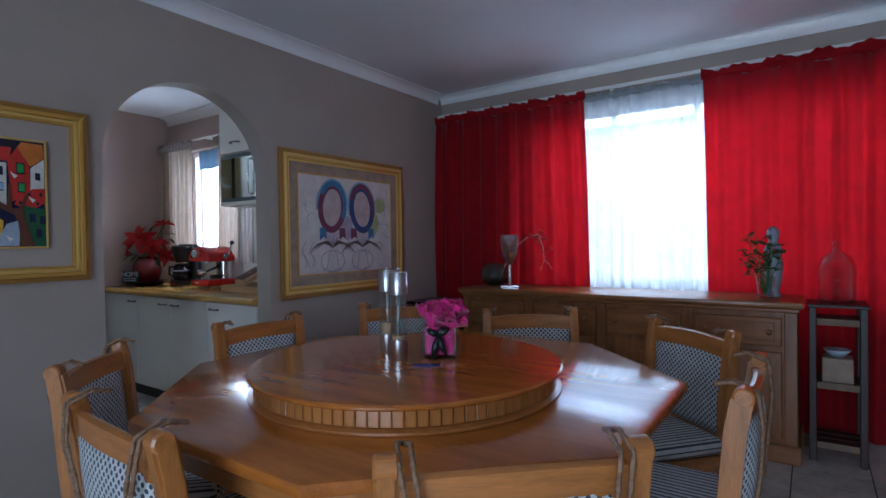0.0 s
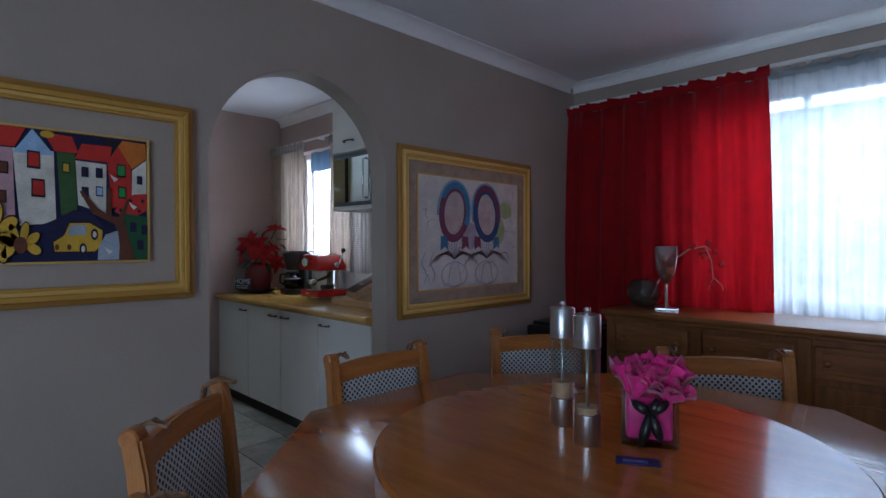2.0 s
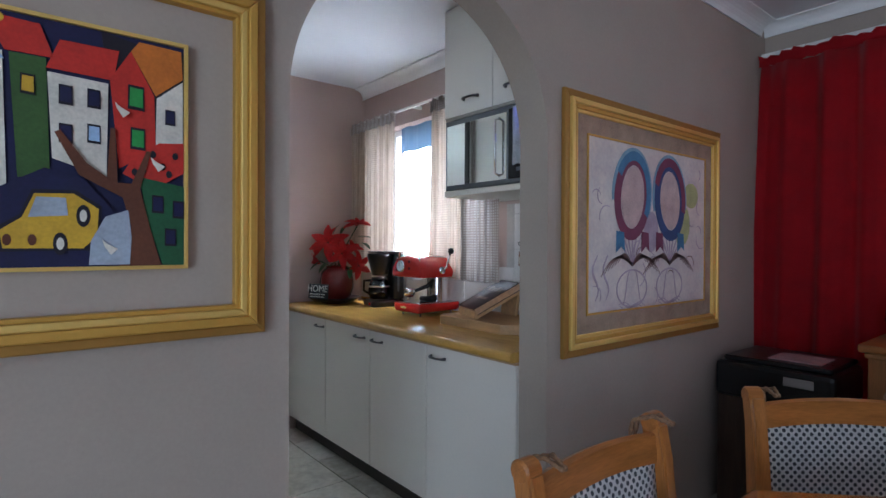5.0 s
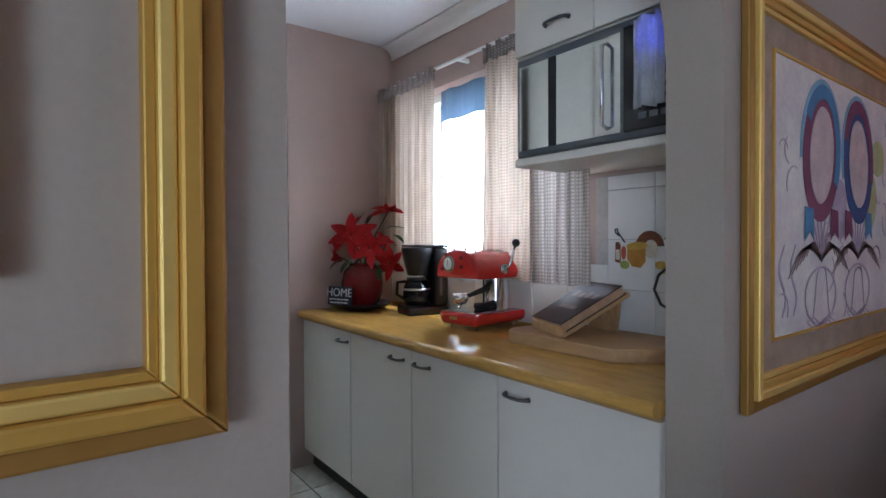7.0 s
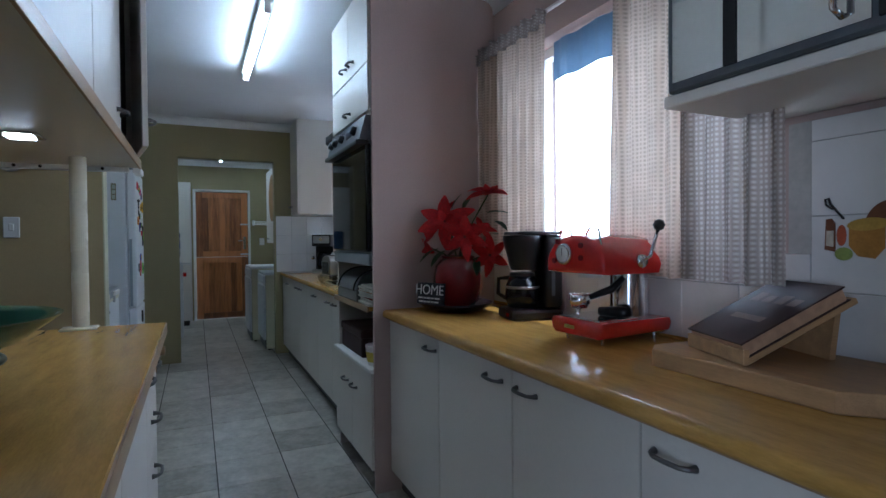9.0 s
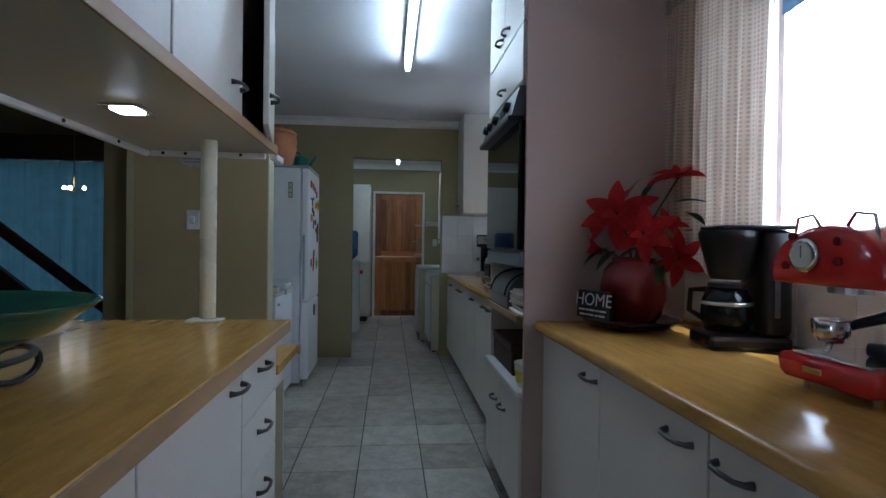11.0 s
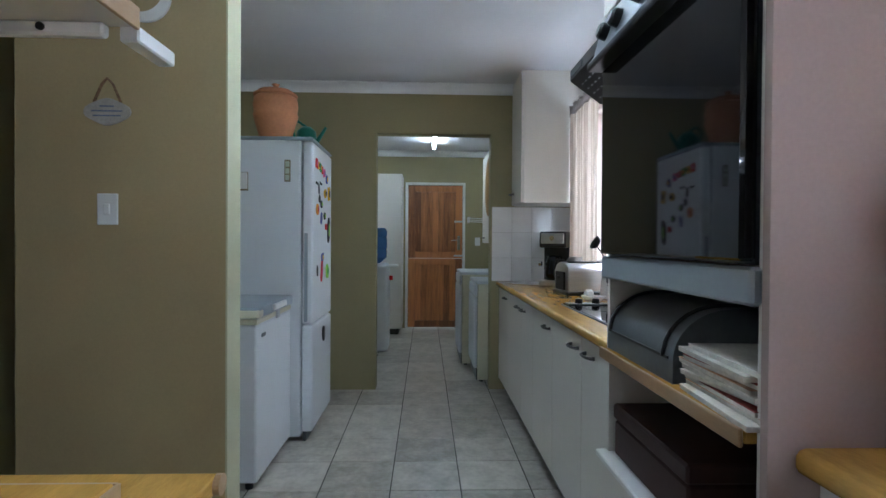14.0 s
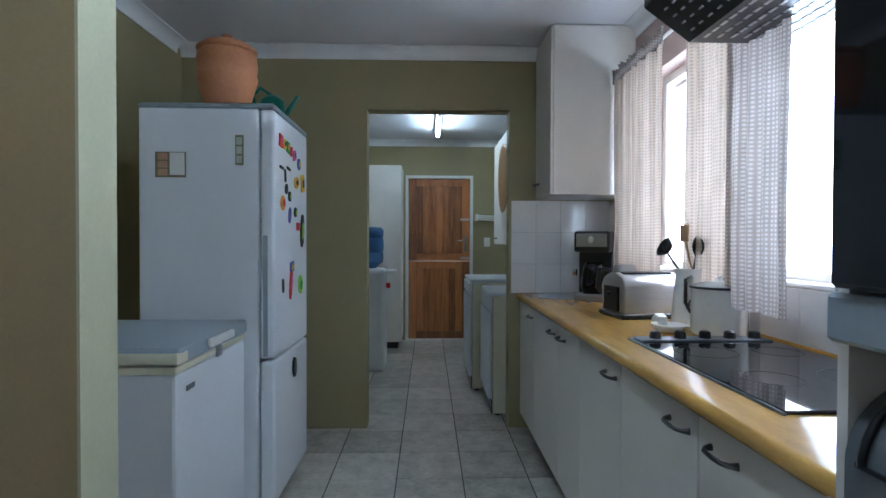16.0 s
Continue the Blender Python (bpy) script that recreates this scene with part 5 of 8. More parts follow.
machine("dishwasher", "white dishwasher in the utility room", -8.79, 1.83, 0.58, 0.875)
machine("washing_machine", "white washing machine in the utility room", -9.42, 1.74, 0.62, 0.92)
wall_cupboard("wall_cabinet", "white wall cabinet in the utility room", -10.6, -9.4, 2.08, 2.59, 1.2, 2.2, (0.2,), cuts=[0.6])
pl = thing("wall_plate", "round gold-rimmed decorative plate on the utility cabinet", "plate", pose(-9.75, 2.078, 1.78))
part("dish", lathe([(0, 0), (0.2, 0.0), (0.29, 0.02), (0.3, 0.032), (0.28, 0.028), (0.19, 0.012), (0, 0.012)], 40, m=pose(0, 0, 0, 90, 0, 0)), M["gold_dark"], pl, smooth=True)
tr = thing("towel_rail", "white folding towel rail on the utility wall", "rail", pose(-11.7, 1.98, 1.5))
for k in range(3):
    part("bar", tube([(0.02 + 0.08 * k, 0.02, 0.02 * k), (0.02 + 0.08 * k, 0.6, -0.02 + 0.02 * k)], 0.007, 8), M["white_plastic"], tr, smooth=True)
part("bracket", box(0, 0.22, 0.0, 0.02, -0.02, 0.06, 0.003), M["white_plastic"], tr)
s2 = thing("light_switch", "white light switch on the far utility wall", "switch", pose(-11.72, 2.13, 1.22, 0, 0, 90))
part("plate", box(-0.037, 0.037, -0.009, 0.0, -0.057, 0.057, 0.003), M["white_plastic"], s2)
part("rocker", box(-0.012, 0.012, -0.014, -0.008, -0.02, 0.02, 0.003), M["white_plastic"], s2)

# ---- pictures on the arch wall ----


def moulding(parent, w, h, rails, material_names):
    """A mitred picture frame in the local x-z plane, facing -y. rails: (inset, width, back, front) strips from the outside in."""
    for (inset, wd, y0, y1), mn in zip(rails, material_names):
        for side in range(4):
            a, b = (w / 2 - inset, h / 2 - inset) if side % 2 == 0 else (h / 2 - inset, w / 2 - inset)
            ol = [(-a, b), (a, b), (a - wd, b - wd), (-a + wd, b - wd)]
            p = part("frame_rail", prism(ol, y0, y1, min(0.004, wd / 5)), M[mn], parent)
            p.matrix_basis = Matrix.Rotation(radians(90 * side), 4, "Y")


def shape(parent, name, outline, y, material, d=0.0012):
    return part(name, prism(outline, y - d, y), material, parent)


def ring_pts(cx, cz, rx, rz, n=28, tilt=0.0):
    return [(cx + rx * math.cos(a) * math.cos(tilt) - rz * math.sin(a) * math.sin(tilt), cz + rx * math.cos(a) * math.sin(tilt) + rz * math.sin(a) * math.cos(tilt)) for a in np.linspace(0, 2 * math.pi, n, endpoint=False)]


def town_picture():
    """Naive painting of a town with a yellow car, floated in a wide gilt frame."""
    W, H = 0.95, 0.785
    t = thing("framed_painting", "colourful naive town painting floating in a gilt frame", "painting", pose(-2.73, 0.966 - W / 2, 1.484, 0, 0, 90))
    moulding(t, W, H, [(0.0, 0.022, -0.03, -0.002), (0.022, 0.02, -0.042, -0.002), (0.042, 0.016, -0.034, -0.002), (0.058, 0.01, -0.026, -0.002)], ["gold_dark", "gold", "gold_bright", "gold"])
    part("backing", box(-W / 2 + 0.06, W / 2 - 0.06, -0.004, -0.001, -H / 2 + 0.06, H / 2 - 0.06), M["grey_wall"], t)
    w, h = 0.6, 0.463
    inner = part("canvas", box(-w / 2, w / 2, -0.018, -0.005, -h / 2, h / 2), plain("paint_navy", (0.012, 0.013, 0.06)), t, "painted canvas")
    for side, (a, b) in enumerate(((w / 2, h / 2), (h / 2, w / 2)) * 2):
        p = part("inner_rail", prism([(-a - 0.008, b + 0.008), (a + 0.008, b + 0.008), (a, b), (-a, b)], -0.026, -0.005, 0.001), M["gold_bright"], t)
        p.matrix_basis = Matrix.Rotation(radians(90 * side), 4, "Y")
    C = {"red": (0.52, 0.03, 0.02), "orange": (0.55, 0.16, 0.02), "white": (0.7, 0.66, 0.58), "blue": (0.35, 0.5, 0.72), "pink": (0.5, 0.3, 0.34), "green": (0.05, 0.11, 0.03), "yellow": (0.62, 0.38, 0.03),
         "brown": (0.12, 0.04, 0.02), "grey": (0.35, 0.4, 0.48), "black": (0.015, 0.012, 0.02), "lgreen": (0.04, 0.28, 0.06), "dgreen": (0.02, 0.1, 0.04), "navy": (0.02, 0.03, 0.09)}
    x0, z0 = w / 2, -h / 2

    def S(name, col, pts, lay):
        # u runs from the right edge to the left, v from the foot, in metres
        ol = [(x0 - u * 0.6, z0 + v * 0.975) for u, v in pts]
        shape(inner, name, ol, -0.0182 - lay * 0.0012, plain("paint_" + col, C[col]))

    def win(col, u, v, s, lay):
        S("painted_window", "black", [(u - s * 0.62, v - s * 0.66), (u + s * 0.62, v - s * 0.62), (u + s * 0.6, v + s * 0.64), (u - s * 0.6, v + s * 0.6)], lay)
        S("painted_window", col, [(u - s / 2, v - s / 2), (u + s / 2, v - s * 0.46), (u + s * 0.46, v + s / 2), (u - s * 0.48, v + s * 0.47)], lay + 1)

    S("painted_house", "black", [(0.084, 0.455), (0.25, 0.475), (0.2, 0.25), (0.01, 0.27), (0.004, 0.41), (0.0, 0.46)], 1)
    S("painted_house", "white", [(0.004, 0.26), (0.09, 0.25), (0.087, 0.355), (0.004, 0.40)], 2)
    S("painted_roof", "orange", [(0.004, 0.405), (0.09, 0.36), (0.165, 0.445), (0.14, 0.468), (0.01, 0.465)], 2)
    S("painted_house", "red", [(0.09, 0.245), (0.2, 0.2), (0.225, 0.38), (0.165, 0.445), (0.095, 0.36)], 2)
    S("painted_house", "white", [(0.235, 0.18), (0.38, 0.21), (0.392, 0.375), (0.23, 0.37)], 2)
    S("painted_roof", "red", [(0.215, 0.378), (0.395, 0.382), (0.36, 0.44), (0.2, 0.44)], 3)
    S("painted_house", "green", [(0.385, 0.17), (0.465, 0.17), (0.485, 0.4), (0.395, 0.4)], 2)
    S("painted_roof", "red", [(0.375, 0.402), (0.495, 0.402), (0.545, 0.465), (0.41, 0.462)], 3)
    S("painted_house", "white", [(0.49, 0.14), (0.66, 0.13), (0.69, 0.40), (0.5, 0.40)], 2)
    S("painted_gable", "blue", [(0.495, 0.385), (0.69, 0.385), (0.6, 0.474)], 3)
    S("painted_house", "pink", [(0.68, 0.14), (0.84, 0.14), (0.86, 0.40), (0.69, 0.40)], 2)
    S("painted_roof", "red", [(0.68, 0.405), (0.8, 0.405), (0.8, 0.474), (0.63, 0.474)], 3)
    S("painted_house", "white", [(0.845, 0.15), (0.99, 0.15), (0.99, 0.44), (0.92, 0.474), (0.84, 0.42)], 2)
    S("painted_sun", "yellow", ring_pts(0.53, 0.46, 0.035, 0.013, 14), 4)
    for u, v, s, c in ((0.045, 0.318, 0.026, "navy"), (0.15, 0.35, 0.04, "lgreen"), (0.145, 0.265, 0.036, "lgreen"), (0.27, 0.335, 0.03, "navy"), (0.345, 0.335, 0.03, "navy"), (0.27, 0.265, 0.03, "blue"), (0.345, 0.26, 0.03, "navy"),
                       (0.44, 0.345, 0.03, "yellow"), (0.595, 0.365, 0.05, "red"), (0.575, 0.265, 0.052, "red"), (0.73, 0.33, 0.034, "brown"), (0.79, 0.33, 0.034, "brown"), (0.74, 0.23, 0.034, "brown"), (0.8, 0.27, 0.034, "brown"), (0.92, 0.33, 0.04, "red"), (0.91, 0.24, 0.04, "navy")):
        win(c, u, v, s, 4)
    S("painted_road", "navy", [(0.2, 0.0), (0.62, 0.0), (0.72, 0.09), (0.52, 0.145), (0.4, 0.19), (0.3, 0.175), (0.2, 0.1)], 5)
    S("painted_hill", "red", [(0.002, 0.2), (0.002, 0.265), (0.08, 0.26), (0.16, 0.225), (0.19, 0.19), (0.1, 0.16)], 5)
    for u, v in ((0.03, 0.235), (0.07, 0.21), (0.1, 0.235), (0.13, 0.2), (0.05, 0.195), (0.155, 0.195)):
        S("painted_dot", "black", ring_pts(u, v, 0.01, 0.008, 8), 6)
    S("painted_hill", "dgreen", [(0.002, 0.0), (0.002, 0.17), (0.14, 0.185), (0.12, 0.1), (0.075, 0.01), (0.07, 0.0)], 6)
    for u, v in ((0.045, 0.06), (0.085, 0.13), (0.02, 0.12)):
        win("navy", u, v, 0.03, 7)
    S("painted_tree", "brown", [(0.075, 0.0), (0.2, 0.0), (0.165, 0.08), (0.19, 0.14), (0.31, 0.18), (0.375, 0.26), (0.36, 0.265), (0.29, 0.205), (0.235, 0.18), (0.225, 0.28), (0.212, 0.28), (0.205, 0.17), (0.165, 0.17), (0.12, 0.24), (0.105, 0.24), (0.14, 0.16), (0.11, 0.08)], 8)
    S("painted_stone", "grey", [(0.17, 0.003), (0.285, 0.003), (0.28, 0.05), (0.24, 0.1), (0.175, 0.115), (0.165, 0.06)], 9)
    S("painted_car", "black", [(0.255, 0.032), (0.51, 0.03), (0.515, 0.075), (0.46, 0.1), (0.43, 0.148), (0.32, 0.15), (0.25, 0.12)], 7)
    S("painted_car", "yellow", [(0.262, 0.06), (0.3, 0.036), (0.5, 0.036), (0.507, 0.07), (0.455, 0.094), (0.425, 0.14), (0.325, 0.143), (0.258, 0.115)], 8)
    S("painted_glass", "grey", [(0.34, 0.1), (0.44, 0.095), (0.42, 0.134), (0.345, 0.134)], 9)
    for u in (0.3, 0.36):
        S("painted_wheel", "black", ring_pts(u, 0.045 if u > 0.33 else 0.1, 0.019, 0.022, 14), 9)
        S("painted_wheel", "white", ring_pts(u, 0.045 if u > 0.33 else 0.1, 0.01, 0.012, 12), 10)
    for u in (0.43, 0.49):
        S("painted_lamp", "brown", ring_pts(u, 0.052, 0.011, 0.011, 10), 9)
    for cu, cv, sc in ((0.79, 0.1, 1.0), (0.66, 0.06, 0.75)):
        for k in range(8):
            a = k * math.pi / 4 + 0.3
            pu, pv = cu + 0.085 * sc * math.cos(a), cv + 0.065 * sc * math.sin(a)
            if pv - 0.03 * sc > 0:
                S("painted_petal", "black", ring_pts(pu, pv, 0.052 * sc, 0.029 * sc, 14, a), 10)
                S("painted_petal", "yellow", ring_pts(pu, pv, 0.046 * sc, 0.024 * sc, 14, a), 11)
        S("painted_flower_heart", "brown", ring_pts(cu, cv, 0.042 * sc, 0.04 * sc, 16), 12)
    for u, v in ((0.19, 0.315), (0.085, 0.21), (0.225, 0.035)):
        S("painted_bird", "white", [(u - 0.02, v), (u, v - 0.012), (u + 0.018, v + 0.005), (u + 0.024, v + 0.018), (u + 0.01, v + 0.01)], 12)


town_picture()


def plume_picture():
    """Pale drawing with two blue-red ribbon rings over palms, in a broad gilt frame."""
    W, H = 1.266, 1.005
    t = thing("framed_painting", "pale drawing of two ribbon rings in a broad gilt frame", "painting", pose(-2.73, 2.081 + W / 2, 1.379, 0, 0, 90))
    moulding(t, W, H, [(0.0, 0.03, -0.022, -0.002), (0.03, 0.02, -0.034, -0.002), (0.05, 0.018, -0.026, -0.002), (0.068, 0.012, -0.02, -0.002)], ["gold_dark", "gold_bright", "gold", "gold_bright"])
    part("mount", box(-W / 2 + 0.078, W / 2 - 0.078, -0.010, -0.002, -H / 2 + 0.078, H / 2 - 0.078), plain("linen_mount", (0.36, 0.26, 0.19)), t, "beige linen mount")
    w, h = 0.955, 0.69
    c = part("drawing", box(-w / 2, w / 2, -0.012, -0.009, -h / 2, h / 2), M["drawing"], t, "pale drawing")
    for side, (a, b) in enumerate(((w / 2, h / 2), (h / 2, w / 2)) * 2):
        p = part("slip", prism([(-a - 0.008, b + 0.008), (a + 0.008, b + 0.008), (a, b), (-a, b)], -0.015, -0.009), M["gold"], t)
        p.matrix_basis = Matrix.Rotation(radians(90 * side), 4, "Y")
    tones = {"deep": (0.045, 0.075, 0.2), "blue": (0.07, 0.2, 0.36), "sky": (0.22, 0.36, 0.48), "wine": (0.2, 0.05, 0.1), "ink": (0.22, 0.14, 0.13), "lilac": (0.42, 0.34, 0.42), "lime": (0.42, 0.45, 0.2), "paper": (0.60, 0.54, 0.49), "rose": (0.55, 0.42, 0.40)}

    def A(name, tone, pts, lay):
        shape(c, name, pts, -0.0122 - 0.0009 * lay, plain("ink_" + tone, tones[tone]), 0.0008)

    def band(cx, cz, r0x, r0z, r1x, r1z, a0, a1, tone, lay, tilt=0.0, n=22, name="ribbon"):
        out = [(r0x * math.cos(a), r0z * math.sin(a)) for a in np.linspace(a0, a1, n)] + [(r1x * math.cos(a), r1z * math.sin(a)) for a in np.linspace(a1, a0, n)]
        A(name, tone, [(cx + x * math.cos(tilt) - z * math.sin(tilt), cz + x * math.sin(tilt) + z * math.cos(tilt)) for x, z in out], lay)

    def stroke(pts, wd, tone, lay, name="stroke"):
        L, R = [], []
        for i, p in enumerate(pts):
            q, r = pts[max(i - 1, 0)], pts[min(i + 1, len(pts) - 1)]
            d = Vector((r[0] - q[0], r[1] - q[1])).normalized()
            k = wd * (0.45 + 0.55 * math.sin(math.pi * i / (len(pts) - 1)))
            L.append((p[0] - d.y * k, p[1] + d.x * k))
            R.append((p[0] + d.y * k, p[1] - d.x * k))
        A(name, tone, L + R[::-1], lay)

    for a, b, rx, rz in ((0.25, 0.02, 0.08, 0.1), (0.34, 0.16, 0.07, 0.06), (-0.02, -0.02, 0.06, 0.09)):
        A("wash", "lime" if a > 0.2 else "lilac", ring_pts(a, b, rx, rz, 18), 0)
    for cx, tl in ((-0.17, -0.14), (0.14, 0.1)):
        s = 1 if cx < 0 else -1
        band(cx, 0.135, 0.152, 0.2, 0.125, 0.17, -0.3, 3.4, "sky", 1, tl)
        band(cx, 0.125, 0.135, 0.185, 0.088, 0.135, 0, 6.28, "wine" if s > 0 else "deep", 2, tl, 40)
        band(cx, 0.13, 0.14, 0.19, 0.105, 0.15, -0.4, 2.7, "blue" if s > 0 else "wine", 3, tl)
        A("heart", "rose", ring_pts(cx, 0.125, 0.086, 0.133, 26, tl), 3)
        for q, tone in ((-1, "blue" if s > 0 else "wine"), (1, "wine" if s > 0 else "blue")):
            bx = cx + q * 0.095
            A("ribbon_tail", tone, [(bx - 0.028, -0.02), (bx + 0.028, -0.025), (bx + 0.035, -0.105), (bx + 0.008, -0.085), (bx - 0.03, -0.11)], 4)
        for k in range(7):
            a = radians(90 + (k - 3) * 14)
            stroke([(cx + u * 0.16 * math.cos(a), -0.16 + u * 0.15 * math.sin(a)) for u in np.linspace(0, 1, 6)], 0.0045, "lilac", 1)
        for k in range(6):
            sp = 0.07 + 0.016 * k
            for q in (-1, 1):
                stroke([(cx + q * u * sp * 1.5, -0.168 + 0.062 * math.sin(u * 2.4) - 0.05 * u * u * (0.5 + k * 0.22)) for u in np.linspace(0, 1, 9)], 0.0036, "ink", 2)
        band(cx, -0.262, 0.118, 0.082, 0.11, 0.075, 0, 6.28, "lilac", 2, 0, 40)
        for q in (-1, 1):
            stroke([(cx + q * (0.02 + 0.05 * u), -0.19 - 0.13 * u + 0.02 * math.sin(6 * u)) for u in np.linspace(0, 1, 8)], 0.003, "lilac", 3)
        for k in range(4):
            stroke([(cx - 0.1 + 0.2 * u, -0.328 - 0.006 * k + 0.012 * math.sin(9 * u + k)) for u in np.linspace(0, 1, 12)], 0.0022, "lilac", 2)
    rnd = random.Random(12)
    for k in range(26):
        x, z = rnd.uniform(-0.45, 0.45), rnd.uniform(-0.32, 0.32)
        if abs(x + 0.17) < 0.16 and z > -0.05 or abs(x - 0.14) < 0.16 and z > -0.05:
            continue
        a, r = rnd.uniform(0, 6.28), rnd.uniform(0.02, 0.06)
        stroke([(x + r * math.cos(a + u * 2.4), z + r * math.sin(a + u * 2.4)) for u in np.linspace(0, 1, 8)], 0.0026, rnd.choice(["lilac", "ink", "lilac"]), 1)
    for q in (-0.43, -0.36):
        stroke([(q + 0.02 * math.sin(7 * u), -0.3 + 0.18 * u) for u in np.linspace(0, 1, 9)], 0.005, "lilac", 1)


M["drawing"] = mat("tinted_drawing_paper", (0.64, 0.58, 0.52), 0.8, vary=0.16, scale=7, fine=60, bump=0.02, other=(0.50, 0.44, 0.46))
plume_picture()


# ---- on the dining table ----
def pepper_mill(x, y, m_fill):
    t = thing("pepper_mill", "tall steel and clear acrylic pepper mill", "pepper mill", pose(x, y, 0.842), "pepper mills")
    smooth_by(part("foot", lathe([(0, 0), (0.03, 0), (0.031, 0.002), (0.031, 0.07), (0, 0.07)], 32), M["steel"], t), 40)
    smooth_by(part("barrel", lathe([(0.0305, 0.0705), (0.0305, 0.225), (0.0265, 0.225), (0.0265, 0.0705), (0.0305, 0.0705)], 32), M["thin_glass"], t, "clear acrylic barrel"), 40)
    part("axle", rod(0.004, 0.0705, 0.225, 10), M["steel"], t, smooth=True)
    part("filling", rod(0.026, 0.071, 0.071 + m_fill, 20), M["paper_warm"], t)
    smooth_by(part("head", lathe([(0, 0.2255), (0.0315, 0.2255), (0.032, 0.228), (0.032, 0.3), (0.03, 0.303), (0, 0.303)], 32), M["steel"], t), 40)
    smooth_by(part("finial", lathe([(0, 0.303), (0.007, 0.303), (0.007, 0.309), (0.009, 0.312), (0.007, 0.318), (0, 0.32)], 16), M["chrome"], t), 40)


pepper_mill(-1.045, 1.26, 0.015)
pepper_mill(-1.16, 1.335, 0.04)


def flower_cube():
    t = thing("flower_vase", "square glass vase stuffed with bright pink tissue flowers", "vase", pose(-0.955, 1.385, 0.842, 0, 0, 28))
    s, h = 0.062, 0.115
    for k in range(4):
        p = part("glass_side", box(-s, s, -s, -s + 0.006, 0.012, h, 0.001), M["thin_glass"], t)
        p.matrix_basis = Matrix.Rotation(radians(90 * k), 4, "Z")
    part("glass_base", box(-s, s, -s, s, 0, 0.012, 0.002), M["thin_glass"], t)
    part("lining", box(-s + 0.012, s - 0.012, -s + 0.012, s - 0.012, 0.013, h - 0.005, 0.006), M["pink"], t, "pink tissue lining")
    rnd = random.Random(3)
    for k in range(17):
        bm = bmesh.new()
        R = rnd.uniform(0.035, 0.055)
        rings = []
        for j in range(5):
            u = j / 4
            rings.append([bm.verts.new(((0.006 + R * u) * math.cos(a) * (1 + 0.28 * u * math.sin(5 * a + k)), (0.006 + R * u) * math.sin(a) * (1 + 0.28 * u * math.cos(4 * a + k)), 0.055 * u ** 0.7 + 0.014 * u * math.sin(7 * a + 2 * k))) for a in np.linspace(0, 2 * math.pi, 22, endpoint=False)])
        for a, b in zip(rings, rings[1:]):
            for i in range(22):
                bm.faces.new((a[i], a[(i + 1) % 22], b[(i + 1) % 22], b[i]))
        o = part("tissue_petal", bm, M["pink"], t, smooth=True)
        th = rnd.uniform(0, 6.28)
        rr = rnd.uniform(0.0, 0.055)
        o.matrix_basis = Matrix.Translation((rr * math.cos(th), rr * math.sin(th), h - 0.02 + rnd.uniform(0, 0.055) * (1 - rr / 0.08))) @ Euler((-math.sin(th) * -rr * 9, -math.cos(th) * -rr * 9, rnd.uniform(0, 6))).to_matrix().to_4x4()
    bow = thing("black_ribbon", "black ribbon bow tied on the glass vase", "ribbon", pose(-0.955, 1.385, 0.842, 0, 0, 28))
    for k, (a, ln) in enumerate(((35, 0.045), (150, 0.045), (-70, 0.07), (-105, 0.085), (60, 0.035))):
        d = Vector((math.cos(radians(a)), 0, math.sin(radians(a))))
        pts = [Vector((0, -s - 0.006, 0.085)) + d * ln * u + Vector((0, -0.014 * math.sin(math.pi * u), 0)) for u in np.linspace(0, 1, 7)]
        part("loop", tube([tuple(p) for p in pts], [0.004, 0.009, 0.012, 0.012, 0.011, 0.009, 0.004], 8), M["black_plastic"], bow, smooth=True)


flower_cube()
cd = thing("card", "small dark blue card lying on the turntable", "card", pose(-0.91, 1.235, 0.8425, 0, 0, 30))
part("sheet", box(-0.045, 0.045, -0.02, 0.02, 0, 0.002), plain("card_blue", (0.03, 0.025, 0.12), 0.4), cd)
part("print", box(-0.03, 0.02, -0.008, 0.004, 0.002, 0.0026), plain("card_print", (0.12, 0.13, 0.4)), cd)


# ---- on the sideboard ----
def mask_sculpture():
    bm = bmesh.new()
    rows_ = []
    prof = [(0.0, 0.012, 0.01), (0.02, 0.03, 0.018), (0.06, 0.05, 0.03), (0.11, 0.062, 0.036), (0.16, 0.067, 0.036), (0.2, 0.068, 0.03), (0.235, 0.066, 0.022)]
    for z, wd, dp in prof:
        rows_.append([bm.verts.new((wd * math.sin(a), -dp * math.cos(a) - (0.014 * math.exp(-(a / 0.25) ** 2) if 0.05 < z < 0.2 else 0), 0.165 + z)) for a in np.linspace(-1.5, 1.5, 17)])
    for a, b in zip(rows_, rows_[1:]):
        for i in range(16):
            bm.faces.new((a[i], a[i + 1], b[i + 1], b[i]))
    bmesh.ops.solidify(bm, geom=bm.faces[:], thickness=0.008)
    rod(0.011, 0.015, 0.175, 14, bm=bm)
    box(-0.07, 0.07, -0.045, 0.045, 0.0, 0.018, 0.004, bm=bm)
    ob = part("mask_sculpture", bm, M["chrome"])
    ob.matrix_world = pose(-1.775, 3.48, 0.89, 0, 0, 25)
    smooth_by(ob, 40)
    tagged(ob, "polished silver mask-shaped sculpture on a slim stand, on the sideboard", "sculpture")


mask_sculpture()
gb = thing("glass_bowl", "round greenish glass bowl vase on the sideboard", "vase", pose(-1.975, 3.6, 0.89))
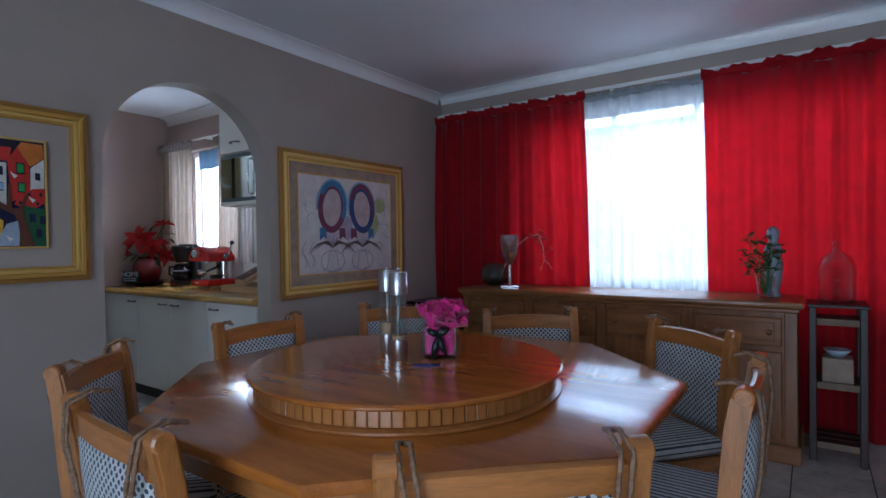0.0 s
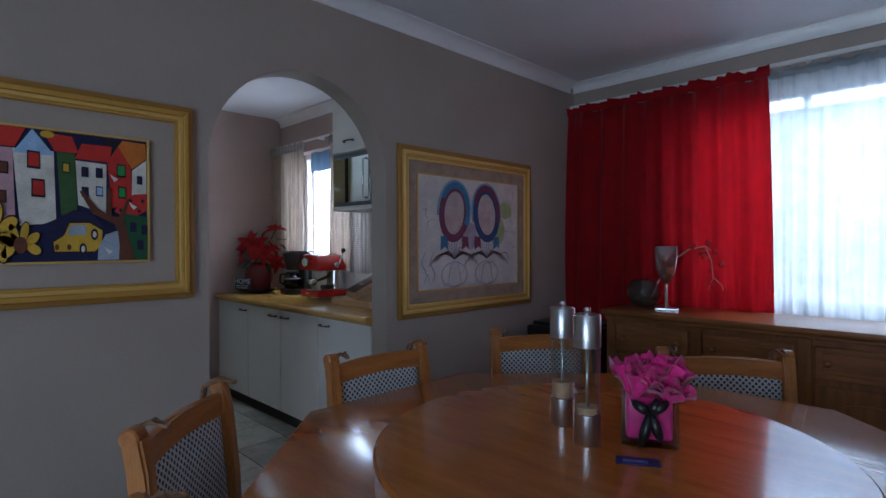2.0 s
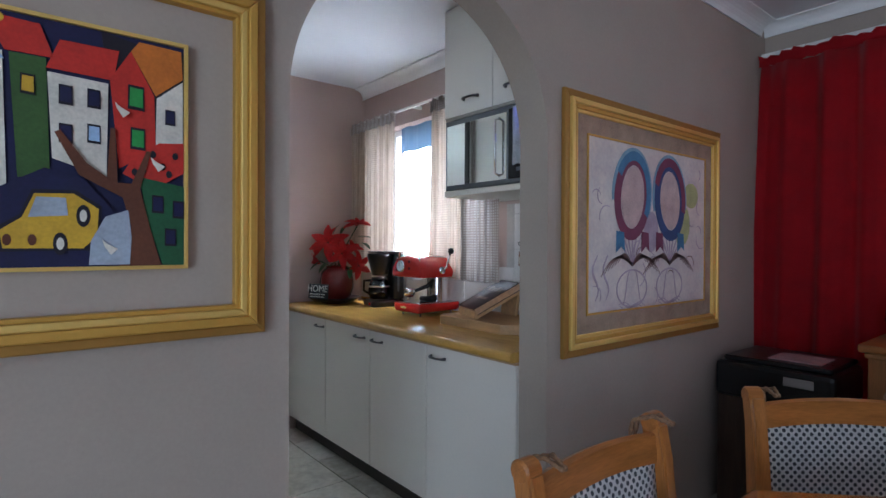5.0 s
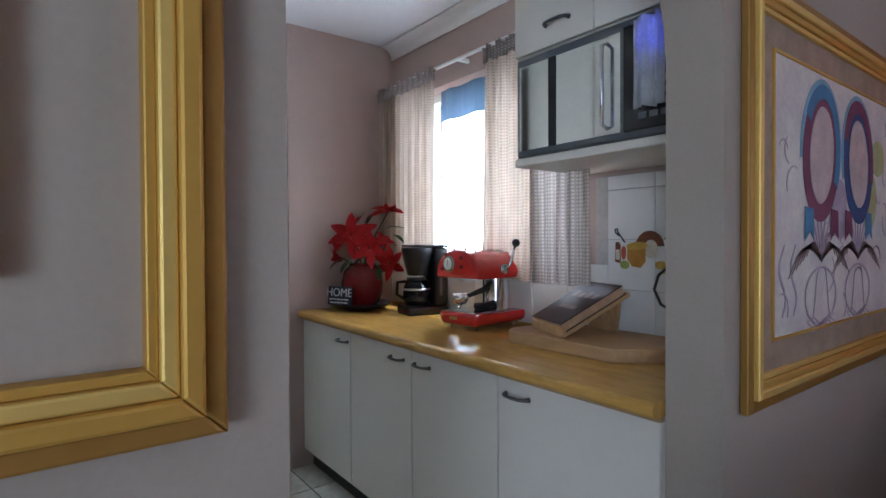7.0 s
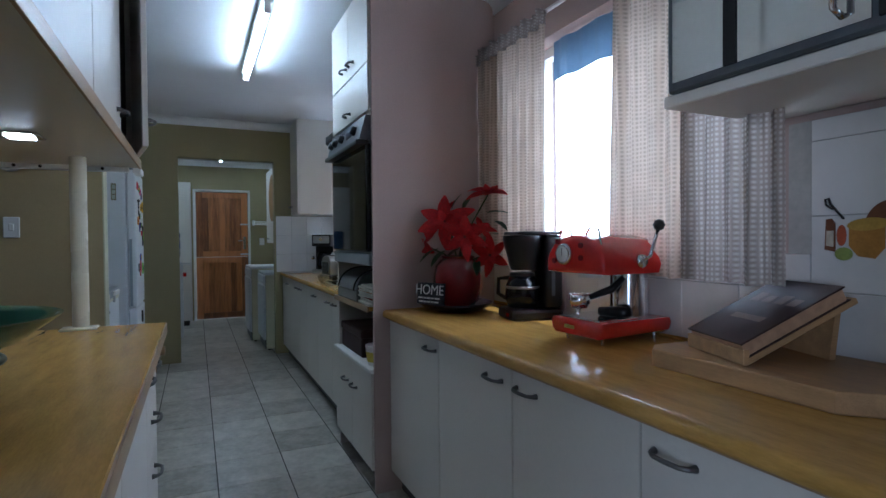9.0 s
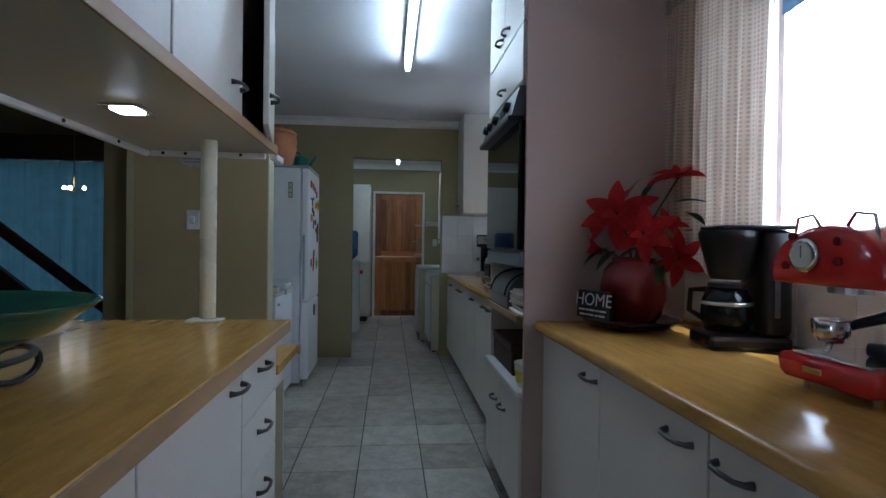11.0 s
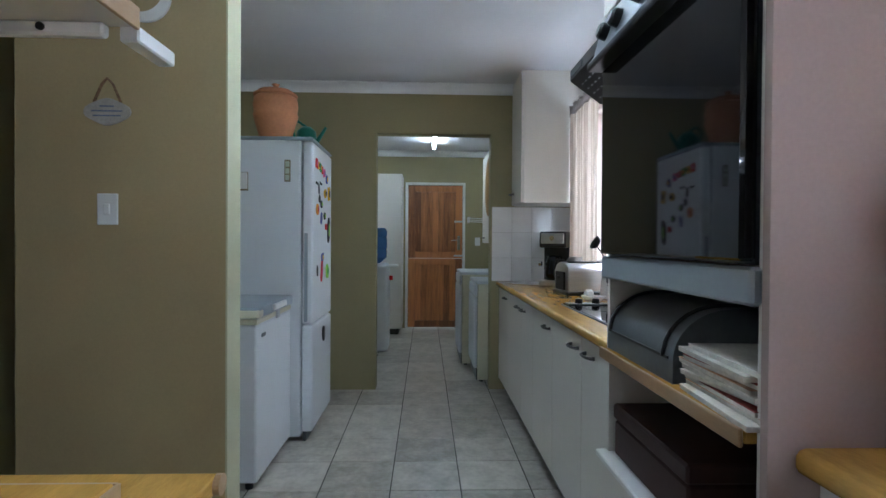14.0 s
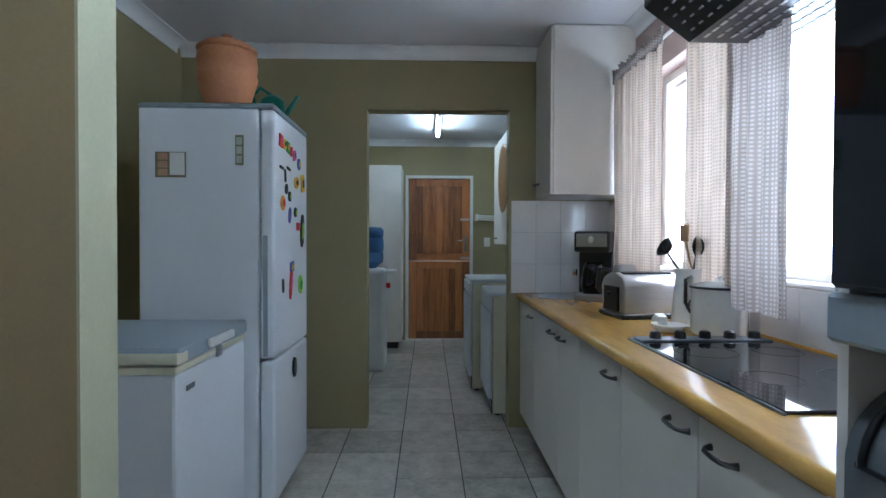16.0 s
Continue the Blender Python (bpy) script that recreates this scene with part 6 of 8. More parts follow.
smooth_by(part("bowl", lathe([(0, 0), (0.05, 0), (0.085, 0.02), (0.112, 0.075), (0.108, 0.125), (0.08, 0.165), (0.07, 0.175), (0.066, 0.175), (0.077, 0.162), (0.103, 0.123), (0.107, 0.077), (0.08, 0.026), (0.05, 0.008), (0, 0.008)], 36), M["dusk_glass"], gb), 60)
part("pebbles", lathe([(0, 0.009), (0.05, 0.009), (0.078, 0.027), (0.09, 0.045), (0.05, 0.05), (0, 0.048)], 20), plain("dark_pebbles", (0.07, 0.06, 0.05)), gb, smooth=True)


def orchid():
    t = thing("berry_branch", "bare arching branch with red berries rising from the glass bowl", "branch", pose(-1.935, 3.6, 0.9))
    main = [(0, 0, 0.02), (0.06, 0.0, 0.16), (0.16, -0.01, 0.3), (0.26, -0.02, 0.37), (0.36, -0.03, 0.39), (0.4, -0.03, 0.36)]
    part("stem", tube(main, [0.005, 0.005, 0.0045, 0.004, 0.003, 0.002], 6), M["rope_pale"], t, smooth=True)
    rnd = random.Random(6)
    part("twig", tube([(0.36, -0.03, 0.39), (0.4, -0.04, 0.3), (0.41, -0.04, 0.2), (0.38, -0.04, 0.12)], [0.003, 0.003, 0.0025, 0.002], 6), M["rope_pale"], t, smooth=True)
    part("twig", tube([(0.41, -0.04, 0.2), (0.46, -0.05, 0.16), (0.47, -0.05, 0.13)], [0.0025, 0.002, 0.0015], 6), M["rope_pale"], t, smooth=True)
    for x, z, r in ((0.28, 0.39, 0.022), (0.33, 0.36, 0.026), (0.38, 0.41, 0.022), (0.36, 0.33, 0.024), (0.42, 0.36, 0.02), (0.45, 0.28, 0.022), (0.39, 0.25, 0.014), (0.37, 0.2, 0.011), (0.38, 0.12, 0.009), (0.36, 0.15, 0.009), (0.4, 0.16, 0.01), (0.47, 0.13, 0.009)):
        part("berry", lathe([(0, -r), (r * 0.7, -r * 0.7), (r, 0), (r * 0.7, r * 0.7), (0, r)], 10, at=(x, -0.03 + rnd.uniform(-0.02, 0.02), z)), M["petal"], t, smooth=True)


orchid()


def leaf_mesh(length, width, bend=0.2, n=6, fold=0.15):
    bm = bmesh.new()
    rows_ = []
    for k in range(n + 1):
        u = k / n
        w = width * math.sin(math.pi * min(1, u * 0.93 + 0.04)) ** 0.8 * (1 - 0.25 * u)
        z = -bend * length * u * u
        rows_.append((bm.verts.new((-w / 2, u * length, z + fold * w)), bm.verts.new((0, u * length, z)), bm.verts.new((w / 2, u * length, z + fold * w))))
    for a, b in zip(rows_, rows_[1:]):
        bm.faces.new((a[0], a[1], b[1], b[0]))
        bm.faces.new((a[1], a[2], b[2], b[1]))
    bmesh.ops.solidify(bm, geom=bm.faces[:], thickness=0.0008)
    return bm


def green_vase():
    t = thing("leaf_vase", "glass tumbler of green leafy sprigs on the sideboard", "vase", pose(-0.09, 3.45, 0.89))
    smooth_by(part("tumbler", lathe([(0, 0), (0.042, 0), (0.05, 0.13), (0.047, 0.13), (0.04, 0.01), (0, 0.01)], 28), M["thin_glass"], t), 40)
    rnd = random.Random(9)
    for k in range(11):
        a, tilt = rnd.uniform(0, 6.28), rnd.uniform(0.15, 0.85)
        L = rnd.uniform(0.2, 0.33)
        tip = Vector((math.cos(a) * L * math.sin(tilt), math.sin(a) * L * math.sin(tilt) * 0.7, 0.02 + L * math.cos(tilt) + 0.06))
        st = part("sprig", tube([(0, 0, 0.02), tuple(tip * 0.5 + Vector((0, 0, 0.03))), tuple(tip)], [0.003, 0.0025, 0.0015], 5), M["leaf_pale"], t, smooth=True)
        for j in range(7):
            p = tip * (0.45 + 0.55 * j / 6) + Vector((0, 0, 0.03 * (1 - j / 6)))
            lf = part("leaf", leaf_mesh(rnd.uniform(0.05, 0.08), 0.026), M["leaf_pale"], st, smooth=True)
            lf.matrix_basis = Matrix.Translation(p) @ Euler((rnd.uniform(-0.4, 0.8), rnd.uniform(-0.5, 0.5), rnd.uniform(0, 6.28))).to_matrix().to_4x4()
    st = bmesh.new()
    lathe([(0, 0), (0.04, 0), (0.045, 0.01), (0.03, 0.03), (0.045, 0.1), (0.052, 0.18), (0.042, 0.24), (0.05, 0.28), (0.03, 0.32), (0.024, 0.335), (0.034, 0.36), (0.034, 0.39), (0.02, 0.415), (0.0, 0.42)], 20, bm=st)
    ob = part("figurine", st, plain("silver_grey_figurine", (0.28, 0.3, 0.34), 0.35))
    ob.matrix_world = pose(-0.06, 3.58, 0.89)
    for p in ob.data.polygons:
        p.use_smooth = True
    tagged(ob, "slender silver-grey figurine behind the leafy tumbler on the sideboard", "figurine")


green_vase()


def side_rack():
    t = thing("side_rack", "dark narrow wooden rack with three slatted shelves", "rack", pose(0.115, 3.42, 0))
    W, D, H = 0.26, 0.3, 0.855
    for x in (0, W - 0.035):
        for y in (0, D - 0.035):
            part("post", box(x, x + 0.035, y, y + 0.035, 0, H, 0.004), M["dark_wood"], t)
    for z in (0.09, 0.42, 0.77):
        for k in range(3):
            part("shelf_slat", box(0.0, W, 0.02 + k * 0.09, 0.09 + k * 0.09, z, z + 0.018, 0.002), M["dark_wood"], t)
        part("shelf_front", box(0.036, W - 0.036, -0.002, 0.014, z - 0.012, z + 0.025, 0.002), plain("rack_front", (0.22, 0.15, 0.1)), t)
    part("top", box(-0.01, W + 0.01, -0.01, D + 0.01, H, H + 0.016, 0.004), M["dark_wood"], t)
    j = thing("glass_jar", "tall lidded clear glass dome jar on the dark rack", "jar", pose(0.245, 3.57, 0.872))
    smooth_by(part("dome", lathe([(0.075, 0), (0.09, 0.02), (0.092, 0.2), (0.07, 0.26), (0.025, 0.29), (0.018, 0.31), (0.028, 0.33), (0.02, 0.35), (0, 0.352), (0, 0.348), (0.014, 0.33), (0.02, 0.286), (0.066, 0.257), (0.089, 0.2), (0.087, 0.02), (0.075, 0)], 36), M["thin_glass"], j), 60)
    smooth_by(part("glass_stem", lathe([(0, 0.002), (0.05, 0.002), (0.05, 0.01), (0.015, 0.02), (0.012, 0.1), (0.035, 0.16), (0.03, 0.2), (0, 0.2)], 24), M["thin_glass"], j), 60)
    b = thing("storage_box", "small beige box with a pale bowl on the rack", "box", pose(0.245, 3.53, 0.438))
    part("case", box(-0.07, 0.07, -0.07, 0.07, 0, 0.135, 0.004), plain("beige_box", (0.38, 0.28, 0.2)), b)
    w = thing("small_bowl", "small pale blue bowl on the beige box", "bowl", pose(0.245, 3.53, 0.573))
    part("bowl", lathe([(0, 0), (0.03, 0), (0.065, 0.04), (0.062, 0.042), (0.03, 0.006), (0, 0.006)], 28), plain("pale_blue_glaze", (0.5, 0.56, 0.62), 0.3), w, smooth=True)


side_rack()
pr = thing("printer", "black printer standing in the corner by the sideboard", "printer", pose(-2.68, 3.25, 0))
part("stand", box(0.0, 0.48, 0.02, 0.42, 0, 0.56, 0.004), M["dark_wood"], pr)
part("body", box(-0.005, 0.5, 0.0, 0.44, 0.56, 0.73, 0.02, seg=2), M["black_plastic"], pr)
part("lid", box(0.02, 0.48, 0.04, 0.43, 0.73, 0.755, 0.008), M["black_plastic"], pr)
part("sheet", box(0.2, 0.42, 0.1, 0.3, 0.756, 0.76), plain("pink_sheet", (0.5, 0.33, 0.33)), pr)
part("display", box(0.3, 0.42, -0.004, 0.01, 0.66, 0.7, 0.002), M["steel"], pr)


# ---- on the counter by the arch ----
def poinsettia():
    tr_ = thing("serving_tray", "black oval tray under the red vase", "tray", pose(-4.865, 2.265, 0.888))
    bm = lathe([(0, 0.022), (0.16, 0.022), (0.195, 0.042), (0.2, 0.044), (0.198, 0.036), (0.165, 0.014), (0.1, 0.01), (0.1, 0), (0, 0)], 48)
    bmesh.ops.transform(bm, matrix=Matrix.Diagonal((1, 0.85, 1, 1)), verts=bm.verts[:])
    part("dish", bm, mat("tray_lacquer", (0.02, 0.012, 0.016), 0.25, vary=0.1), tr_, smooth=True)
    t = thing("red_vase", "round dark red glazed vase of poinsettias", "vase", pose(-4.885, 2.295, 0.9105))
    smooth_by(part("pot", lathe([(0, 0), (0.075, 0), (0.095, 0.02), (0.118, 0.08), (0.12, 0.13), (0.108, 0.19), (0.088, 0.215), (0.076, 0.222), (0.08, 0.234), (0.072, 0.236), (0.066, 0.222), (0.07, 0.19), (0, 0.18)], 40), M["red_vase"], t), 40)
    rnd = random.Random(21)
    heads = [(-0.015, -0.06, 0.40, 0.14, (0.75, -0.55, 0.2)), (-0.2, -0.11, 0.295, 0.125, (0.45, -0.8, 0.05)), (0.05, 0.14, 0.53, 0.12, (0.35, -0.3, 0.85)), (0.11, -0.02, 0.325, 0.115, (0.8, -0.4, 0.1)), (-0.1, -0.02, 0.43, 0.1, (0.2, -0.5, 0.8)),
             (0.13, 0.1, 0.24, 0.1, (0.85, -0.2, -0.1)), (0.04, 0.1, 0.36, 0.085, (0.7, 0.1, 0.6)), (-0.05, 0.12, 0.36, 0.08, (0.2, -0.2, 0.9))]
    for hx, hy, hz, R, d in heads:
        f = part("flower_stem", tube([(0, 0, 0.19), (hx * 0.35, hy * 0.35, 0.19 + (hz - 0.19) * 0.5), (hx, hy, hz)], 0.004, 6), M["leaf"], t, smooth=True)
        q = Vector(d).normalized().to_track_quat("Z", "Y").to_matrix().to_4x4()
        n = 6
        for k in range(n):
            pe = part("petal", leaf_mesh(R * rnd.uniform(0.85, 1.1), R * 0.52, rnd.uniform(0.1, 0.35), fold=0.22), M["petal"], f, smooth=True)
            pe.matrix_basis = Matrix.Translation((hx, hy, hz)) @ q @ Matrix.Rotation(2 * math.pi * k / n + rnd.uniform(-0.15, 0.15), 4, "Z") @ Matrix.Rotation(radians(rnd.uniform(5, 28)), 4, "X")
        for k in range(4):
            pe = part("petal", leaf_mesh(R * 0.5, R * 0.3, 0.1, fold=0.25), M["petal"], f, smooth=True)
            pe.matrix_basis = Matrix.Translation((hx, hy, hz)) @ q @ Matrix.Rotation(2 * math.pi * k / 4 + 0.4, 4, "Z") @ Matrix.Rotation(radians(42), 4, "X")
        part("flower_heart", lathe([(0, -0.004), (0.008, 0), (0.006, 0.01), (0, 0.012)], 8, m=Matrix.Translation((hx, hy, hz)) @ q), plain("flower_eye", (0.16, 0.03, 0.02)), f)
    for x, y, z, L, rx, rz in ((0.06, 0.13, 0.44, 0.12, 10, -60), (0.1, 0.14, 0.40, 0.11, -10, -85), (0.03, 0.02, 0.28, 0.13, -20, 175), (-0.1, 0.0, 0.33, 0.13, 10, 75), (-0.06, 0.06, 0.46, 0.1, 60, 20), (0.1, 0.05, 0.22, 0.1, -30, -120),
                               (-0.07, -0.07, 0.27, 0.12, -20, 130), (0.02, -0.08, 0.26, 0.11, -25, -160), (0.05, 0.16, 0.34, 0.1, 0, -40), (-0.02, -0.02, 0.46, 0.09, 70, -20)):
        lf = part("leaf", leaf_mesh(L, L * 0.42, 0.25), M["leaf"], t, smooth=True)
        lf.matrix_basis = pose(x, y, z, rx, 0, rz)
    s = thing("home_sign", "small dark wooden block sign reading HOME in white", "sign", pose(-4.825, 2.12, 0.927, -6, 0, 22))
    part("block", box(-0.08, 0.08, -0.01, 0.012, 0.0, 0.1, 0.002), M["navy"], s)
    text("HOME", 0.064, 0.0006, s, M["white_ink"], pose(0, -0.0108, 0.066, 90, 0, 0))
    for z, w in ((0.03, 0.135), (0.013, 0.125)):
        for k, (a, b) in enumerate(((-0.5, -0.28), (-0.24, -0.14), (-0.1, 0.08), (0.12, 0.22), (0.26, 0.5))):
            part("text_bar", box(a * w, b * w, -0.0112, -0.0095, z - 0.0035, z + 0.0035), M["white_ink"], s)


poinsettia()


def drip_coffee_maker(m, label):
    t = thing("coffee_maker", label, "coffee maker", m)
    part("base", box(-0.09, 0.09, -0.13, 0.1, 0, 0.045, 0.014, seg=2), M["black_plastic"], t)
    smooth_by(part("water_tank", box(-0.088, 0.088, 0.02, 0.1, 0.045, 0.352, 0.02, seg=3), M["black_plastic"], t), 40)
    smooth_by(part("filter_housing", lathe([(0, 0.205), (0.05, 0.205), (0.056, 0.215), (0.082, 0.32), (0.086, 0.335), (0.084, 0.35), (0, 0.352)], 32, at=(0, -0.045, 0)), M["black_plastic"], t), 40)
    part("lid", box(-0.089, 0.089, -0.1, 0.101, 0.353, 0.366, 0.006, seg=2), M["black_plastic"], t, "flat black lid")
    part("level_window", box(0.0885, 0.0905, 0.045, 0.06, 0.1, 0.25, 0.0008), M["oven_grey"], t, "narrow grey water gauge")
    jug = part("jug", lathe([(0, 0.05), (0.06, 0.05), (0.073, 0.085), (0.069, 0.14), (0.052, 0.18), (0.049, 0.18), (0.065, 0.14), (0.069, 0.087), (0.056, 0.055), (0, 0.055)], 32, at=(0, -0.05, 0)), M["black_glass"], t, "dark glass jug", smooth=True)
    part("jug_band", lathe([(0.0715, 0.128), (0.0735, 0.13), (0.0735, 0.137), (0.0705, 0.139)], 32, at=(0, -0.05, 0)), M["steel"], jug, "steel band", smooth=True)
    part("jug_lid", lathe([(0, 0.18), (0.054, 0.18), (0.052, 0.194), (0, 0.198)], 24, at=(0, -0.05, 0)), M["black_plastic"], jug)
    part("jug_handle", tube([(-0.05, -0.09, 0.17), (-0.085, -0.125, 0.165), (-0.088, -0.128, 0.1), (-0.062, -0.1, 0.08)], 0.009, 8), M["black_plastic"], jug, smooth=True)
    part("switch", box(0.03, 0.055, -0.134, -0.129, 0.014, 0.03, 0.002), M["red_paint"], t, "small red switch")


drip_coffee_maker(pose(-4.49, 2.455, 0.888, 0, 0, -12), "black drip coffee maker with a glass jug")


def espresso_machine():
    t = thing("espresso_machine", "retro red espresso machine with chrome details", "espresso machine", pose(-3.965, 2.25, 0.888, 0, 0, 4) @ Matrix.Scale(1.12, 4))
    D = 0.29
    # base and head: rounded shells carried along the machine's depth
    base_ol = [(-0.1, 0.03), (-0.085, 0.02), (0.085, 0.02), (0.1, 0.03), (0.105, 0.052), (0.1, 0.066), (-0.1, 0.066), (-0.105, 0.052)]
    smooth_by(part("base", prism(base_ol, 0.0, D, 0.012), M["red_paint"], t, "red enamel base"), 50)
    head_ol = [(-0.115, 0.2), (0.115, 0.2), (0.118, 0.225)] + [(0.118 * math.cos(a), 0.225 + 0.085 * math.sin(a)) for a in np.linspace(0.25, math.pi - 0.25, 12)] + [(-0.118, 0.225)]
    smooth_by(part("head", prism(head_ol, -0.005, D, 0.014), M["red_paint"], t, "red enamel head"), 50)
    smooth_by(part("column", lathe([(0.055, 0.066), (0.055, 0.2)], 28, at=(0.02, 0.2, 0)), M["chrome"], t), 60)
    part("drip_grid", box(-0.08, 0.08, 0.015, 0.17, 0.066, 0.072, 0.002), M["chrome"], t)
    g = part("gauge", lathe([(0, 0), (0.03, 0), (0.032, 0.004), (0.03, 0.012), (0.024, 0.013), (0, 0.011)], 24, m=pose(-0.03, -0.004, 0.255, 90, 0, 0)), M["chrome"], t, smooth=True)
    part("dial", rod(0.023, 0.0, 0.0142, 24, m=pose(-0.03, -0.004, 0.255, 90, 0, 0)), M["white_plastic"], g)
    part("needle", box(-0.031, -0.029, -0.0192, -0.0184, 0.25, 0.273), M["black_ink"], g)
    for x, z in ((-0.075, 0.235), (0.035, 0.245), (0.035, 0.28), (-0.06, 0.29)):
        part("button", rod(0.008, 0, 0.006, 14, m=pose(x, -0.004, z, 90, 0, 0)), M["red_vase"], t, smooth=False)
    part("brew_group", rod(0.035, 0.185, 0.2, 24, at=(-0.02, 0.08, 0)), M["steel"], t)
    h = part("portafilter", lathe([(0, 0.095), (0.022, 0.095), (0.03, 0.11), (0.032, 0.135), (0.03, 0.137), (0, 0.13)], 24, at=(-0.03, 0.05, 0)), M["chrome"], t, smooth=True)
    part("grip", tube([(-0.02, 0.08, 0.125), (0.02, 0.13, 0.15), (0.045, 0.15, 0.185)], [0.009, 0.012, 0.009], 10), M["black_plastic"], h, smooth=True)
    part("filter_spout", tube([(-0.03, 0.05, 0.095), (-0.03, 0.04, 0.078)], 0.006, 8), M["chrome"], h, smooth=True)
    j = part("spare_grip", tube([(0.0, 0.1, 0.085), (0.06, 0.12, 0.086), (0.09, 0.13, 0.09)], [0.013, 0.018, 0.012], 10), M["black_plastic"], t, smooth=True)
    lv = part("steam_lever", tube([(0.118, 0.14, 0.235), (0.14, 0.15, 0.25), (0.15, 0.17, 0.325)], 0.005, 8), M["chrome"], t, smooth=True)
    part("lever_knob", lathe([(0, -0.017), (0.012, -0.012), (0.017, 0), (0.012, 0.012), (0, 0.017)], 16, at=(0.151, 0.172, 0.335)), M["black_plastic"], lv, smooth=True)
    part("lever_hub", lathe([(0, 0), (0.02, 0), (0.018, 0.014), (0, 0.018)], 18, m=pose(0.112, 0.14, 0.235, 0, 90, 0)), M["chrome"], lv, smooth=True)
    for x in (-0.085, 0.085):
        wire = [(x * (1 - 0.75 * u), 0.03 + 0.2 * v, 0.285 + 0.03 * math.sin(math.pi * u) + 0.02 * u) for u, v in ((0, 0), (0.25, 0.02), (0.5, 0.05), (0.75, 0.08), (1, 0.1))]
        part("cup_rail", tube([(x, 0.02, 0.28), (x * 0.9, 0.02, 0.325), (x * 0.5, 0.02, 0.33), (x * 0.3, 0.02, 0.305)], 0.003, 6), M["chrome"], t, smooth=True)
        part("cup_rail", tube([(x, 0.25, 0.28), (x * 0.9, 0.25, 0.325), (x * 0.5, 0.25, 0.33), (x * 0.3, 0.25, 0.305)], 0.003, 6), M["chrome"], t, smooth=True)
    for x in (-0.07, 0.07):
        for y in (0.04, 0.25):
            part("foot", rod(0.006, 0, 0.022, 10, at=(x, y, 0)), M["chrome"], t)
    part("badge", box(-0.04, 0.0, -0.002, 0.002, 0.04, 0.05, 0.001), M["brass"], t)


espresso_machine()
bd = thing("chopping_board", "thick pale wooden chopping board with cut corners", "chopping board", pose(-3.67, 2.235, 0.888))
part("slab", slab([(0.0, 0.05), (0.04, 0.0), (0.48, 0.0), (0.6, 0.12), (0.62, 0.34), (0.02, 0.34)], 0, 0.045, 0.004), M["board"], bd)


def cook_book():
    t = thing("book_stand", "wooden book stand on the chopping board", "stand", pose(-3.39, 2.275, 0.934, 0, 0, 70))
    tilt = Matrix.Rotation(radians(-27), 4, "Y")
    b = part("rest", box(0.0, 0.3, 0.0, 0.23, 0.0, 0.014, 0.002), M["board"], t)
    b.matrix_basis = tilt
    part("prop", prism([(0.22, 0.0), (0.235, 0.0), (0.25, 0.118), (0.235, 0.111)], 0.03, 0.2), M["board"], t)
    part("lip", box(-0.012, 0.004, 0.0, 0.23, 0.0, 0.035, 0.002), M["board"], t)
    k = thing("cook_book", "dark brown closed cookery book on a wooden stand", "book", pose(-3.39, 2.275, 0.934, 0, 0, 70) @ tilt @ pose(0.006, 0, 0.0145))
    part("page_block", box(0.004, 0.275, 0.006, 0.214, 0.003, 0.033), M["paper_warm"], k, "yellowed page block")
    part("cover", box(0.0, 0.28, 0.0, 0.22, 0.033, 0.037, 0.001), M["leather"], k, "dark brown cover")
    part("cover", box(0.0, 0.28, 0.0, 0.22, 0.0, 0.003, 0.001), M["leather"], k)
    part("title_bar", box(0.09, 0.11, 0.05, 0.16, 0.0372, 0.0378), plain("book_print", (0.25, 0.17, 0.14)), k)
    for q in range(4):
        part("title_bar", box(0.17, 0.2 + 0.01 * (q % 2), 0.03 + q * 0.042, 0.06 + q * 0.042, 0.0372, 0.0378), plain("book_print", (0.25, 0.17, 0.14)), k)


cook_book()
wa = thing("wall_sticker", "cut-out of copper pots and vegetables stuck on the tiles", "decoration", pose(-3.33, 2.585, 1.245))
tints = {"copper": (0.46, 0.22, 0.04), "brown": (0.2, 0.075, 0.035), "cream": (0.62, 0.55, 0.45), "lime": (0.3, 0.36, 0.09), "ochre": (0.55, 0.34, 0.06), "red": (0.45, 0.1, 0.04), "ink": (0.05, 0.04, 0.04)}


def cut(name, tint, pts, lay):
    part(name, prism(pts, -0.0015 - 0.001 * lay, -0.0005 - 0.001 * lay), plain("sticker_" + tint, tints[tint]), wa)


cut("cut_lid", "brown", [(0.07 + 0.058 * math.cos(a), 0.0 + 0.062 * math.sin(a)) for a in np.linspace(0.1, math.pi, 16)], 0)
cut("cut_mushroom", "cream", ring_pts(0.075, -0.005, 0.028, 0.034, 18), 1)
cut("cut_pot", "copper", [(-0.02, 0.0), (0.055, 0.01), (0.055, -0.05), (0.035, -0.075), (0.0, -0.07), (-0.02, -0.045)], 2)
cut("cut_pot_rim", "ochre", ring_pts(0.02, 0.006, 0.044, 0.015, 18, 0.08), 3)
cut("cut_jar", "brown", [(-0.075, -0.055), (-0.05, -0.06), (-0.05, 0.01), (-0.058, 0.022), (-0.072, 0.02)], 1)
cut("cut_jar_label", "cream", [(-0.071, -0.045), (-0.054, -0.048), (-0.054, -0.008), (-0.07, -0.008)], 2)
cut("cut_beet", "red", ring_pts(-0.036, -0.02, 0.011, 0.026, 12), 2)
cut("cut_apple", "lime", ring_pts(-0.03, -0.065, 0.02, 0.016, 16), 4)
cut("cut_onion", "ochre", ring_pts(0.115, -0.062, 0.022, 0.015, 14), 2)
cut("cut_onion", "ochre", ring_pts(0.14, -0.08, 0.021, 0.014, 14), 3)
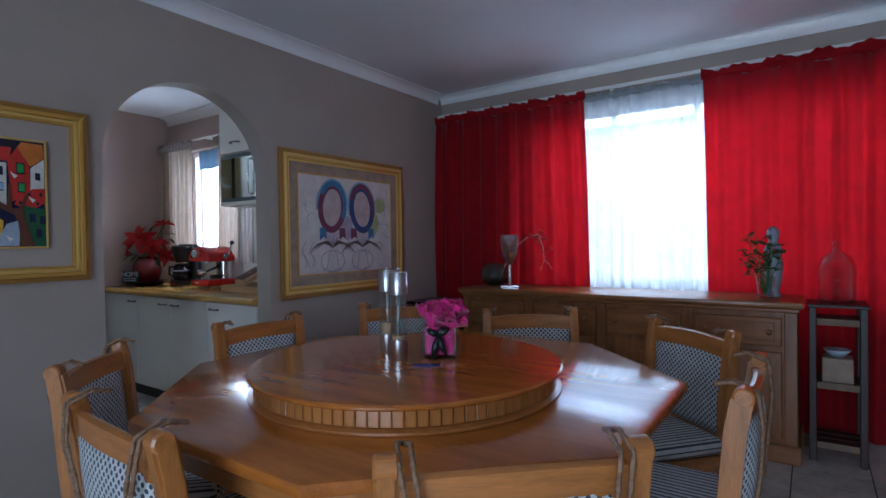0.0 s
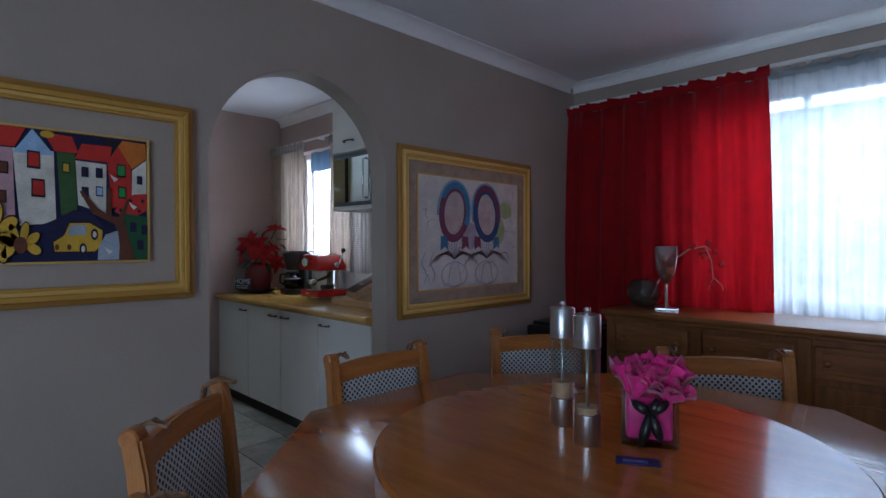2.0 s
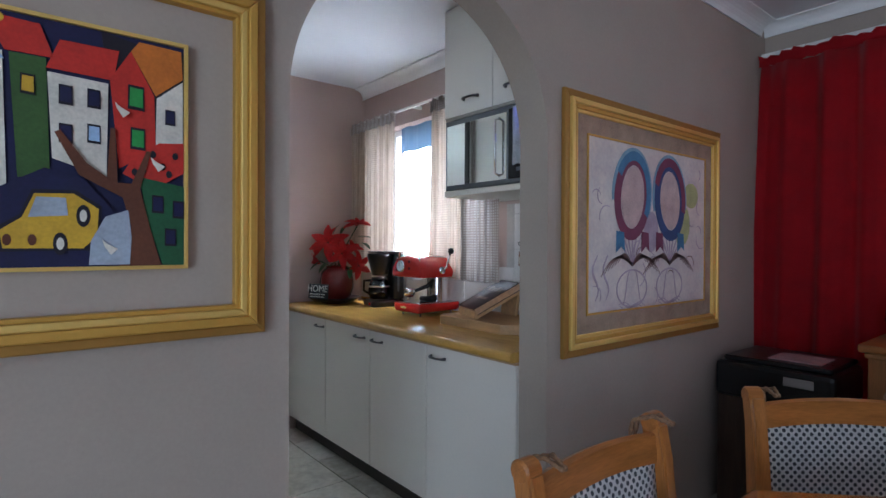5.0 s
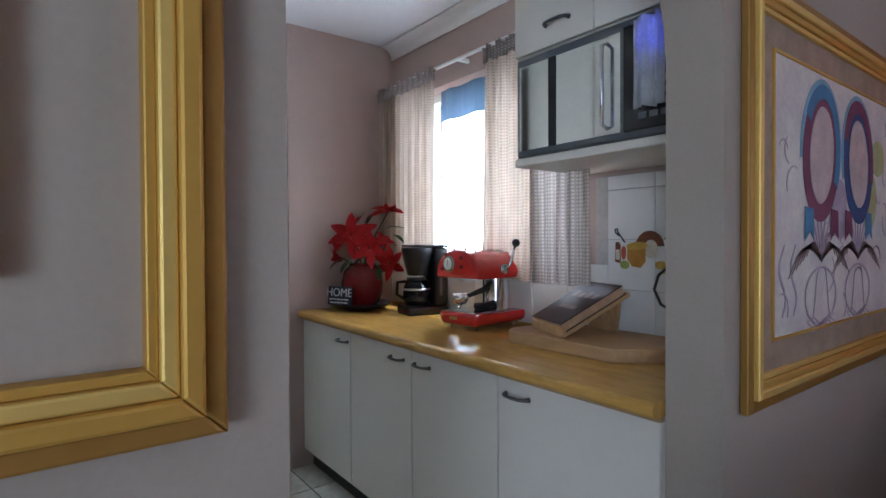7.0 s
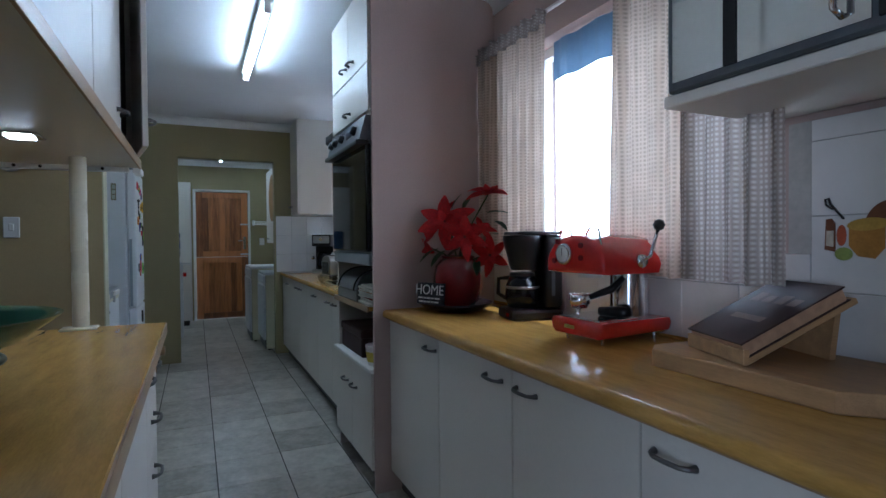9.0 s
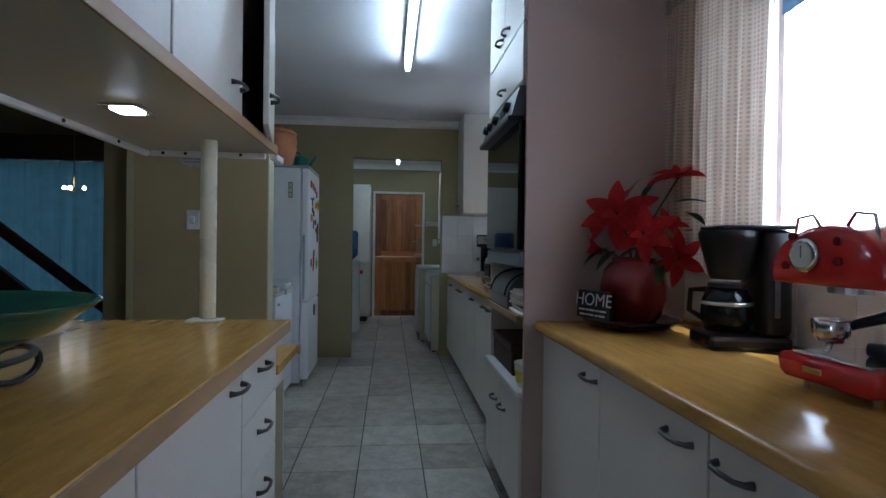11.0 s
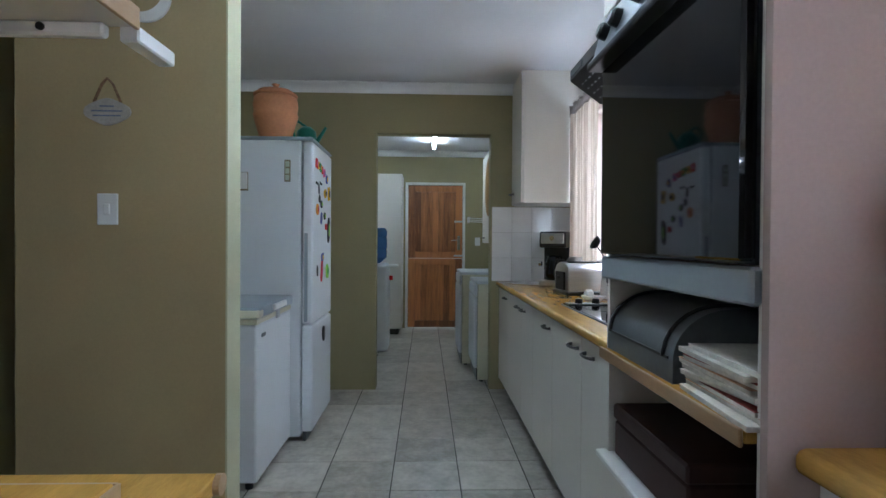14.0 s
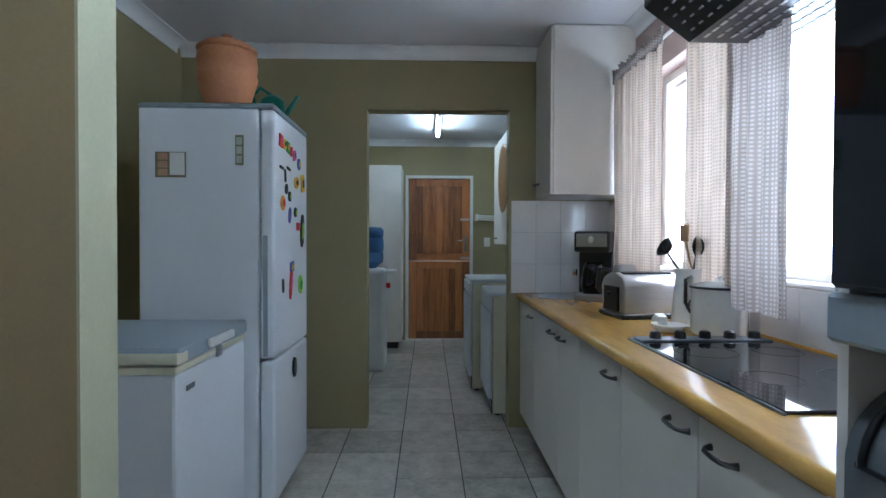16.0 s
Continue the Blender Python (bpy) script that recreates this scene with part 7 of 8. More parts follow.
cut("cut_dish", "cream", ring_pts(0.19, -0.035, 0.06, 0.028, 20), 1)
cut("cut_stew", "red", ring_pts(0.19, -0.01, 0.05, 0.022, 18), 2)
part("cut_spoon", tube([(-0.03, -0.005, 0.02), (-0.06, -0.005, 0.058), (-0.064, -0.005, 0.072), (-0.072, -0.005, 0.07), (-0.07, -0.005, 0.056), (-0.055, -0.005, 0.045)], 0.0028, 6), plain("sticker_ink", tints["ink"]), wa, smooth=True)
part("cut_handle", tube([(0.13, -0.004, 0.03), (0.15, -0.004, 0.062), (0.2, -0.004, 0.064), (0.23, -0.004, 0.05)], 0.0026, 6), plain("sticker_ink", tints["ink"]), wa, smooth=True)
so = thing("wall_socket", "white double wall socket on the tiles", "socket", pose(-3.1, 2.586, 1.02))
part("plate", box(-0.075, 0.075, -0.009, 0.0, -0.06, 0.06, 0.003), M["white_plastic"], so)
part("rocker", box(0.03, 0.05, -0.013, -0.008, 0.025, 0.045, 0.002), M["white_plastic"], so)
part("black_plug", box(0.0, 0.045, -0.045, -0.009, -0.035, 0.0, 0.01, seg=2), M["black_plastic"], so)
cb = thing("power_cord", "black power cord with a yellow plug in the wall socket", "cable", pose(-3.1, 2.577, 1.02))
part("plug", box(-0.065, -0.005, -0.045, 0.0, -0.01, 0.04, 0.013, seg=2), plain("yellow_plug", (0.62, 0.42, 0.02), 0.4), cb)
part("cord", tube([(-0.045, -0.04, 0.01), (-0.085, -0.045, 0.03), (-0.11, -0.045, 0.08), (-0.095, -0.045, 0.13), (-0.06, -0.045, 0.16), (0.0, -0.045, 0.19), (0.1, -0.045, 0.235), (0.2, -0.045, 0.26)], 0.0055, 8), M["black_plastic"], cb, smooth=True)
part("cord", tube([(0.03, -0.03, -0.03), (0.1, -0.06, -0.05), (0.09, -0.12, -0.1), (0.06, -0.2, -0.142), (0.05, -0.3, -0.144)], 0.005, 8), M["black_plastic"], cb, smooth=True)
sk = thing("wall_socket", "white double wall socket on the tiles", "socket", pose(-3.0, 2.588, 1.03))
part("plate", box(-0.06, 0.06, -0.012, 0, -0.06, 0.06, 0.004), M["white_plastic"], sk)

# ---- in the oven tower ----
bb = thing("bread_bin", "dark grey roll-top bread bin on the tower's shelf", "bread bin", pose(-5.76, 1.925, 0.9005))
prof = [(0.0, 0.0), (0.0, 0.05)] + [(0.13 - 0.13 * math.cos(a), 0.05 + 0.11 * math.sin(a)) for a in np.linspace(0.1, math.pi / 2, 8)] + [(0.3, 0.155), (0.3, 0.0)]
bm = bmesh.new()
rings = [[bm.verts.new((x, a, b)) for a, b in prof] for x in (0.0, 0.4)]
for i in range(len(prof)):
    j = (i + 1) % len(prof)
    bm.faces.new((rings[0][i], rings[0][j], rings[1][j], rings[1][i]))
bm.faces.new(rings[0])
bm.faces.new(rings[1][::-1])
smooth_by(part("shell", bm, M["grey_plastic"], bb), 40)
for x in (0.36, 0.03):
    part("rib", tube([(x, a - 0.004, b + 0.003) for a, b in prof[1:-1]], 0.005, 6), M["black_plastic"], bb, smooth=True)
part("seam", box(0.02, 0.38, -0.004, 0.002, 0.05, 0.056), M["black_plastic"], bb)
rnd = random.Random(2)
for k in range(9):
    h = rnd.uniform(0.006, 0.012)
    z = 0.9005 + 0.0105 * k
    b = thing("magazine", "worn magazine in a pile on the tower's shelf", "magazine", pose(-5.205 + rnd.uniform(-0.012, 0.012), 2.03 + rnd.uniform(-0.015, 0.015), z, 0, 0, rnd.uniform(-5, 5)), "pile of magazines")
    part("page_block", box(-0.13, 0.13, -0.1, 0.18, 0, 0.0085, 0.001), M["paper"], b)
    part("cover", box(-0.131, 0.131, -0.101, 0.181, 0.0085, 0.0098), [M["paper"], M["paper_warm"], plain("magazine_red", (0.3, 0.06, 0.05)), M["paper"]][k % 4], b)
wb = thing("wooden_box", "dark brown wooden box in the tower's lower niche", "box", pose(-5.74, 1.94, 0.6005))
part("case", box(0, 0.42, 0, 0.32, 0, 0.1, 0.006), M["leather"], wb)
part("lid", box(-0.004, 0.424, -0.004, 0.324, 0.102, 0.145, 0.006), M["leather"], wb)
ct = thing("margarine_tub", "white tub with a yellow label in the lower niche", "tub", pose(-5.15, 1.975, 0.6005))
part("tub", lathe([(0, 0), (0.05, 0), (0.062, 0.085), (0.064, 0.1), (0, 0.1)], 24), M["white_plastic"], ct, smooth=False)
part("label", lathe([(0.0545, 0.02), (0.062, 0.07)], 24), plain("yellow_label", (0.6, 0.5, 0.08)), ct, smooth=True)

# ---- hob, sink and far counter ----
hb = thing("hob", "black glass hob with knobs let into the worktop", "hob", pose(-6.92, 2.095, 0.888))
part("plate", box(0, 0.8, 0, 0.46, -0.004, 0.008, 0.003), M["black_glass"], hb)
part("edge", box(-0.006, 0.806, -0.006, 0.0, -0.004, 0.006, 0.001), M["oven_grey"], hb)
cp = part("control_strip", box(0.005, 0.085, 0.01, 0.45, 0.008, 0.014, 0.002), M["oven_grey"], hb)
for k in range(5):
    part("knob", lathe([(0, 0.014), (0.02, 0.014), (0.018, 0.034), (0.012, 0.038), (0, 0.038)], 18, at=(0.045, 0.07 + 0.085 * k, 0)), M["black_plastic"], cp)
for x, y, r in ((0.24, 0.14, 0.09), (0.24, 0.36, 0.07), (0.55, 0.14, 0.07), (0.55, 0.36, 0.09)):
    part("cook_ring", lathe([(r - 0.004, 0.0082), (r, 0.0082), (r, 0.0086), (r - 0.004, 0.0086), (r - 0.004, 0.0082)], 40, at=(x, y, 0)), plain("ring_print", (0.1, 0.1, 0.1), 0.2), hb)
sn = thing("sink", "small round steel sink let into the worktop", "sink", pose(-8.36, 2.24, 0.888))
smooth_by(part("bowl", lathe([(0.19, 0.0005), (0.2, 0.003), (0.185, 0.004), (0.17, 0.001), (0.165, 0.0005)], 40), M["chrome"], sn), 60)
part("basin", lathe([(0.168, 0.0022), (0.1, 0.0015), (0, 0.0012)], 40), M["steel"], sn, smooth=True)


def toaster():
    t = thing("toaster", "long brushed steel toaster on a black base", "toaster", pose(-7.46, 2.225, 0.888, 0, 0, 8))
    part("base", box(-0.14, 0.09, 0, 0.31, 0.0, 0.025, 0.006), M["black_plastic"], t)
    ol = [(-0.13, 0.025), (0.08, 0.025), (0.082, 0.14)] + [(-0.025 + 0.107 * math.cos(a), 0.145 + 0.055 * math.sin(a)) for a in np.linspace(0.15, math.pi - 0.15, 10)] + [(-0.132, 0.14)]
    smooth_by(part("body", prism(ol, 0.012, 0.298, 0.01), M["steel"], t), 50)
    for x in (-0.06, 0.01):
        part("slot", box(x - 0.014, x + 0.014, 0.04, 0.27, 0.193, 0.2015), M["black_plastic"], t)
    part("control_panel", box(-0.09, 0.04, 0.0, 0.012, 0.03, 0.14, 0.003), M["black_plastic"], t)
    part("lever", box(-0.04, -0.01, -0.02, 0.0, 0.1, 0.115, 0.004), M["black_plastic"], t)
    part("cord", tube([(-0.02, 0.31, 0.03), (0.02, 0.36, 0.12), (0.03, 0.4, 0.16), (0.0, 0.42, 0.1), (-0.03, 0.41, 0.02)], 0.005, 8), M["black_plastic"], t, smooth=True)


toaster()
cm2 = thing("coffee_machine", "tall black and steel coffee machine with a jug", "coffee maker", pose(-8.19, 2.38, 0.888, 0, 0, 60))
part("body", box(-0.1, 0.1, 0.0, 0.15, 0.0, 0.4, 0.012, seg=2), M["black_plastic"], cm2)
part("head", box(-0.1, 0.1, -0.12, 0.0, 0.28, 0.4, 0.012, seg=2), M["black_plastic"], cm2)
part("front_panel", box(-0.085, 0.085, -0.125, -0.118, 0.31, 0.385, 0.003), M["steel"], cm2)
part("dial", rod(0.018, 0, 0.01, 18, m=pose(0.0, -0.125, 0.35, 90, 0, 0)), M["chrome"], cm2)
part("base", box(-0.1, 0.1, -0.13, 0.0, 0.0, 0.04, 0.008), M["steel"], cm2)
part("jug", lathe([(0, 0.042), (0.06, 0.042), (0.072, 0.09), (0.06, 0.18), (0.05, 0.22), (0, 0.225)], 24, at=(0, -0.06, 0)), M["black_glass"], cm2, smooth=True)
part("side_knob", rod(0.02, 0, 0.02, 14, m=pose(-0.1, -0.05, 0.16, 0, -90, 0)), M["chrome"], cm2)
ke = thing("kettle", "steel kettle behind the toaster", "kettle", pose(-7.83, 2.42, 0.888))
smooth_by(part("body", lathe([(0, 0), (0.08, 0), (0.082, 0.02), (0.07, 0.16), (0.06, 0.2), (0.04, 0.22), (0, 0.225)], 28), M["steel"], ke), 40)
part("handle", tube([(-0.02, -0.07, 0.19), (-0.04, -0.12, 0.2), (-0.05, -0.13, 0.1), (-0.04, -0.085, 0.05)], 0.012, 8), M["black_plastic"], ke, smooth=True)


def enamel_pot():
    t = thing("enamel_pot", "white enamel lidded pot with a wire handle", "pot", pose(-7.03, 2.47, 0.888))
    smooth_by(part("body", lathe([(0, 0), (0.09, 0), (0.096, 0.008), (0.096, 0.165), (0.1, 0.17), (0, 0.17)], 36), M["white_enamel"], t), 40)
    lid = part("lid", lathe([(0, 0.172), (0.1, 0.172), (0.1, 0.176), (0.05, 0.192), (0.012, 0.197), (0.01, 0.205), (0.016, 0.212), (0, 0.216)], 36), M["white_enamel"], t, smooth=True)
    part("rim", lathe([(0.099, 0.168), (0.103, 0.17), (0.103, 0.175), (0.099, 0.177)], 36), M["black_plastic"], t, smooth=True)
    part("bail", tube([(-0.097, -0.01, 0.15), (-0.115, -0.05, 0.11), (-0.11, -0.07, 0.08), (-0.1, -0.03, 0.12)], 0.003, 6), M["black_plastic"], t, smooth=True)
    j = thing("utensil_jug", "white enamel jug full of black kitchen utensils", "jug", pose(-7.25, 2.47, 0.888))
    smooth_by(part("jug", lathe([(0, 0), (0.07, 0), (0.072, 0.01), (0.055, 0.2), (0.06, 0.23), (0.056, 0.23), (0.05, 0.2), (0, 0.02)], 30), M["white_enamel"], j), 40)
    part("handle", tube([(0.05, -0.02, 0.2), (0.085, -0.06, 0.19), (0.085, -0.06, 0.1), (0.065, -0.03, 0.06)], 0.007, 8), M["black_plastic"], j, smooth=True)
    for nm, lab, x, y, tx, ty, h, k in (("ladle", "black plastic ladle", -0.02, -0.02, -0.03, -0.1, 0.32, 0), ("serving_spoon", "black plastic serving spoon", 0.02, 0.0, 0.02, 0.02, 0.32, 1), ("spatula", "flat wooden spatula", -0.01, 0.02, -0.01, -0.02, 0.36, 2), ("serving_spoon", "black plastic serving spoon", 0.0, 0.01, 0.03, 0.08, 0.33, 1)):
        u = thing(nm, lab + " standing in the jug", "utensil", pose(-7.25, 2.47, 0.888))
        mm = M["board"] if k == 2 else M["black_plastic"]
        part("shaft", tube([(x * 0.3, y * 0.3, 0.03), (x, y, 0.2), (tx, ty, h)], 0.005, 6), mm, u, smooth=True)
        if k == 2:
            part("blade", prism([(tx - 0.03, h - 0.02), (tx + 0.03, h - 0.02), (tx + 0.035, h + 0.05), (tx - 0.035, h + 0.05)], ty - 0.004, ty + 0.004, 0.002), mm, u)
        else:
            part("bowl", lathe([(0, -0.03), (0.03, -0.024), (0.043, 0), (0.04, 0.002), (0.027, -0.02), (0, -0.026)], 18, m=Matrix.Translation((tx, ty, h)) @ Matrix.Rotation(radians(60 + 30 * k), 4, "X")), mm, u, smooth=True)
    r = thing("spoon_rest", "white ceramic spoon rest on the worktop", "spoon rest", pose(-7.07, 2.3, 0.888))
    part("dish", lathe([(0, 0.004), (0.04, 0.004), (0.065, 0.03), (0.062, 0.032), (0.038, 0.008), (0, 0.008)], 28), M["white_enamel"], r, smooth=True)
    part("lip", prism([(-0.11, 0.004), (-0.04, 0.004), (-0.05, 0.05), (-0.08, 0.06), (-0.11, 0.04)], -0.02, 0.02, 0.006), M["white_enamel"], r)


enamel_pot()


def cooker_hood():
    t = thing("cooker_hood", "black slotted cooker hood over the hob", "cooker hood", pose(-6.83, 2.59, 1.88))
    W = 0.84
    ol = [(0.0, 0.0), (-0.34, 0.0), (-0.49, 0.11), (-0.49, 0.16), (0.0, 0.16)]
    bm = bmesh.new()
    rings = [[bm.verts.new((x, a, b)) for a, b in ol] for x in (0.0, W)]
    for i in range(len(ol)):
        j = (i + 1) % len(ol)
        bm.faces.new((rings[0][i], rings[0][j], rings[1][j], rings[1][i]))
    bm.faces.new(rings[0])
    bm.faces.new(rings[1][::-1])
    part("canopy", bm, M["black_plastic"], t)
    sl = bmesh.new()
    for r in range(7):
        for k in range(16):
            box(0.05 + k * 0.047, 0.082 + k * 0.047, -0.32 + r * 0.043, -0.31 + r * 0.043, -0.0025, -0.0005, bm=sl)
    tagged(part("grease_filter", sl, M["steel"], t), "rows of small steel filter slots", kind="stuff")
    up = Vector((0, -0.15, 0.11)).normalized()
    sl = bmesh.new()
    for r in range(4):
        for k in range(14):
            p = Vector((0.06 + k * 0.052, -0.34, 0.0)) + up * (0.03 + 0.035 * r)
            box(p.x, p.x + 0.02, p.y - 0.003, p.y + 0.003, p.z - 0.003, p.z + 0.001, bm=sl)
    tagged(part("slots", sl, M["oven_grey"], t), "rows of small grey vent slots", kind="stuff")
    part("visor", box(0.02, 0.2, -0.495, -0.488, 0.12, 0.15, 0.002), M["oven_grey"], t)


cooker_hood()


# ---- kitchen curtains ----
def kitchen_curtain(x0, x1, y, z0, z1, mat_, seed, gather=0.9, folds=6, lean=0.0):
    t = curtain("kitchen_curtain", "woven cream and taupe kitchen curtain on a rail", (x0 + x1) / 2, y, x1 - x0, z0, z1, folds, 0.022, mat_, seed, gather, 0.07, frill=M["voile_dark"], group="kitchen curtains", thick=0)
    return t


kitchen_curtain(-5.03, -4.44, 2.49, 1.1, 2.19, M["voile"], 11, 0.96, 7)
kitchen_curtain(-4.06, -3.72, 2.5, 1.1, 2.18, M["voile"], 12, 1.15, 5)
kitchen_curtain(-3.74, -3.43, 2.46, 1.1, 2.18, M["voile_dark"], 13, 1.05, 5)
kitchen_curtain(-8.13, -7.5, 2.46, 1.04, 2.2, M["voile"], 14, 0.95, 6)
kitchen_curtain(-7.36, -6.92, 2.5, 1.02, 2.18, M["voile"], 15, 1.05, 5)
kitchen_curtain(-6.96, -6.62, 2.45, 1.0, 2.18, M["voile_dark"], 16, 1.0, 4)
for a, b, z in ((-5.03, -3.56, 2.2), (-8.13, -6.65, 2.215)):
    r = thing("curtain_rail", "slim white curtain rail above the window", "rail", pose(a, 2.53, z))
    part("bar", tube([(0, 0, 0), (b - a, 0, 0)], 0.009, 10), M["white_plastic"], r, smooth=True)
    for q in (0.02, (b - a) / 2, b - a - 0.02):
        part("bracket", box(q - 0.008, q + 0.008, 0.0, 0.068, -0.01, 0.01), M["white_plastic"], r)
rr = thing("curtain_rail", "white curtain rail above the dining window", "rail", pose(-2.72, 3.9, 2.40))
part("bar", box(0, 4.6, -0.012, 0.012, -0.012, 0.012, 0.003), M["white_plastic"], rr)
for q in (0.1, 1.6, 3.0, 4.5):
    part("bracket", box(q - 0.01, q + 0.01, 0.012, 0.068, -0.012, 0.012), M["white_plastic"], rr)

# ---- peninsula bowl ----
fb = thing("fruit_bowl", "ribbed green glass bowl on a black scrolled iron stand", "bowl", pose(-3.88, 0.66, 0.92) @ Matrix.Diagonal((1, 1, 0.86, 1)))
prof = [(0.03, 0.09), (0.1, 0.095), (0.18, 0.13), (0.235, 0.175), (0.25, 0.19), (0.244, 0.19), (0.228, 0.178), (0.175, 0.136), (0.1, 0.101), (0.0, 0.1)]
smooth_by(part("bowl", lathe([(0, 0.09)] + prof, 48), M["green_glass"], fb, "ribbed green glass bowl"), 50)
for k in range(3):
    a = radians(120 * k + 40)
    pts = [(0.10 * math.cos(a) + (0.1 + 0.05 * math.cos(u)) * math.cos(a) - 0.05 * math.cos(a), 0.10 * math.sin(a) + (0.1 + 0.05 * math.cos(u)) * math.sin(a) - 0.05 * math.sin(a), 0.045 + 0.038 * math.sin(u)) for u in np.linspace(-2.8, 2.2, 14)]
    part("scroll_leg", tube(pts, 0.007, 8), M["black_plastic"], fb, smooth=True)
part("stand_ring", tube([(0.15 * math.cos(u), 0.15 * math.sin(u), 0.088) for u in np.linspace(0, 6.2832, 33)], 0.007, 8), M["black_plastic"], fb, smooth=True)


# ---- stair room ----
def stairs():
    t = thing("staircase", "dark red-brown open wooden staircase in the dim next room", "staircase", pose(-7.35, -3.2, 0, 0, 0, 0))
    run, rise, n = 0.24, 0.19, 9
    for s in (0.0, 0.85):
        bm = bmesh.new()
        rings = [[bm.verts.new((x + s, y, z)) for y, z in ((2.55, 0.0), (2.85, 0.0), (2.85 - n * run, n * rise + 0.05), (2.55 - n * run, n * rise + 0.05))] for x in (0.0, 0.05)]
        for i in range(4):
            j = (i + 1) % 4
            bm.faces.new((rings[0][i], rings[0][j], rings[1][j], rings[1][i]))
        bm.faces.new(rings[0])
        bm.faces.new(rings[1][::-1])
        part("stringer", bm, M["stair_wood"], t)
    for k in range(1, n):
        part("tread", box(0.052, 0.848, 2.6 - k * run - 0.1, 2.6 - k * run + 0.16, k * rise - 0.02, k * rise + 0.018, 0.003), M["stair_wood"], t)
    for s in (0.025, 0.875):
        part("handrail", tube([(s, 2.72, 0.42), (s, 2.72 - n * run, n * rise + 0.42)], 0.045, 10), M["stair_wood"], t, smooth=True)
        part("newel", box(s - 0.035, s + 0.035, 2.68, 2.75, 0, 0.5, 0.004), M["stair_wood"], t)


stairs()
tcurt = curtain("teal_curtain", "sheer teal curtain in the dim stair room", -7.97, -1.75, 2.2, 0.004, 1.88, 16, 0.03, M["teal_cloth"], 31, 1.0)
tcurt.matrix_world = pose(-7.97, -1.75, 0, 0, 0, 90)
pel = thing("pelmet", "dark wooden pelmet above the teal curtain", "pelmet", pose(-8.05, -2.9, 1.88))
part("board", box(0, 0.14, 0, 2.3, 0, 0.22, 0.006), M["dark_wood"], pel)
# chandelier reflection built as glowing bulbs; the arm and chain are added
ch = thing("wall_lamp", "three glowing bulbs standing in for a chandelier reflection in the stair room", "lamp", pose(-7.5, -1.12, 1.60, 0, 0, 90))
part("arm", tube([(-0.075, 0, 0), (0, 0, -0.03), (0.075, 0, 0)], 0.005, 8), M["brass"], ch, smooth=True)
part("chain", tube([(0, 0, -0.03), (0, 0, 0.878)], 0.003, 6), M["brass"], ch, smooth=True)
for x in (-0.075, -0.03, 0.075):
    part("bulb", lathe([(0, -0.012), (0.012, -0.008), (0.015, 0.004), (0.008, 0.018), (0, 0.02)], 12, at=(x, 0, 0.0)), glow("warm_bulb", (1.0, 0.9, 0.7), 18), ch, smooth=True)


# ---- garden outside ----
tagged(part("pavement", box(-9, 8, 4.2, 11.5, -0.15, -0.12), M["paving"]), "pale sunlit paving outside the dining window", "pavement", kind="structure")
va = thing("window_valance", "blue-grey cloth valance across the window's head", "valance", pose(-4.06, 2.66, 0))
part("cloth", sheet(1.1, 1.95, 2.125, 10, 0.006, n=100, rows=4, seed=17, thick=0), cloth("blue_grey_cloth", (0.12, 0.19, 0.28), 0.3), va, smooth=True)

def hedge(x0, x1, y, z1, seed, label):
    rnd = random.Random(seed)
    verts, faces = [], []
    for k in range(9000):
        cx, cz = rnd.uniform(x0, x1), rnd.uniform(0, 1)
        top = z1 * (0.72 + 0.28 * math.sin(cx * 1.7 + seed) * math.sin(cx * 0.6))
        p = Vector((cx, y + rnd.uniform(-0.5, 0.5), -0.1 + cz * top))
        s = rnd.uniform(0.08, 0.2)
        e = Euler((rnd.uniform(0, 6.28), rnd.uniform(0, 6.28), rnd.uniform(0, 6.28))).to_matrix()
        i = len(verts)
        verts += [tuple(p + e @ Vector(q)) for q in ((-s * 0.4, 0, 0), (0, -s, 0), (s * 0.4, 0, 0.02), (0, s, 0))]
        faces.append((i, i + 1, i + 2, i + 3))
    me = bpy.data.meshes.new("hedge")
    me.from_pydata(verts, [], faces)
    me.materials.append(M["leaf"])
    tagged(new("hedge", me), label, "hedge", kind="stuff")


hedge(-9, 8, 12.5, 5.0, 3, "tall leafy green garden hedge outside the dining window")


# ---- laid tiles, last ----
def lay_floor(parent, x0, x1, y0, y1, skip=None):
    T = 0.3425
    base = box(-T / 2 + 0.003, T / 2 - 0.003, -T / 2 + 0.003, T / 2 - 0.003, -0.004, 0.0, 0.0015)
    me = None
    n = 0
    i0, i1 = math.floor((x0 + 7.495) / T), math.ceil((x1 + 7.495) / T)
    j0, j1 = math.floor((y0 - 1.236) / T), math.ceil((y1 - 1.236) / T)
    for i in range(i0, i1):
        for j in range(j0, j1):
            cx, cy = -7.495 + (i + 0.5) * T, 1.236 + (j + 0.5) * T
            if not (x0 <= cx <= x1 and y0 <= cy <= y1) or (skip and skip(cx, cy)):
                continue
            if me is None:
                o = part("tile", base, M["tile"], parent)
                me = o.data
            else:
                o = new("tile", me)
                o.parent = parent
            o.location = (cx, cy, 0)
            n += 1
    return n


fk, fd = bpy.data.objects["floor_kitchen"], bpy.data.objects["floor_dining"]
lay_floor(fk, -12.0, -2.87, 0.05, 2.55, lambda x, y: (x < -8.6 and y < 0.2))
lay_floor(fd, -2.9, 2.0, -2.4, 3.9)


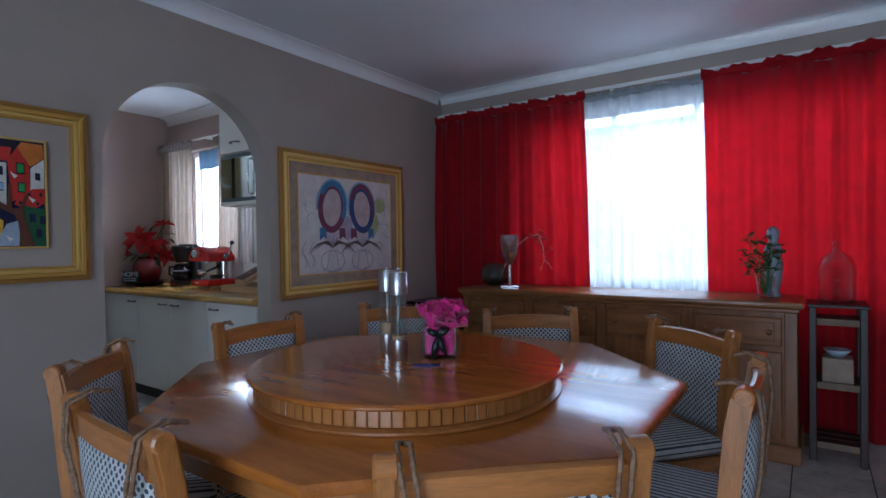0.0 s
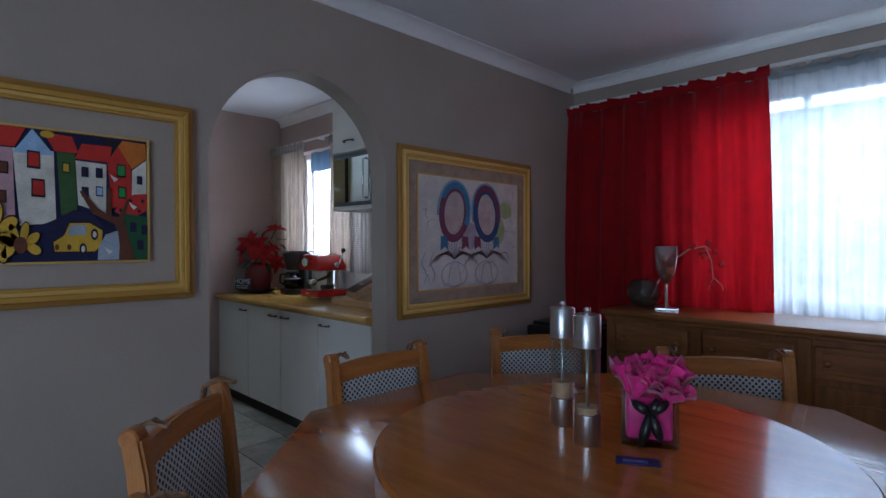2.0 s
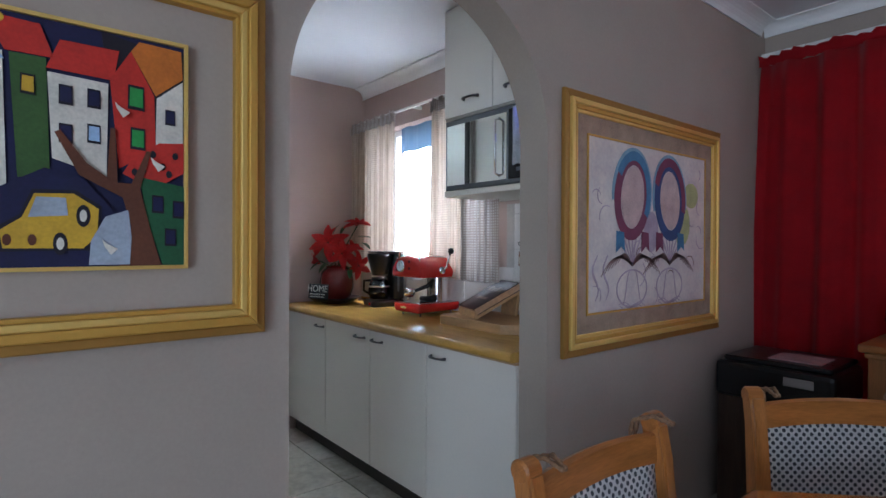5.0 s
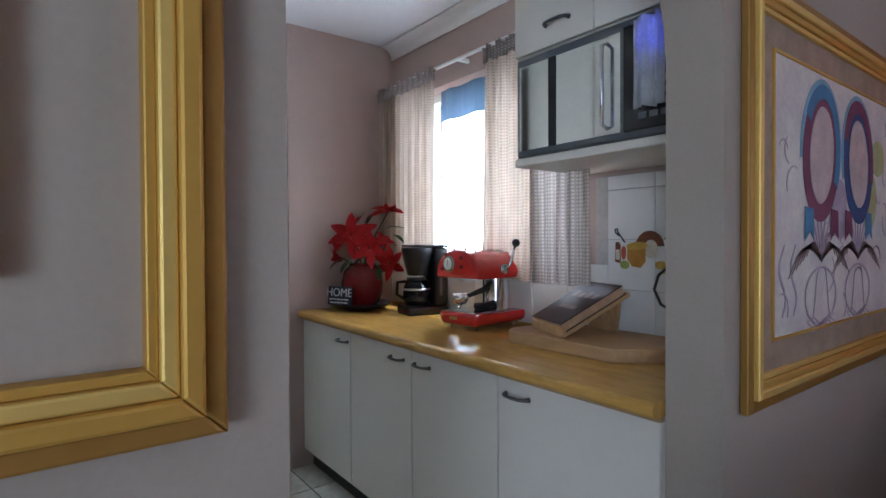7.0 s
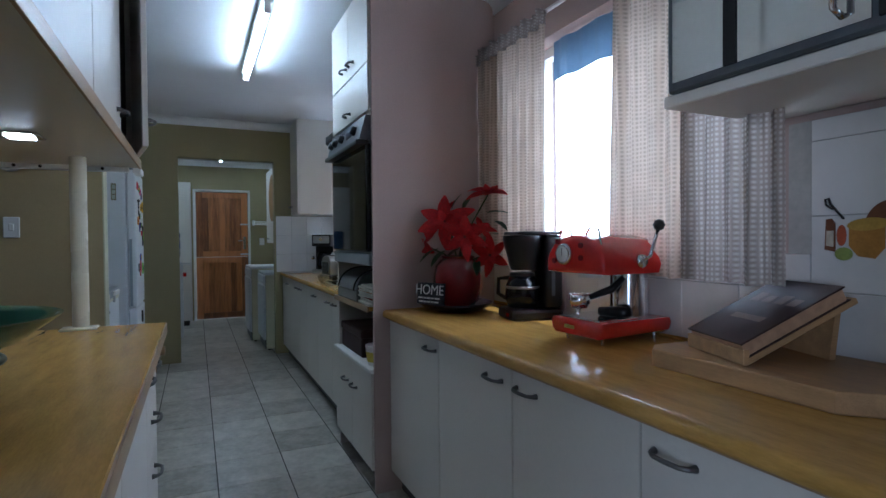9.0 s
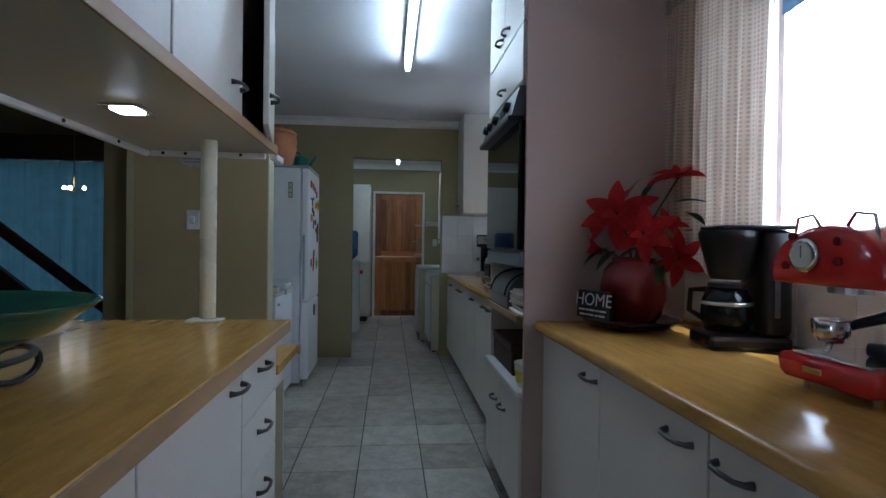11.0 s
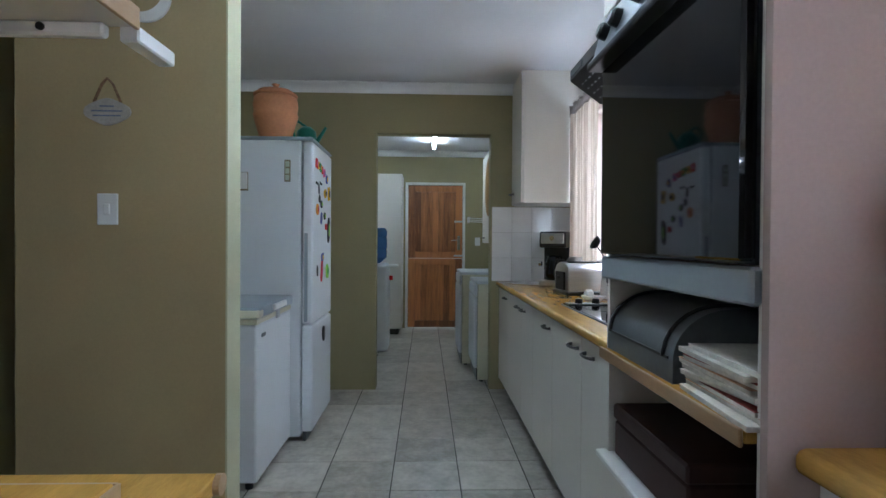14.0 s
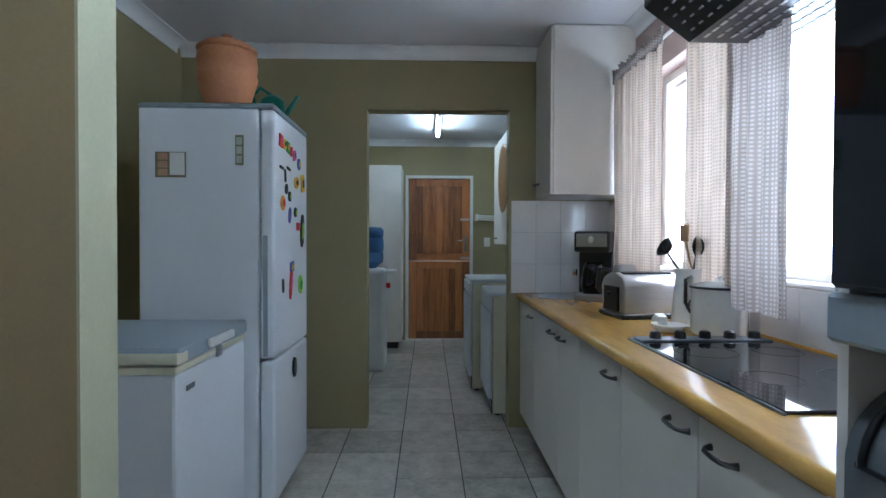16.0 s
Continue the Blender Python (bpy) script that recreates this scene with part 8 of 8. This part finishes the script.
def lay_wall_tiles(parent, x0, x1, z0, z1, y, holes, w=0.2, h=0.19, zoff=0.895):
    """White wall tiles on a north wall, facing -y; cells cut by a hole are left out."""
    shapes = {}
    cols = math.ceil((x1 - x0) / w)
    zs = [z for z in np.arange(zoff - h, z1 + h, h)]
    for i in range(cols):
        a, b = x0 + i * w, min(x1, x0 + (i + 1) * w)
        for z in zs:
            lo, hi = max(z, z0), min(z + h, z1)
            if hi - lo < 0.02 or b - a < 0.02:
                continue
            for q0, q1, r0, r1 in holes:
                if a < q1 - 1e-3 and b > q0 + 1e-3 and lo < r1 - 1e-3 and hi > r0 + 1e-3:
                    if lo < r0 - 0.02:
                        hi = r0
                    else:
                        lo = hi
            if hi - lo < 0.02:
                continue
            key = (round(b - a, 3), round(hi - lo, 3))
            if key not in shapes:
                o = part("tile", box(-key[0] / 2 + 0.0012, key[0] / 2 - 0.0012, -0.006, 0.0, -key[1] / 2 + 0.0012, key[1] / 2 - 0.0012, 0.0012), M["wall_tile"], parent)
                shapes[key] = o.data
            else:
                o = new("tile", shapes[key])
                o.parent = parent
            o.location = ((a + b) / 2, y, (lo + hi) / 2)


bs = tagged(part("trim_backsplash_counter", box(-5.04, -2.87, 2.592, 2.5985, 0.889, 1.178), M["wall_grout"]), "white tiled splashback behind the arch counter", "splashback", kind="structure")
part("bed", box(-3.5, -2.87, 2.592, 2.5985, 1.178, 1.52), M["wall_grout"], bs)
lay_wall_tiles(bs, -5.04, -2.87, 0.889, 1.52, 2.592, [(-5.04, -3.5, 1.178, 3)])
b2_ = tagged(part("trim_backsplash_sink", box(-8.57, -5.76, 2.592, 2.5985, 0.889, 1.078), M["wall_grout"]), "white tiled splashback behind the sink and hob", "splashback", kind="structure")
part("bed", box(-6.63, -5.76, 2.592, 2.5985, 1.078, 1.9), M["wall_grout"], b2_)
part("bed", box(-8.57, -8.02, 2.592, 2.5985, 1.078, 1.48), M["wall_grout"], b2_)
lay_wall_tiles(b2_, -8.57, -5.76, 0.889, 1.9, 2.592, [(-8.02, -6.63, 1.078, 3), (-8.6, -8.02, 1.48, 3)])
b3_ = tagged(part("trim_backsplash_end", box(-8.578, -8.572, 1.94, 2.59, 0.889, 1.495), M["wall_grout"]), "white tiled splashback on the end wall", "splashback", kind="structure")
for i in range(4):
    for k, (lo, hi) in enumerate(((0.89, 1.08), (1.08, 1.287), (1.287, 1.494))):
        a, b = 1.94 + 0.1625 * i, 1.94 + 0.1625 * (i + 1)
        part("tile", box(-8.572, -8.566, a + 0.0012, b - 0.0012, lo + 0.0012, hi - 0.0012, 0.0012), M["wall_tile"], b3_)
